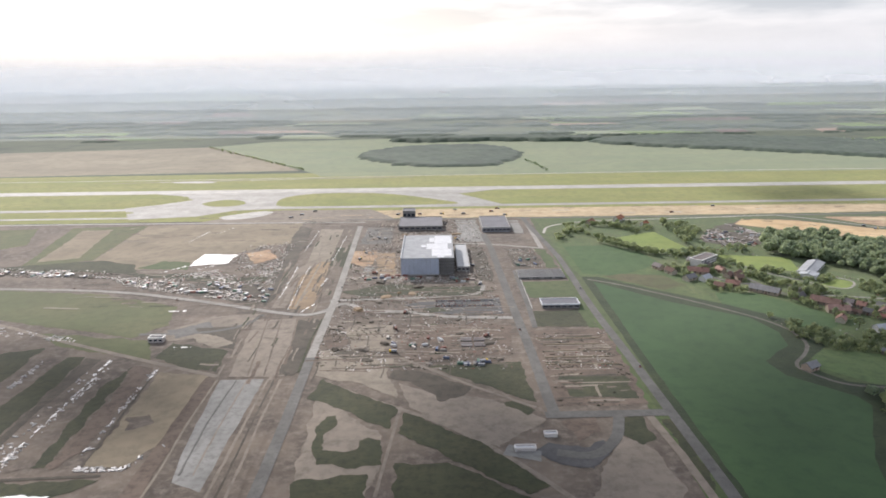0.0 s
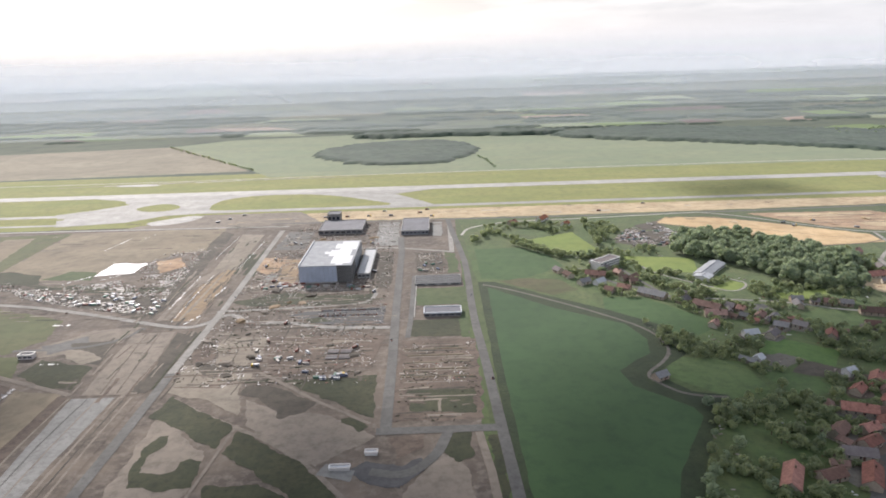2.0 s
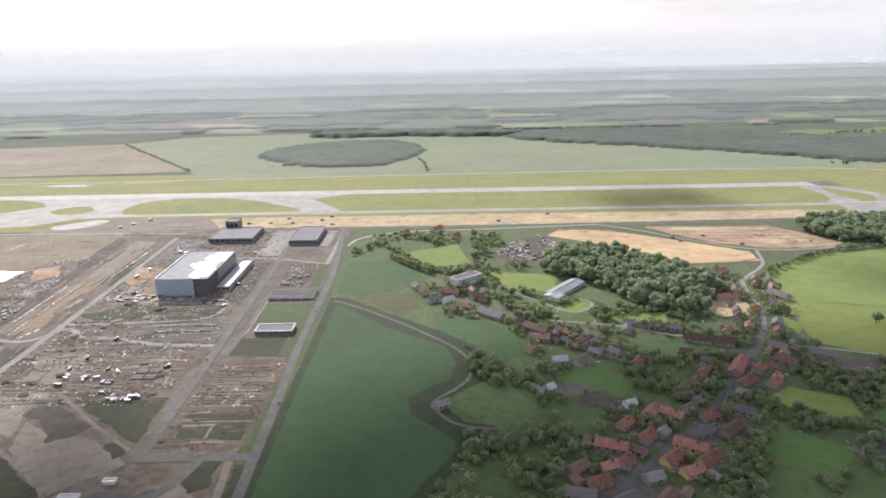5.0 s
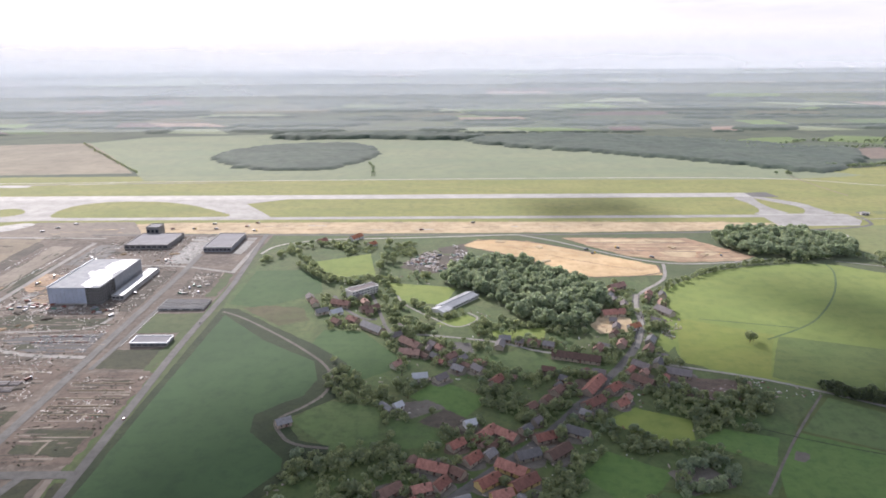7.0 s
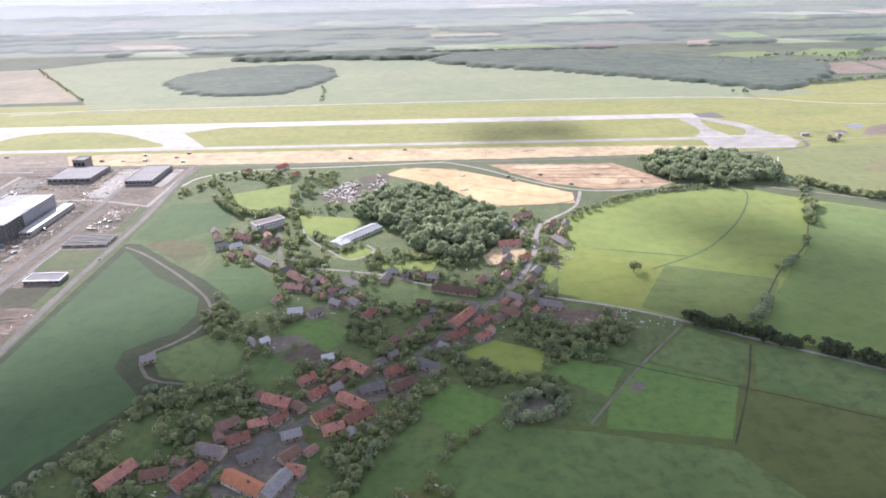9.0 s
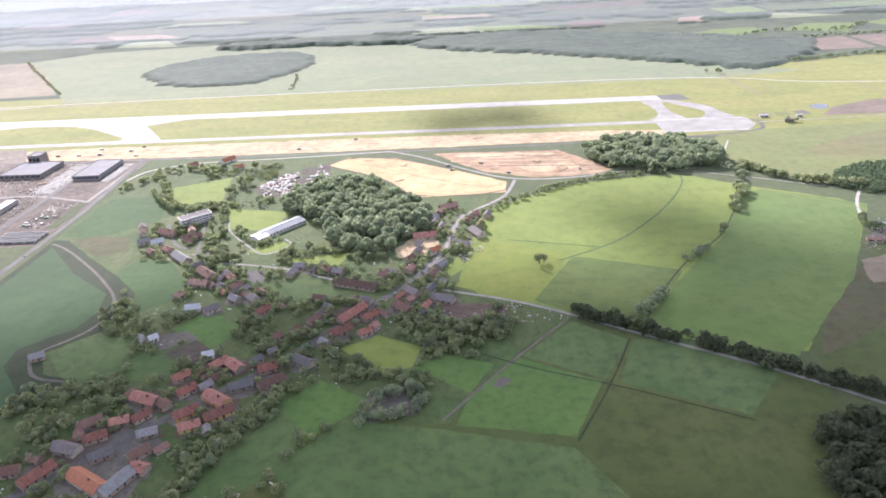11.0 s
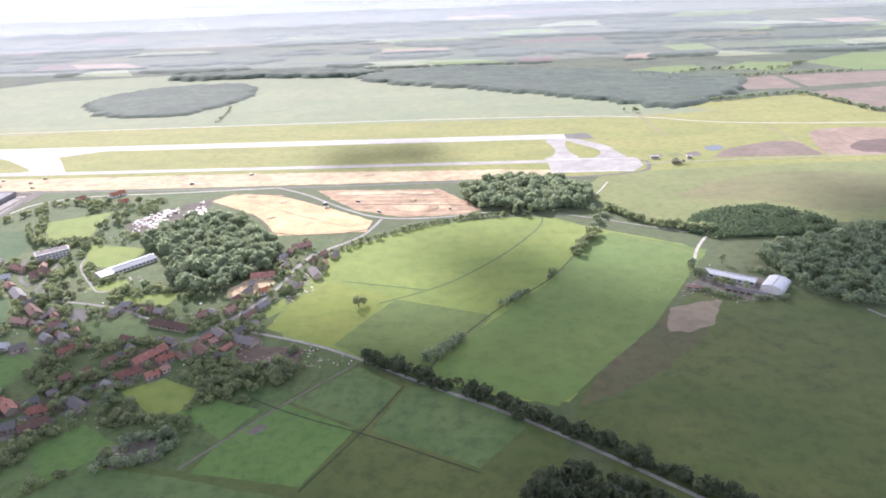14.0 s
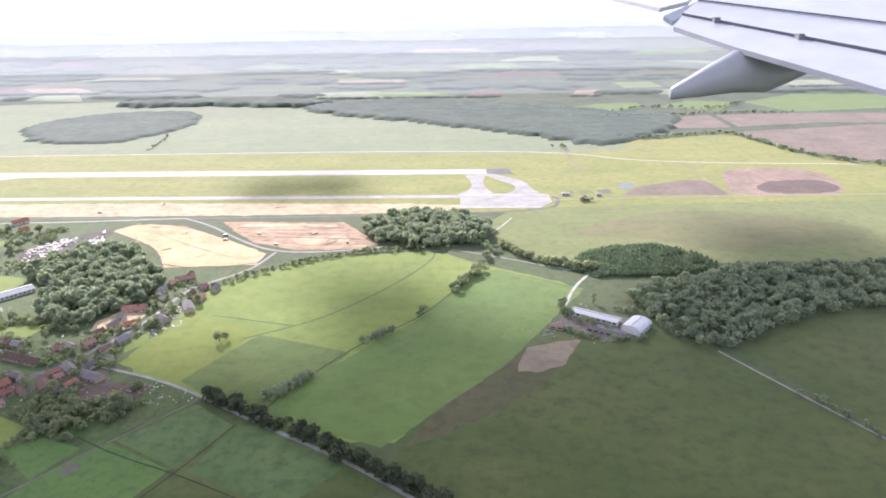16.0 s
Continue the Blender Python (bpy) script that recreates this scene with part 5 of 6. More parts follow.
hedge([(146, 130), (172, 195), (200, 240), (206, 262), (196, 275)], 8.0, 2.5, 5.5, 3.0, 13, M_LEAFDARK, "dark belt of trees beside the crop")
hedge([(200, 262), (230, 262), (245, 262), (262, 270)], 4.0, 3, 6, 4.0, 14, M_LEAF, "trees behind the crop corner")
row([(680, 440), (675, 420), (690, 408), (700, 400)], 3.5, (0, 2, 3), 0.7, 1.0, 1.5, 15)
row([(786, 332), (800, 310), (813, 287), (830, 255)], 5.0, (2, 4), 0.7, 1.0, 1.2, 16)
hedge([(150, 1055), (160, 1000), (168, 940)], 5.0, 2.0, 4.0, 1.5, 17, M_LEAFDARK, "thin line of bushes below the oval wood")
hedge([(-184, 977), (-300, 1125), (-428, 1295)], 6.5, 2.0, 3.6, 1.4, 18, M_LEAF, "far line of trees by a field")
hedge([(824, 1008), (876, 990), (940, 1014), (1021, 1031), (1036, 950), (1049, 893), (1099, 835), (1180, 790)], 3.2, 3.0, 6.5, 3.0, 71, M_LEAFDARK, "far belt of trees round the airfield")
hedge([(800, 1190), (860, 1180), (930, 1175), (1040, 1200), (1190, 1206)], 6.0, 3.0, 6.0, 4.0, 72, M_LEAFDARK, "far line of trees between fields")
hedge([(780, 1270), (850, 1205), (960, 1290), (1060, 1235), (1150, 1330)], 7.0, 3.0, 6.0, 6.0, 73, M_LEAFDARK, "far line of trees between fields")
row([(740, 935), (757, 928)], 4.0, (0, 2), 0.9, 1.1, 2.5, 19)
row([(733, 688), (742, 684), (738, 678)], 4.0, (0, 2), 0.8, 1.0, 3.0, 20)
row([(300, 395), (320, 385), (338, 372)], 4.0, (0, 1, 2), 0.7, 1.0, 4.0, 21)
row([(225, 390), (245, 400), (262, 405)], 4.0, (0, 1, 2), 0.7, 1.0, 5.0, 22)
plant(457, 386, 1, 0.95, 20), plant(460, 388, 0, 0.8, 70), plant(583, 424, 1, 0.9, 10), plant(580, 420, 2, 0.9, 50)
hedge([(672, 400), (690, 391), (706, 386), (724, 388)], 2.4, 1.8, 4.2, 1.2, 61, M_LEAFDARK, "bushes along the back of the farm yard")
hedge([(712, 430), (728, 424), (738, 412)], 2.6, 2.5, 5.0, 2.5, 62, M_LEAFDARK, "scrub between the farm and the wood")
plant(700, 440, 3, 0.9, 5)

# trees scattered through the village, clear of greens, streets and houses
HOUSES = (
    ("r", 210, 211, 59, 16), ("r", 239, 210, 58, 14), ("n", 225, 212, 15, 10), ("o", 262, 206, -30, 19), ("g", 274, 205, 64, 14), ("r", 280, 213, -19, 7),
    ("r", 252, 232, 27, 9), ("r", 258, 242, 20, 8), ("r", 266, 245, 53, 8), ("n", 245, 241, 39, 10), ("b", 243, 225, -16, 12), ("r", 263, 257, -22, 14),
)
HOUSES += (
    ("r", 273, 274, 41, 8), ("r", 280, 263, 47, 9), ("r", 288, 284, 52, 10), ("r", 297, 282, -41, 11), ("y", 297, 256, -34, 14), ("y", 301, 246, 36, 13),
    ("y", 286, 247, 38, 11), ("y", 291, 238, 22, 9), ("g", 274, 234, 22, 8), ("g", 260, 221, 31, 9), ("r", 296, 335, 58, 9), ("r", 344, 311, 38, 13), ("r", 348, 329, 56, 20),
)
HOUSES += (
    ("r", 358, 326, 47, 9), ("n", 345, 363, -19, 28), ("r", 383, 430, 10, 16), ("o", 391, 407, 27, 8), ("p", 247, 383, -43, 16), ("p", 247, 370, -12, 12),
    ("r", 315, 280, 23, 11), ("n", 319, 268, 39, 13), ("g", 331, 284, -31, 11), ("g", 305, 266, 21, 11), ("g", 419, 433, -62, 14), ("g", 409, 415, -35, 9), ("p", 398, 482, 31, 14),
)
HOUSES += (
    ("g", 398, 343, -23, 14), ("r", 153, 609, 43, 9), ("o", 183, 621, 54, 14), ("o", 201, 598, 46, 8), ("p", 194, 450, -21, 14), ("w", 193, 434, 36, 8), ("g", 221, 407, -43, 18),
    ("w", 254, 340, 10, 8), ("w", 280, 292, 23, 5.5), ("w", 244, 309, 41, 4.5), ("n", 376, 334, -44, 12), ("g", 380, 352, -44, 10), ("r", 358, 310, 35, 7), ("g", 189, 294, 28, 7),
)
# small houses and outbuildings that fill the plots along the street and lanes
infill = random.Random(21)
for way, gap in (([(410, 470), (403, 449), (400, 418), (382, 372), (342, 318), (316, 283), (290, 258), (262, 229), (225, 190)], 27.0), ([(186, 470), (200, 440), (213, 425), (222, 425)], 22.0), ([(222, 400), (245, 372), (262, 352), (285, 330)], 30.0), ([(300, 372), (330, 366), (360, 350)], 14.0)):
    line = along(way, gap, 2)
    for p, q in zip(line, line[1:]):
        turn = math.degrees(math.atan2(q.y - p.y, q.x - p.x))
        for side in (-1, 1):
            off = infill.choice((7.5, 8.5, 15.0, 18.0))
            x, y = p.x - side * off * math.sin(radians(turn)), p.y + side * off * math.cos(radians(turn))
            size = infill.uniform(4.5, 8.5)
            if any((x - h[1]) ** 2 + (y - h[2]) ** 2 < (h[4] * 0.5 + size * 0.5 + 0.8) ** 2 for h in HOUSES) or any(inside(x, y, g[2]) for g in greens):
                continue
            HOUSES += ((infill.choice("nggpngnb"), x, y, turn + infill.choice((0, 0, 90)) + infill.uniform(-8, 8), size),)
CLEAR = HOUSES + (("x", 285, 462, 0, 16), ("x", 276, 453, 0, 16), ("x", 266, 442, 0, 18), ("x", 202, 469, 0, 14), ("x", 212, 476, 0, 14))
rng = random.Random(77)
AREA = [(180, 190), (330, 190), (420, 290), (440, 330), (395, 365), (425, 440), (400, 500), (385, 440), (350, 400), (300, 430), (262, 470), (255, 520), (215, 520), (185, 500), (176, 470), (205, 350), (200, 320), (240, 290), (205, 265), (180, 215)]
STREET = along([(410, 470), (403, 449), (400, 418), (382, 372), (342, 318), (316, 283), (290, 258), (262, 229), (225, 190)], 4.0, 2)
for way in ([(233, 470), (238, 452), (262, 424), (276, 408), (293, 425), (284, 436)], [(250, 400), (272, 396), (305, 387), (328, 372), (345, 372)], [(212, 480), (222, 440), (232, 400), (250, 385)], [(186, 470), (200, 440), (213, 425), (222, 425)], [(255, 444), (292, 462)]):
    STREET += along(way, 4.0, 1)
tries = 0
while trees[0] < 292 and tries < 6000:
    tries += 1
    x, y = rng.uniform(175, 445), rng.uniform(185, 525)
    if not inside(x, y, AREA) or any(inside(x, y, g[2]) for g in greens) or any(inside(x, y, g[1]) for g in yards):
        continue
    if any((x - h[1]) ** 2 + (y - h[2]) ** 2 < (h[4] * 0.42 + 2.2) ** 2 for h in CLEAR) or min((c.x - x) ** 2 + (c.y - y) ** 2 for c in STREET) < 20:
        continue
    plant(x, y, rng.choice((0, 0, 1, 2, 2, 3, 4, 4)), rng.uniform(0.5, 1.05), rng.uniform(0, 360))

# the many smaller garden trees and bushes between, as one mass
soft = np.random.default_rng(5)
shapes = [crown_shape(soft, 1.0, 1.0, 0.1, 8, 95, 0.09) for _ in range(6)]
mass, tries = [], 0
while len(mass) < 1900 and tries < 90000:
    tries += 1
    x, y = soft.uniform(170, 450), soft.uniform(150, 640)
    near = inside(x, y, AREA) or inside(x, y, [(110, 560), (215, 530), (262, 520), (265, 600), (150, 612)]) or inside(x, y, [(210, 130), (330, 190), (200, 265), (170, 190)])
    if not near or any(inside(x, y, g[2]) for g in greens) or any(inside(x, y, g[1]) for g in yards):
        continue
    if noise.noise(Vector((x * 0.045, y * 0.045, 4.0))) < (-0.02 if inside(x, y, AREA) else 0.1) or any((x - h[1]) ** 2 + (y - h[2]) ** 2 < (h[4] * 0.4 + 1.5) ** 2 for h in CLEAR) or min((c.x - x) ** 2 + (c.y - y) ** 2 for c in STREET) < 14:
        continue
    k = shapes[soft.integers(6)] * soft.uniform(1.3, 4.6)
    a = soft.uniform(0, 6.28)
    mass.append(np.stack([k[:, 0] * math.cos(a) - k[:, 1] * math.sin(a) + x, k[:, 0] * math.sin(a) + k[:, 1] * math.cos(a) + y, k[:, 2]], 1))
tagged(new("garden_trees", quad_mesh("garden_trees", np.concatenate(mass), M_LEAF)), "thick mass of garden trees and hedges", "trees", kind="stuff")


# ---- houses ----
ROOFS = {"r": M_ROOFRED, "o": M_ROOFORANGE, "n": M_ROOFBROWN, "g": M_ROOFGREY, "b": M_ROOFGREY, "p": M_ROOFPINK, "w": M_ROOFLIGHT, "y": M_ROOFRED}
WORDS = {"r": "red tiled", "o": "orange tiled", "n": "brown tiled", "g": "grey sheet", "b": "blue-grey sheet", "p": "faded pink tiled", "w": "white sheet", "y": "red tiled"}
bm = boxed(-0.32, 0.32, -0.04, 0.04, -0.45, 0.45)
WINDOW = bpy.data.meshes.new("window")
bm.to_mesh(WINDOW)
bm.free()
WINDOW.materials.append(M_GLASS)


def house(kind, x, y, turn, long, wide=None, eaves=None, rise=None, chimney=True):
    """A gabled house: walls with gable ends, a two-sided roof with overhang, windows, a door and a chimney."""
    wide = wide or min(6.6, 3.6 + long * 0.2)
    eaves = eaves or 2.4
    rise = rise or wide * 0.36
    e = empty_at("house", x, y, 0, turn)
    a, b = long / 2, wide / 2
    bm = bmesh.new()
    v = [bm.verts.new(c) for c in ((-a, -b, -0.1), (a, -b, -0.1), (a, b, -0.1), (-a, b, -0.1), (-a, -b, eaves), (a, -b, eaves), (a, b, eaves), (-a, b, eaves), (-a, 0, eaves + rise), (a, 0, eaves + rise))]
    for f in ((0, 1, 5, 4), (2, 3, 7, 6), (1, 2, 6, 9, 5), (3, 0, 4, 8, 7), (0, 3, 2, 1)):
        bm.faces.new([v[k] for k in f])
    part("wall", bm, M_WALLYELLOW if kind == "y" else (M_WALLWHITE if kind in "wo" else M_WALL), e)
    bm = bmesh.new()
    o, t, drop = 0.4, 0.18, 0.4 * rise / b
    prof = [(-b - o, eaves - drop), (0, eaves + rise), (b + o, eaves - drop), (b + o, eaves - drop + t), (0, eaves + rise + t), (-b - o, eaves - drop + t)]
    ends = [[bm.verts.new((s * (a + o), py, pz)) for py, pz in prof] for s in (-1, 1)]
    for k in range(6):
        bm.faces.new((ends[0][k], ends[1][k], ends[1][(k + 1) % 6], ends[0][(k + 1) % 6]))
    bm.faces.new(ends[0][::-1]), bm.faces.new(ends[1])
    bmesh.ops.recalc_face_normals(bm, faces=bm.faces)
    part("roof", bm, ROOFS[kind], e)
    if chimney and kind in "ryop":
        cx = a * 0.35
        part("chimney", boxed(cx - 0.35, cx + 0.35, -0.9, -0.3, eaves + rise * 0.5, eaves + rise + 0.8), M_ROOFBROWN, e)
    count = max(2, int(long / 3.2))
    for side in (-1, 1):
        for k in range(count):
            w = new("window", WINDOW)
            w.parent = e
            w.matrix_basis = pose(-a + (k + 0.5) * long / count, side * (b + 0.02), 1.4)
    part("door", boxed(-0.5 + a * 0.2, 0.5 + a * 0.2, -b - 0.06, -b + 0.02, 0, 1.9), M_ROOFBROWN, e)
    what = "farmhouse" if kind in "ryo" else ("outbuilding" if kind in "gbw" else "old house")
    return tagged(e, f"{WORDS[kind]} gable roofed {what} among garden trees", "house", "village houses")


for h in HOUSES:
    house(*h)
    # trodden ground round each farmstead
    if 200 < h[2] < 350 and h[1] > 235:
        r = h[4] * 0.55 + 2.0
        patch("yard", [(h[1] + r * math.cos(t) * (1.0 + 0.25 * math.sin(3 * t + h[1])), h[2] + r * math.sin(t)) for t in (k * math.tau / 8 for k in range(8))], 0.115, M_YARD if int(h[1]) % 3 else M_BROWN, "trodden earth round a farmstead", "yard", 1.2, 1, 1.6)
# low sheds and stables that close the farmyards
yard_rng = random.Random(15)
for h in HOUSES:
    for _ in range(0 if h[1] < 230 or h[2] > 380 else 1):
        a, r = yard_rng.uniform(0, math.tau), h[4] * 0.5 + yard_rng.uniform(3.0, 6.5)
        x, y = h[1] + r * math.cos(a), h[2] + r * math.sin(a)
        if any((x - o[1]) ** 2 + (y - o[2]) ** 2 < (o[4] * 0.5 + 2.0) ** 2 for o in HOUSES) or min((c.x - x) ** 2 + (c.y - y) ** 2 for c in STREET) < 26 or any(inside(x, y, g[2]) for g in greens):
            continue
        house(yard_rng.choice("rgngngpn"), x, y, h[3] + yard_rng.choice((0, 90)), yard_rng.uniform(4.0, 8.5), yard_rng.uniform(2.8, 4.0), 1.8, 1.1, False)



# ---- unseen clouds added to shade the land ----
def cloud(x, y, long, wide, seed, label, lumps=26, low=0.16, high=0.34):
    """A flat-bottomed heaped cloud, out of sight towards the sun, added to shade the ground at (x, y)."""
    rise = 640.0
    away = rise / math.tan(radians(SUN_EL))
    cx, cy = x - away * math.sin(radians(SUN_AZ)), y + away * math.cos(radians(SUN_AZ))
    rng = random.Random(seed)
    bm = bmesh.new()
    for k in range(lumps):
        a, r = rng.uniform(0, math.tau), math.sqrt(rng.random())
        s = rng.uniform(low, high)
        m = pose(cx + math.cos(a) * r * long * 0.42, cy + math.sin(a) * r * wide * 0.42, rise + rng.uniform(0, 12), 0, 0, rng.uniform(0, 90)) @ Matrix.Diagonal((long * s, wide * s, 28 * s + 8, 1))
        bmesh.ops.create_icosphere(bm, subdivisions=2, radius=1.0, matrix=m)
    for v in bm.verts:
        v.co.z = max(v.co.z, rise - 4) + 5 * noise.noise(v.co * 0.03)
    ob = mesh_ob("cloud", bm, M_CLOUD)
    return tagged(ob, label, "cloud", kind="structure")


M_CLOUD = paint("cloud_vapour", (0.86, 0.87, 0.88), 1.0, vary=0.05, scale=0.01)
# Placed and sized by the shade they throw; none comes into view.
cloud(425, 82, 730, 430, 1, "broad unseen cloud added to shade the village", 44)
cloud(620, 165, 380, 330, 8, "broad unseen cloud added to shade the pastures", 36)
cloud(790, 190, 500, 380, 2, "broad unseen cloud added to shade the pastures", 60)
cloud(-170, 120, 640, 520, 6, "unseen cloudlets added to half shade the site", 54, 0.04, 0.07)
cloud(560, 350, 150, 70, 10, "small unseen cloud added to shade the fields")
cloud(420, 752, 130, 46, 3, "small unseen cloud added to shade the fields")
cloud(545, 458, 90, 60, 4, "small unseen cloud added to shade the fields")
cloud(880, 560, 170, 40, 5, "small unseen cloud added to shade the fields")
cloud(860, 430, 260, 100, 7, "small unseen cloud added to shade the fields")


# ---- the building site ----
M_PANEL = paint("blue_grey_cladding", (0.42, 0.46, 0.54), 0.55, vary=0.2, scale=0.12)
M_PANELDARK = paint("dark_bare_frame", (0.235, 0.225, 0.215), 0.8, vary=0.3, scale=0.3)
M_FELT = paint("grey_roof_felt", (0.34, 0.35, 0.36), 0.85, vary=0.2, scale=0.15)
M_FOIL = paint("white_roof_membrane", (0.62, 0.63, 0.65), 0.55, vary=0.14, scale=0.25)
M_DARKROOF = paint("dark_hall_roof", (0.17, 0.17, 0.185), 0.8, vary=0.2, scale=0.1)
M_CONC = paint("raw_concrete", (0.38, 0.37, 0.35), 0.9, vary=0.2, scale=0.4)
M_RUST = paint("rust_red_paint", (0.24, 0.10, 0.075), 0.6, vary=0.3, random_tint=0.3)
M_BLUE = paint("blue_paint", (0.12, 0.15, 0.22), 0.5, vary=0.2, random_tint=0.3)
M_GREENP = paint("green_paint", (0.11, 0.20, 0.15), 0.5, vary=0.2)
M_YELLOW = paint("yellow_machine_paint", (0.72, 0.48, 0.05), 0.5, vary=0.2)
M_TYRE = paint("tyre_rubber", (0.02, 0.02, 0.02), 0.9, vary=0.2)
M_WHITEP = paint("white_paint", (0.58, 0.575, 0.555), 0.5, vary=0.12, random_tint=0.2)


def hangar():
    e = empty_at("hangar", 2, 455)
    w, d, h = 19.0, 67.0, 12.5
    part("wall", boxed(-w, 8, 0, 0.5, 0, h), M_PANEL, e, "blue-grey clad front wall")
    part("wall", boxed(-w, -w + 0.5, 0.5, d, 0, h), M_PANEL, e, "blue-grey clad side wall")
    part("wall", boxed(-w + 0.5, w, d - 0.5, d, 0, h), M_PANEL, e)
    part("wall", boxed(w - 0.5, w, 22, d - 0.5, 0, h), M_STEEL, e)
    for k in range(8):
        x = 8 + k * (w - 8.5) / 7
        part("column", boxed(x, x + 0.5, 0.05, 0.6, 0, h - 0.6), M_PANELDARK, e)
    for k in range(5):
        part("beam", boxed(8, w, 0.0, 0.7, 2.4 * k + 0.4, 2.4 * k + 0.8), M_PANELDARK, e)
        part("beam", boxed(w - 0.6, w + 0.05, 0.7, 22, 2.4 * k + 0.4, 2.4 * k + 0.8), M_PANELDARK, e)
    for k in range(6):
        part("column", boxed(w - 0.5, w - 0.05, 3 + k * 3.2, 3.5 + k * 3.2, 0, h - 0.6), M_PANELDARK, e)
    for k in range(5):
        part("floor_slab", boxed(8, w - 0.7, 0.8, 21, 2.4 * k + 0.45, 2.4 * k + 0.7), M_CONC, e)
    part("inner_wall", boxed(7.4, 8, 0.6, 22, 0, h - 0.5), M_PANELDARK, e)
    part("roof", boxed(-w, w, 0, d, h, h + 0.4), M_FELT, e, "grey felted flat roof")
    for x0, x1, y0, y1 in ((3, w - 1.5, 5, 24), (-1, w - 4, 24.2, 40), (5, w - 1, 40.2, d - 3), (-5, -1.2, 30, 36), (1, 4.8, 44, 58), (7, 12, 1, 4.8)):
        part("membrane", boxed(x0, x1, y0, y1, h + 0.41, h + 0.5), M_FOIL, e, "bright white roof membrane")
    part("parapet", boxed(-w - 0.3, -w + 0.3, -0.3, d + 0.3, h - 0.2, h + 1.2), M_FOIL, e, "white parapet")
    for k in range(9):
        x = -w + 3 * k
        part("cladding_seam", boxed(x, x + 0.12, -0.06, 0.02, 0, h), M_STEEL, e)
    part("plinth", boxed(-w - 0.2, 8, -0.25, 0.0, 0, 1.0), M_CONC, e)
    return tagged(e, "big unfinished blue-grey clad terminal hall with white roof sheeting", "building")


hangar()


def flat_hall(name, x0, x1, y0, y1, h, wall, roof, label, bays=6, rim=None, turn=0.0, storeys=1):
    e = empty_at(name, (x0 + x1) / 2, (y0 + y1) / 2, 0, turn)
    a, b = (x1 - x0) / 2, (y1 - y0) / 2
    part("wall", boxed(-a, a, -b, b, -0.1, h), wall, e)
    part("roof", boxed(-a + 0.4, a - 0.4, -b + 0.4, b - 0.4, h, h + 0.15), roof, e)
    for s in (-1, 1):
        part("parapet", boxed(-a - 0.1, a + 0.1, s * b - 0.3, s * b + 0.3, h - 0.1, h + 0.6), rim or wall, e)
        part("parapet", boxed(s * a - 0.3, s * a + 0.3, -b + 0.3, b - 0.3, h - 0.1, h + 0.58), rim or wall, e)
    for k in range(bays):
        c = -a + (k + 0.5) * 2 * a / bays
        for f in range(storeys):
            low = h * (f + 0.35) / storeys
            part("window", boxed(c - a / bays * 0.7, c + a / bays * 0.7, -b - 0.08, -b + 0.05, low, low + h * 0.4 / storeys), M_GLASS, e)
    return tagged(e, label, "building")


flat_hall("hall", -26, 14, 592, 632, 3.6, M_PANELDARK, M_DARKROOF, "dark flat-roofed technical hall", 8)
flat_hall("hall", -24, -12, 636, 650, 8.5, M_PANELDARK, M_DARKROOF, "dark cubic tower block", 3)
flat_hall("hall", 50, 75, 582, 630, 3.8, M_STEEL, M_DARKROOF, "grey hall with a dark flat roof", 7, M_CONC)
flat_hall("annex", 23.5, 32.5, 464, 528, 3.0, M_CONC, M_ROOFLIGHT, "long low annex with a pale roof", 3)
flat_hall("shed", 73, 96, 384, 395, 2.2, M_PANELDARK, M_DARKROOF, "low dark depot with a white roof rim", 6, M_FOIL)
patch("plot", [(33, 225), (36, 232), (48, 227), (47, 220)], 0.17, M_SLAB, "pale concrete pad under the site cabins", "plot", 0.4, 0, 1.5)
flat_hall("cabin", 38, 46, 227, 229.6, 1.1, M_WHITEP, M_ROOFWHITE, "long white site cabin on a concrete pad", 0)
flat_hall("cabin", 51, 56, 237, 239.4, 1.1, M_WHITEP, M_ROOFWHITE, "white site cabin beside the dark paved yard", 0)
flat_hall("cabin", -150, -142, 340.5, 344.5, 2.2, M_WHITEP, M_ROOFGREY, "pale site cabin beside the dusty yard", 3)
for k in range(4):
    flat_hall("storage_row", 66, 98, 443 + k * 4.8, 445.6 + k * 4.8, 1.2, M_CONC, M_ROOFGREY, "long low grey storage row", 4)
for k in range(5):
    part_z = 0.5 + 0.25 * (k % 2)
    e = tagged(mesh_ob("foundation_beam", boxed(62 + (k * 5) % 4, 99 - (k * 3) % 5, 304 + k * 8.2, 304.7 + k * 8.2, 0, part_z * 0.55), M_TAN), "long raw foundation beam in the brown plot", "foundation", "foundation beams")


def container(x, y, turn, mat, label, long=3.4):
    e = empty_at("container", x, y, 0.1, turn)
    part("body", boxed(-long / 2, long / 2, -0.65, 0.65, 0.05, 1.05), mat, e)
    part("roof", boxed(-long / 2 + 0.06, long / 2 - 0.06, -0.6, 0.6, 1.05, 1.11), M_ROOFLIGHT if mat is M_WHITEP else mat, e)
    part("door", boxed(long / 2, long / 2 + 0.04, -0.5, 0.5, 0.1, 1.0), M_STEEL, e)
    return tagged(e, label, "container", "site containers")


M_BEIGE = paint("dusty_beige_paint", (0.40, 0.38, 0.34), 0.6, vary=0.25, random_tint=0.35)
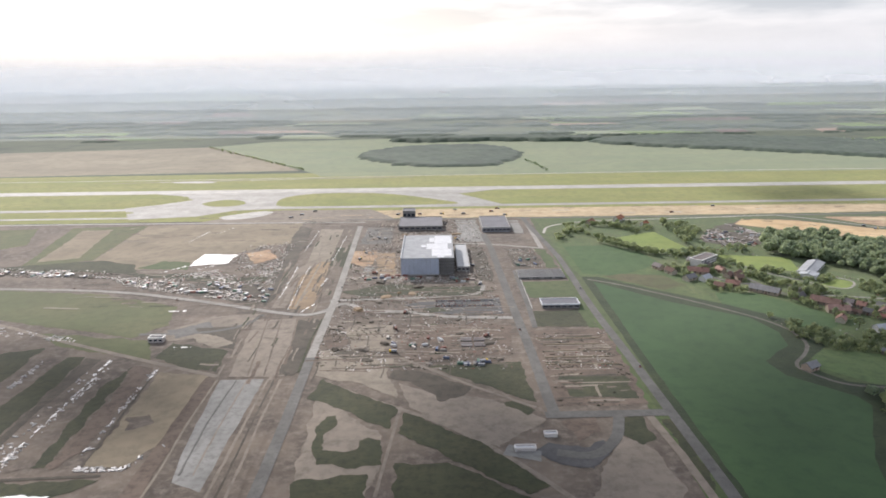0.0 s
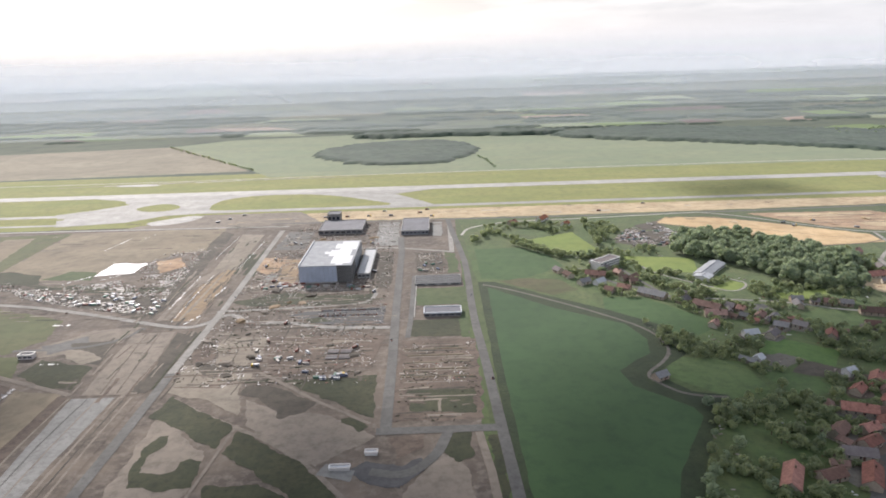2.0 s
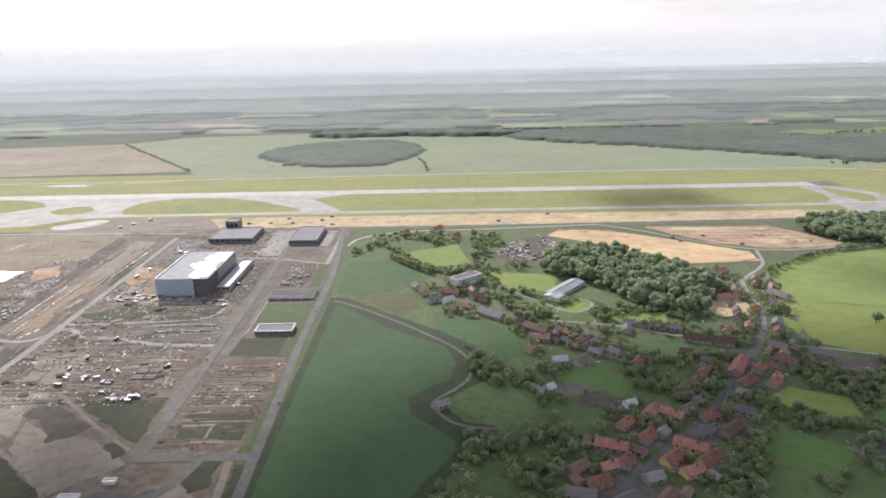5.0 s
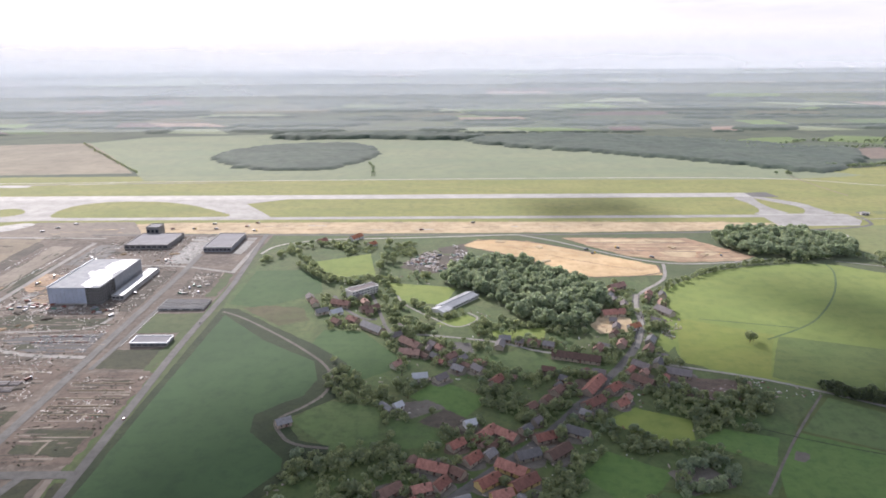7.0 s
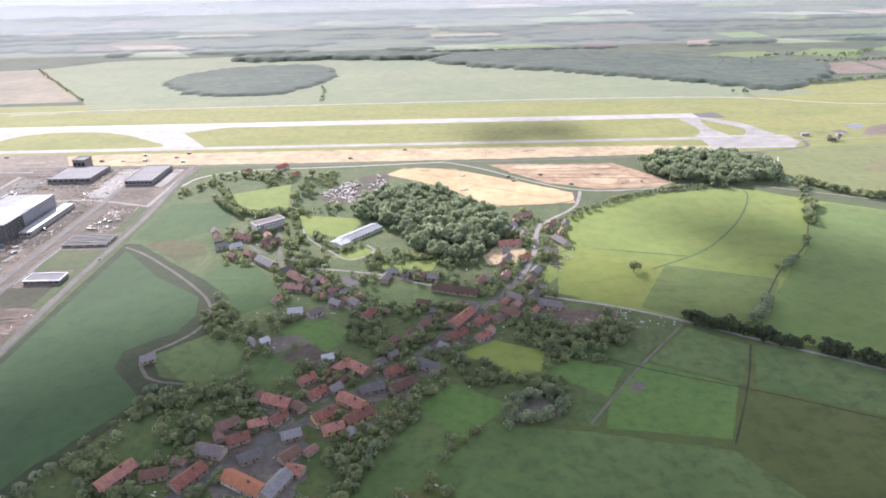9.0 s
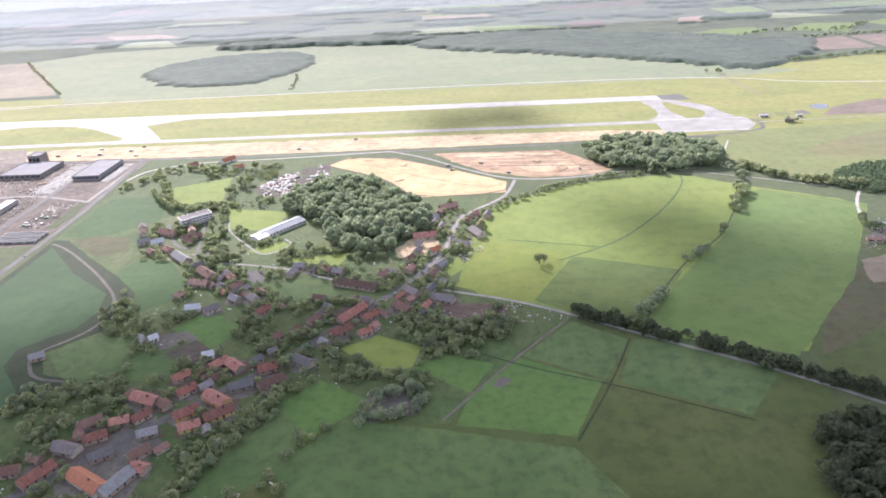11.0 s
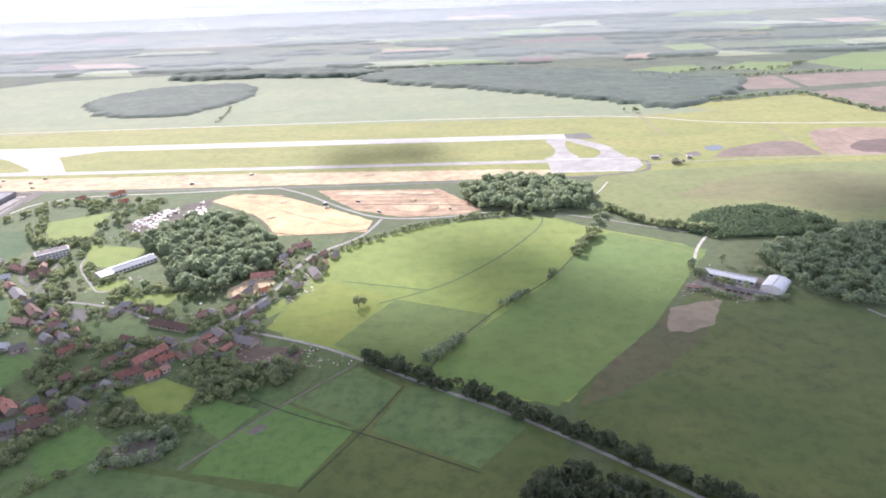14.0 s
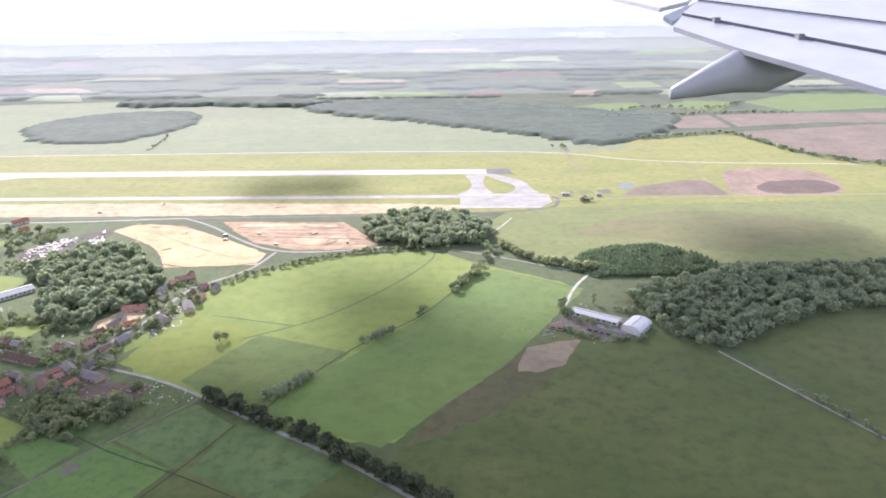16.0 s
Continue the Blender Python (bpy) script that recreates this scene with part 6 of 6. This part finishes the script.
SKINS = ((M_BEIGE, "dusty pale site container standing in the yard"), (M_BEIGE, "dusty beige office container standing in the yard"), (M_STEEL, "grey storage container standing in the yard"), (M_BLUE, "blue storage container standing in the yard"), (M_RUST, "rusty red storage container in the yard"), (M_WHITEP, "white site container standing in the yard"))
BOXES = [container(-149, 424, 15, M_GREENP, "dull green storage container standing in the yard")]
for m, label in SKINS:
    BOXES.append(container(-135 - 4 * len(BOXES), 425, 12, m, label))
rng = random.Random(31)


def spread(pts, count, turn, jitter):
    xs, ys = zip(*pts)
    left = count
    while left:
        x, y = rng.uniform(min(xs), max(xs)), rng.uniform(min(ys), max(ys))
        if inside(x, y, pts):
            copy_thing(rng.choice(BOXES), pose(x, y, 0.1, 0, 0, turn + rng.choice((0, 90)) + rng.uniform(-jitter, jitter)))
            left -= 1


spread([(-223, 457), (-168, 445), (-124, 445), (-104, 434), (-100, 402), (-138, 414), (-207, 442)], 46, -18, 8)
spread([(-420, 494), (-315, 470), (-223, 458), (-215, 461), (-326, 484)], 45, -10, 6)
spread([(-55, 455), (-20, 456), (38, 446), (38, 436), (-50, 444)], 34, 0, 6)
spread([(19, 303), (36, 305), (36, 310), (19, 308)], 12, 0, 2)
spread([(-24, 345), (15, 345), (15, 312), (-12, 320)], 14, 10, 30)
spread([(231, 536), (246, 566), (288, 570), (288, 532), (254, 520)], 40, 20, 40)
spread([(66, 500), (84, 500), (84, 474), (68, 474)], 8, 0, 30)


def vehicle(kind, x, y, turn):
    """A small car or lorry: body, cab and wheels."""
    e = empty_at(kind, x, y, 0.08, turn)
    if kind == "car":
        bm = boxed(-1.05, 1.05, -0.45, 0.45, 0.18, 0.5)
        part("body", bm, rng.choice((M_WHITEP, M_STEEL, M_BLUE, M_RUST)), e)
        bm = boxed(-0.6, 0.45, -0.4, 0.4, 0.5, 0.78)
        for v in bm.verts:
            if v.co.z > 0.6:
                v.co.x *= 0.75
        part("cabin", bm, M_GLASS, e)
        axles, r, half = (-0.65, 0.65), 0.18, 0.45
    else:
        part("chassis", boxed(-2.0, 2.0, -0.5, 0.5, 0.35, 0.55), M_TYRE, e)
        part("cargo_bed", boxed(-2.0, 0.9, -0.6, 0.6, 0.55, 1.5), rng.choice((M_STEEL, M_BEIGE, M_STEEL, M_RUST)), e)
        part("cab", boxed(1.05, 2.0, -0.58, 0.58, 0.5, 1.6), rng.choice((M_WHITEP, M_YELLOW, M_STEEL)), e)
        axles, r, half = (-1.5, -0.9, 1.45), 0.3, 0.55
    for ax in axles:
        for s in (-1, 1):
            bm = bmesh.new()
            bmesh.ops.create_cone(bm, cap_ends=True, segments=10, radius1=r, radius2=r, depth=0.16, matrix=pose(ax, s * half, r, 90, 0, 0))
            part("wheel", bm, M_TYRE, e)
    return tagged(e, "small parked car with dark windows" if kind == "car" else "lorry standing on the building site", "car" if kind == "car" else "lorry", "site vehicles")


CARS = [vehicle("car", 12 + 4 * k, 394, 90) for k in range(4)]
TRUCKS = [vehicle("lorry", -30 + 22 * k, 660, 4) for k in range(4)]
for k in range(46):
    copy_thing(rng.choice(CARS), pose(8 + (k % 23) * 1.6, 399.5 - (k // 23) * 9, 0.08, 0, 0, 90 + rng.uniform(-4, 4)))
for x, y in ((-56, 430), (55, 350), (108, 300), (104, 420), (360, 340), (384, 378), (401, 425), (300, 268), (330, 302), (-160, 410), (-240, 436)):
    copy_thing(rng.choice(CARS), pose(x, y, 0.08, 0, 0, 90 + rng.uniform(-20, 20)))
for k in range(9):
    copy_thing(rng.choice(TRUCKS), pose(rng.uniform(-140, 560), rng.uniform(648, 684), 0.08, 0, 0, rng.uniform(-20, 20)))
for k in range(16):
    copy_thing(rng.choice(TRUCKS), pose(rng.uniform(-60, 40), rng.uniform(300, 620), 0.08, 0, 0, rng.uniform(0, 180)))
for k in range(5):
    copy_thing(rng.choice(TRUCKS), pose(rng.uniform(390, 520), rng.uniform(555, 618), 0.08, 0, 0, rng.uniform(0, 180)))


def heap(x, y, r, h, mat, seed, label):
    bm = bmesh.new()
    bmesh.ops.create_icosphere(bm, subdivisions=3, radius=1.0)
    for v in bm.verts:
        k = 1 + 0.35 * noise.noise(v.co * 1.7 + Vector((seed, 0, 0)))
        v.co = Vector((v.co.x * r * k * 1.5, v.co.y * r * k, max(-0.05, v.co.z) * h * k))
    ob = mesh_ob("earth_mound", bm, mat)
    ob.matrix_basis = pose(x, y, 0.1, 0, 0, seed * 37)
    return tagged(ob, label, "heap", "spoil heaps")


for k in range(30):
    heap(rng.uniform(-55, 45), rng.uniform(305, 600), rng.uniform(1.2, 3.2), rng.uniform(0.5, 1.3), rng.choice((M_SITEDARK, M_SITEPALE, M_ORANGE, M_SITEDARK)), k, "heap of dug earth on the building site")
for k in range(9):
    heap(rng.uniform(285, 530), rng.uniform(545, 600) + (20 if k % 2 else 0), rng.uniform(2, 4), rng.uniform(0.6, 1.4), rng.choice((M_LOAM, M_SAND)), k + 50, "heap of reddish sand beside the pit")


def litter(name, areas, mats, low, high, label, seed, avoid=()):
    """Loose material lying about, too much of it to count: small blocks of every shape."""
    g = np.random.default_rng(seed)
    for m, share in mats:
        v = []
        for pts, count in areas:
            xs, ys = zip(*pts)
            left = int(count * share)
            guard = 0
            while left > 0 and guard < 60000:
                guard += 1
                x, y = g.uniform(min(xs), max(xs)), g.uniform(min(ys), max(ys))
                if not inside(x, y, pts) or any(inside(x, y, a[2]) for a in avoid) or noise.noise(Vector((x * 0.05, y * 0.05, seed))) + 0.6 * noise.noise(Vector((x * 0.17, y * 0.17, seed + 9))) < g.uniform(-0.25, 0.35):
                    continue
                left -= 1
                a, b, h = g.uniform(low, high) * g.choice((1, 1, 2.6)), g.uniform(low, high) * 0.6, g.uniform(low, high) * 0.5
                t = g.choice((0, 1.57)) + g.normal() * 0.25
                c, s = math.cos(t), math.sin(t)
                p = [(x + i * a * c - j * b * s, y + i * a * s + j * b * c) for i, j in ((-1, -1), (1, -1), (1, 1), (-1, 1))]
                top = [(q[0], q[1], 0.12 + h) for q in p]
                low_ = [(q[0], q[1], 0.02) for q in p]
                v += top
                for k in range(4):
                    v += [low_[k], low_[(k + 1) % 4], top[(k + 1) % 4], top[k]]
        tagged(new(name, quad_mesh(name, np.array(v), m)), label, "rubble", kind="stuff")


def pallet_stack(x, y, turn):
    e = empty_at("steel_stack", x, y, 0.1, turn)
    for k in range(5):
        part("steel_beam", boxed(-3.0, 3.0, -2.4 + k, -1.6 + k, 0, 0.5 + 0.1 * (k % 2)), M_ROOFGREY, e)
    return tagged(e, "stack of pale steel bundles on the site", "building material")


for x, y in ((24, 337), (31, 337), (24, 330), (31, 330)):
    pallet_stack(x, y, 0)
SITE = [(-55, 300), (48, 300), (48, 632), (-55, 632)]
YARDS = [(-223, 457), (-168, 470), (-110, 500), (-104, 436), (-100, 402), (-138, 412), (-207, 440)]
litter("building_material", [(SITE, 1500), (YARDS, 1700), ([(-150, 490), (-112, 500), (-110, 560), (-150, 545)], 200), ([(-420, 490), (-300, 466), (-220, 458), (-220, 475), (-330, 490)], 900), ([(66, 470), (88, 470), (86, 524), (66, 524)], 110), ([(62, 296), (100, 296), (102, 345), (62, 345)], 90), ([(-55, 442), (38, 436), (38, 447), (-20, 457), (-55, 456)], 240)],
       ((M_WHITEP, 0.22), (M_BEIGE, 0.9), (M_SITEDARK, 0.5), (M_RUST, 0.15)), 0.12, 0.5, "scattered boards, pipes and pallets on the site", 3)
litter("scrap", [([(228, 536), (246, 572), (277, 600), (296, 556), (268, 520), (240, 522)], 800)], ((M_WHITEP, 0.28), (M_BEIGE, 0.6), (M_SITEDARK, 0.5)), 0.2, 0.9, "jumble of pale scrap and dumped material", 4)
litter("garden_clutter", [(AREA, 420), ([(642, 400), (690, 440), (735, 410), (700, 380)], 120), ([(395, 322), (440, 340), (470, 322), (400, 310)], 110), ([(405, 380), (430, 420), (425, 450), (408, 430)], 130)], ((M_WHITEP, 0.2), (M_BEIGE, 0.6), (M_RUST, 0.2)), 0.2, 0.55, "odds and ends lying about gardens and yards", 14, greens)
litter("foil_line", [([(-195, 288), (-195, 322), (-193, 322), (-192, 288)], 24), ([(-159, 218), (-159, 318), (-156, 318), (-155, 218)], 45), ([(-165, 225), (-166, 318), (-162, 318), (-161, 225)], 16), ([(-131, 230), (-133, 305), (-131, 305), (-128, 230)], 26), ([(-128, 219), (-110, 218), (-99, 236), (-101, 238), (-111, 221), (-128, 222)], 40), ([(-260, 360), (-190, 340), (-190, 346), (-260, 372)], 60)], ((M_WHITEP, 1.3), (M_CONC, 0.8)), 0.2, 0.6, "broken pale line of foil and kerbs along the cuttings", 5)
litter("dark_rubble", [(SITE, 1100), (YARDS, 220), ([(62, 262), (100, 262), (102, 345), (62, 345)], 160), ([(-420, 490), (-300, 466), (-220, 458), (-220, 475), (-330, 490)], 300)], ((M_BANK, 0.5), (M_SITEDARK, 0.5)), 0.15, 0.6, "low clumps of weeds and dark clods on the site", 8)

# ---- halls, barns and the farm ----
def long_hall(x, y, turn, long, wide, eaves, rise, roof, wall, label, bays=8, name="barn", arched=False):
    e = empty_at(name, x, y, 0, turn)
    a, b = long / 2, wide / 2
    steps = 8 if arched else 2
    prof = [(-b * math.cos(math.pi * k / steps), eaves + rise * math.sin(math.pi * k / steps)) for k in range(steps + 1)]
    bm = bmesh.new()
    for s in (-1, 1):
        bm.faces.new([bm.verts.new((s * a, py, pz)) for py, pz in [(-b, -0.1)] + prof + [(b, -0.1)]][::s])
    for s in (-1, 1):
        bm.faces.new([bm.verts.new(c) for c in ((-a, s * b, -0.1), (a, s * b, -0.1), (a, s * b, eaves), (-a, s * b, eaves))])
    bmesh.ops.recalc_face_normals(bm, faces=bm.faces)
    part("wall", bm, wall, e)
    bm = bmesh.new()
    lay = [[[bm.verts.new((s * (a + 0.3), py * 1.06, pz + d)) for py, pz in prof] for s in (-1, 1)] for d in (0.05, 0.25)]
    for k in range(steps):
        bm.faces.new((lay[1][0][k], lay[1][1][k], lay[1][1][k + 1], lay[1][0][k + 1]))
        bm.faces.new((lay[0][0][k + 1], lay[0][1][k + 1], lay[0][1][k], lay[0][0][k]))
        for s in (0, 1):
            bm.faces.new((lay[0][s][k], lay[1][s][k], lay[1][s][k + 1], lay[0][s][k + 1]))
    bmesh.ops.recalc_face_normals(bm, faces=bm.faces)
    part("roof", bm, roof, e)
    for k in range(bays):
        c = -a + (k + 0.5) * long / bays
        for s in (-1, 1):
            part("window", boxed(c - long / bays * 0.3, c + long / bays * 0.3, s * b - 0.05, s * b + 0.05, eaves * 0.35, eaves * 0.8), M_GLASS, e)
    part("door", boxed(a - 0.05, a + 0.06, -wide * 0.14, wide * 0.14, 0, eaves * 0.9), M_STEEL, e)
    part("ridge", boxed(-a - 0.3, a + 0.3, -0.25, 0.25, eaves + rise + 0.15, eaves + rise + 0.4), M_STEEL, e)
    return tagged(e, label, "building")


long_hall(277, 454, 50, 35, 11.0, 2.2, 1.5, M_FELT, M_WALLWHITE, "long white hall with a pale metal roof", 12)
long_hall(266, 437, 50, 9, 11, 2.6, 1.0, M_ROOFLIGHT, M_WALLWHITE, "low white entrance wing of the hall", 3)
flat_hall("apartment_block", 195, 218, 468, 477, 5.6, M_WALLWHITE, M_ROOFGREY, "white three-storey block with a flat grey roof", 9, M_WALLWHITE, 40, 3)
long_hall(697, 417, -32, 32, 7.5, 2.6, 1.4, M_ROOFWHITE, M_WALLWHITE, "long white farm shed with a patched pale roof", 9)
long_hall(720, 402, 52, 17, 13, 2.6, 3.0, M_ROOFWHITE, M_WALLWHITE, "round-roofed white farm hall", 4, "hall", True)
long_hall(700, 396, -30, 24, 5, 2.0, 0.9, M_ROOFGREY, M_WALL, "low grey cattle shed on the farm", 6)
long_hall(670, 404, -20, 9, 4, 1.8, 0.8, M_ROOFPINK, M_WALL, "small faded shed by the farm", 2)
flat_hall("hut", 716, 724, 703, 707, 2.2, M_WHITEP, M_ROOFWHITE, "small white hut beside the airfield", 2)
flat_hall("hut", 732, 741, 682, 687, 2.8, M_WALL, M_ROOFGREY, "small house beside the airfield", 3)
flat_hall("hut", 752, 757, 700, 703, 2.0, M_WHITEP, M_ROOFWHITE, "small white hut beside the airfield", 1)



# ---- the aircraft's own wing ----
M_WING = paint("light_grey_wing_paint", (0.44, 0.46, 0.49), 0.35, 0.1, vary=0.06, scale=0.8, spec=0.5)
M_FAIRING = paint("mid_grey_fairing_paint", (0.36, 0.37, 0.38), 0.4, 0.1, vary=0.08, scale=1.0, spec=0.5)
M_SEAL = paint("dark_flap_seal", (0.16, 0.16, 0.17), 0.7, vary=0.2, scale=3.0)


def wing():
    """The wing, placed and shaped to fit the camera's view at the end of the flight: panels, two rows of flap, and a
    flap track fairing under them.
    """
    e = empty_at("airliner_wing", 608.004, 20.278, 201.984)
    panels = (
        ("rear_flap", [(0.96, 3.18, -0.156), (1.101, 2.8, -0.22), (1.277, 2.42, -0.28), (1.393, 2.15, -0.322), (1.59, 2.5, -0.245), (1.03, 3.3, -0.113)]),
        ("front_flap", [(0.939, 3.28, -0.113), (0.977, 3.26, -0.138), (1.041, 3.32, -0.106), (1.601, 2.52, -0.241), (1.815, 2.9, -0.157), (1.159, 3.5, -0.055)]),
        ("wing_panel", [(1.159, 3.5, -0.052), (1.814, 2.9, -0.152), (2.55, 4.2, 0.112), (1.534, 4.6, 0.076)]),
        ("aileron", [(0.84, 4.3, -0.021), (0.981, 3.5, -0.084), (1.119, 3.52, -0.055), (1.606, 4.6, 0.074), (1.04, 5.6, 0.124)]),
    )
    for name, pts in panels:
        bm = bmesh.new()
        top = [bm.verts.new(p) for p in pts]
        low = [bm.verts.new((x, y, z - 0.02)) for x, y, z in pts]
        bm.faces.new(top), bm.faces.new(low[::-1])
        for k in range(len(pts)):
            n = (k + 1) % len(pts)
            bm.faces.new((top[n], top[k], low[k], low[n]))
        bmesh.ops.recalc_face_normals(bm, faces=bm.faces)
        part(name, bm, M_WING, e)
    for a, b, w in (((1.03, 3.3, -0.108), (1.597, 2.51, -0.238), 0.006), ((1.16, 3.5, -0.05), (1.815, 2.9, -0.15), 0.005)):
        bm = bmesh.new()
        bm.faces.new([bm.verts.new(p) for p in ((a[0], a[1], a[2] + w), (b[0], b[1], b[2] + w), (b[0], b[1], b[2] - w), (a[0], a[1], a[2] - w))])
        part("gap_seal", bm, M_SEAL, e, "dark slot between the flaps")
    for x, y, z in ((1.135, 3.16, -0.13), (1.36, 2.84, -0.185)):
        part("hinge", boxed(x - 0.012, x + 0.012, y - 0.03, y + 0.01, z - 0.02, z + 0.012), M_SEAL, e, "dark flap hinge")
    bm, rings = bmesh.new(), []
    for x, z, r in ((0.858, -0.401, 0.016), (0.866, -0.398, 0.026), (0.984, -0.356, 0.058), (1.113, -0.311, 0.088), (1.245, -0.335, 0.062), (1.33, -0.325, 0.035), (1.40, -0.315, 0.012)):
        rings.append([bm.verts.new((x, 2.8 + 0.7 * r * math.cos(k * math.tau / 20), z + r * math.sin(k * math.tau / 20))) for k in range(20)])
    for a, b in zip(rings, rings[1:]):
        for k in range(20):
            bm.faces.new((a[k], a[(k + 1) % 20], b[(k + 1) % 20], b[k])).smooth = True
    bm.faces.new(rings[0][::-1]), bm.faces.new(rings[-1])
    part("flap_track_fairing", bm, M_FAIRING, e, "grey canoe-shaped flap track fairing")
    return tagged(e, "light grey airliner wing with flaps partly lowered", "aircraft wing")


wing()
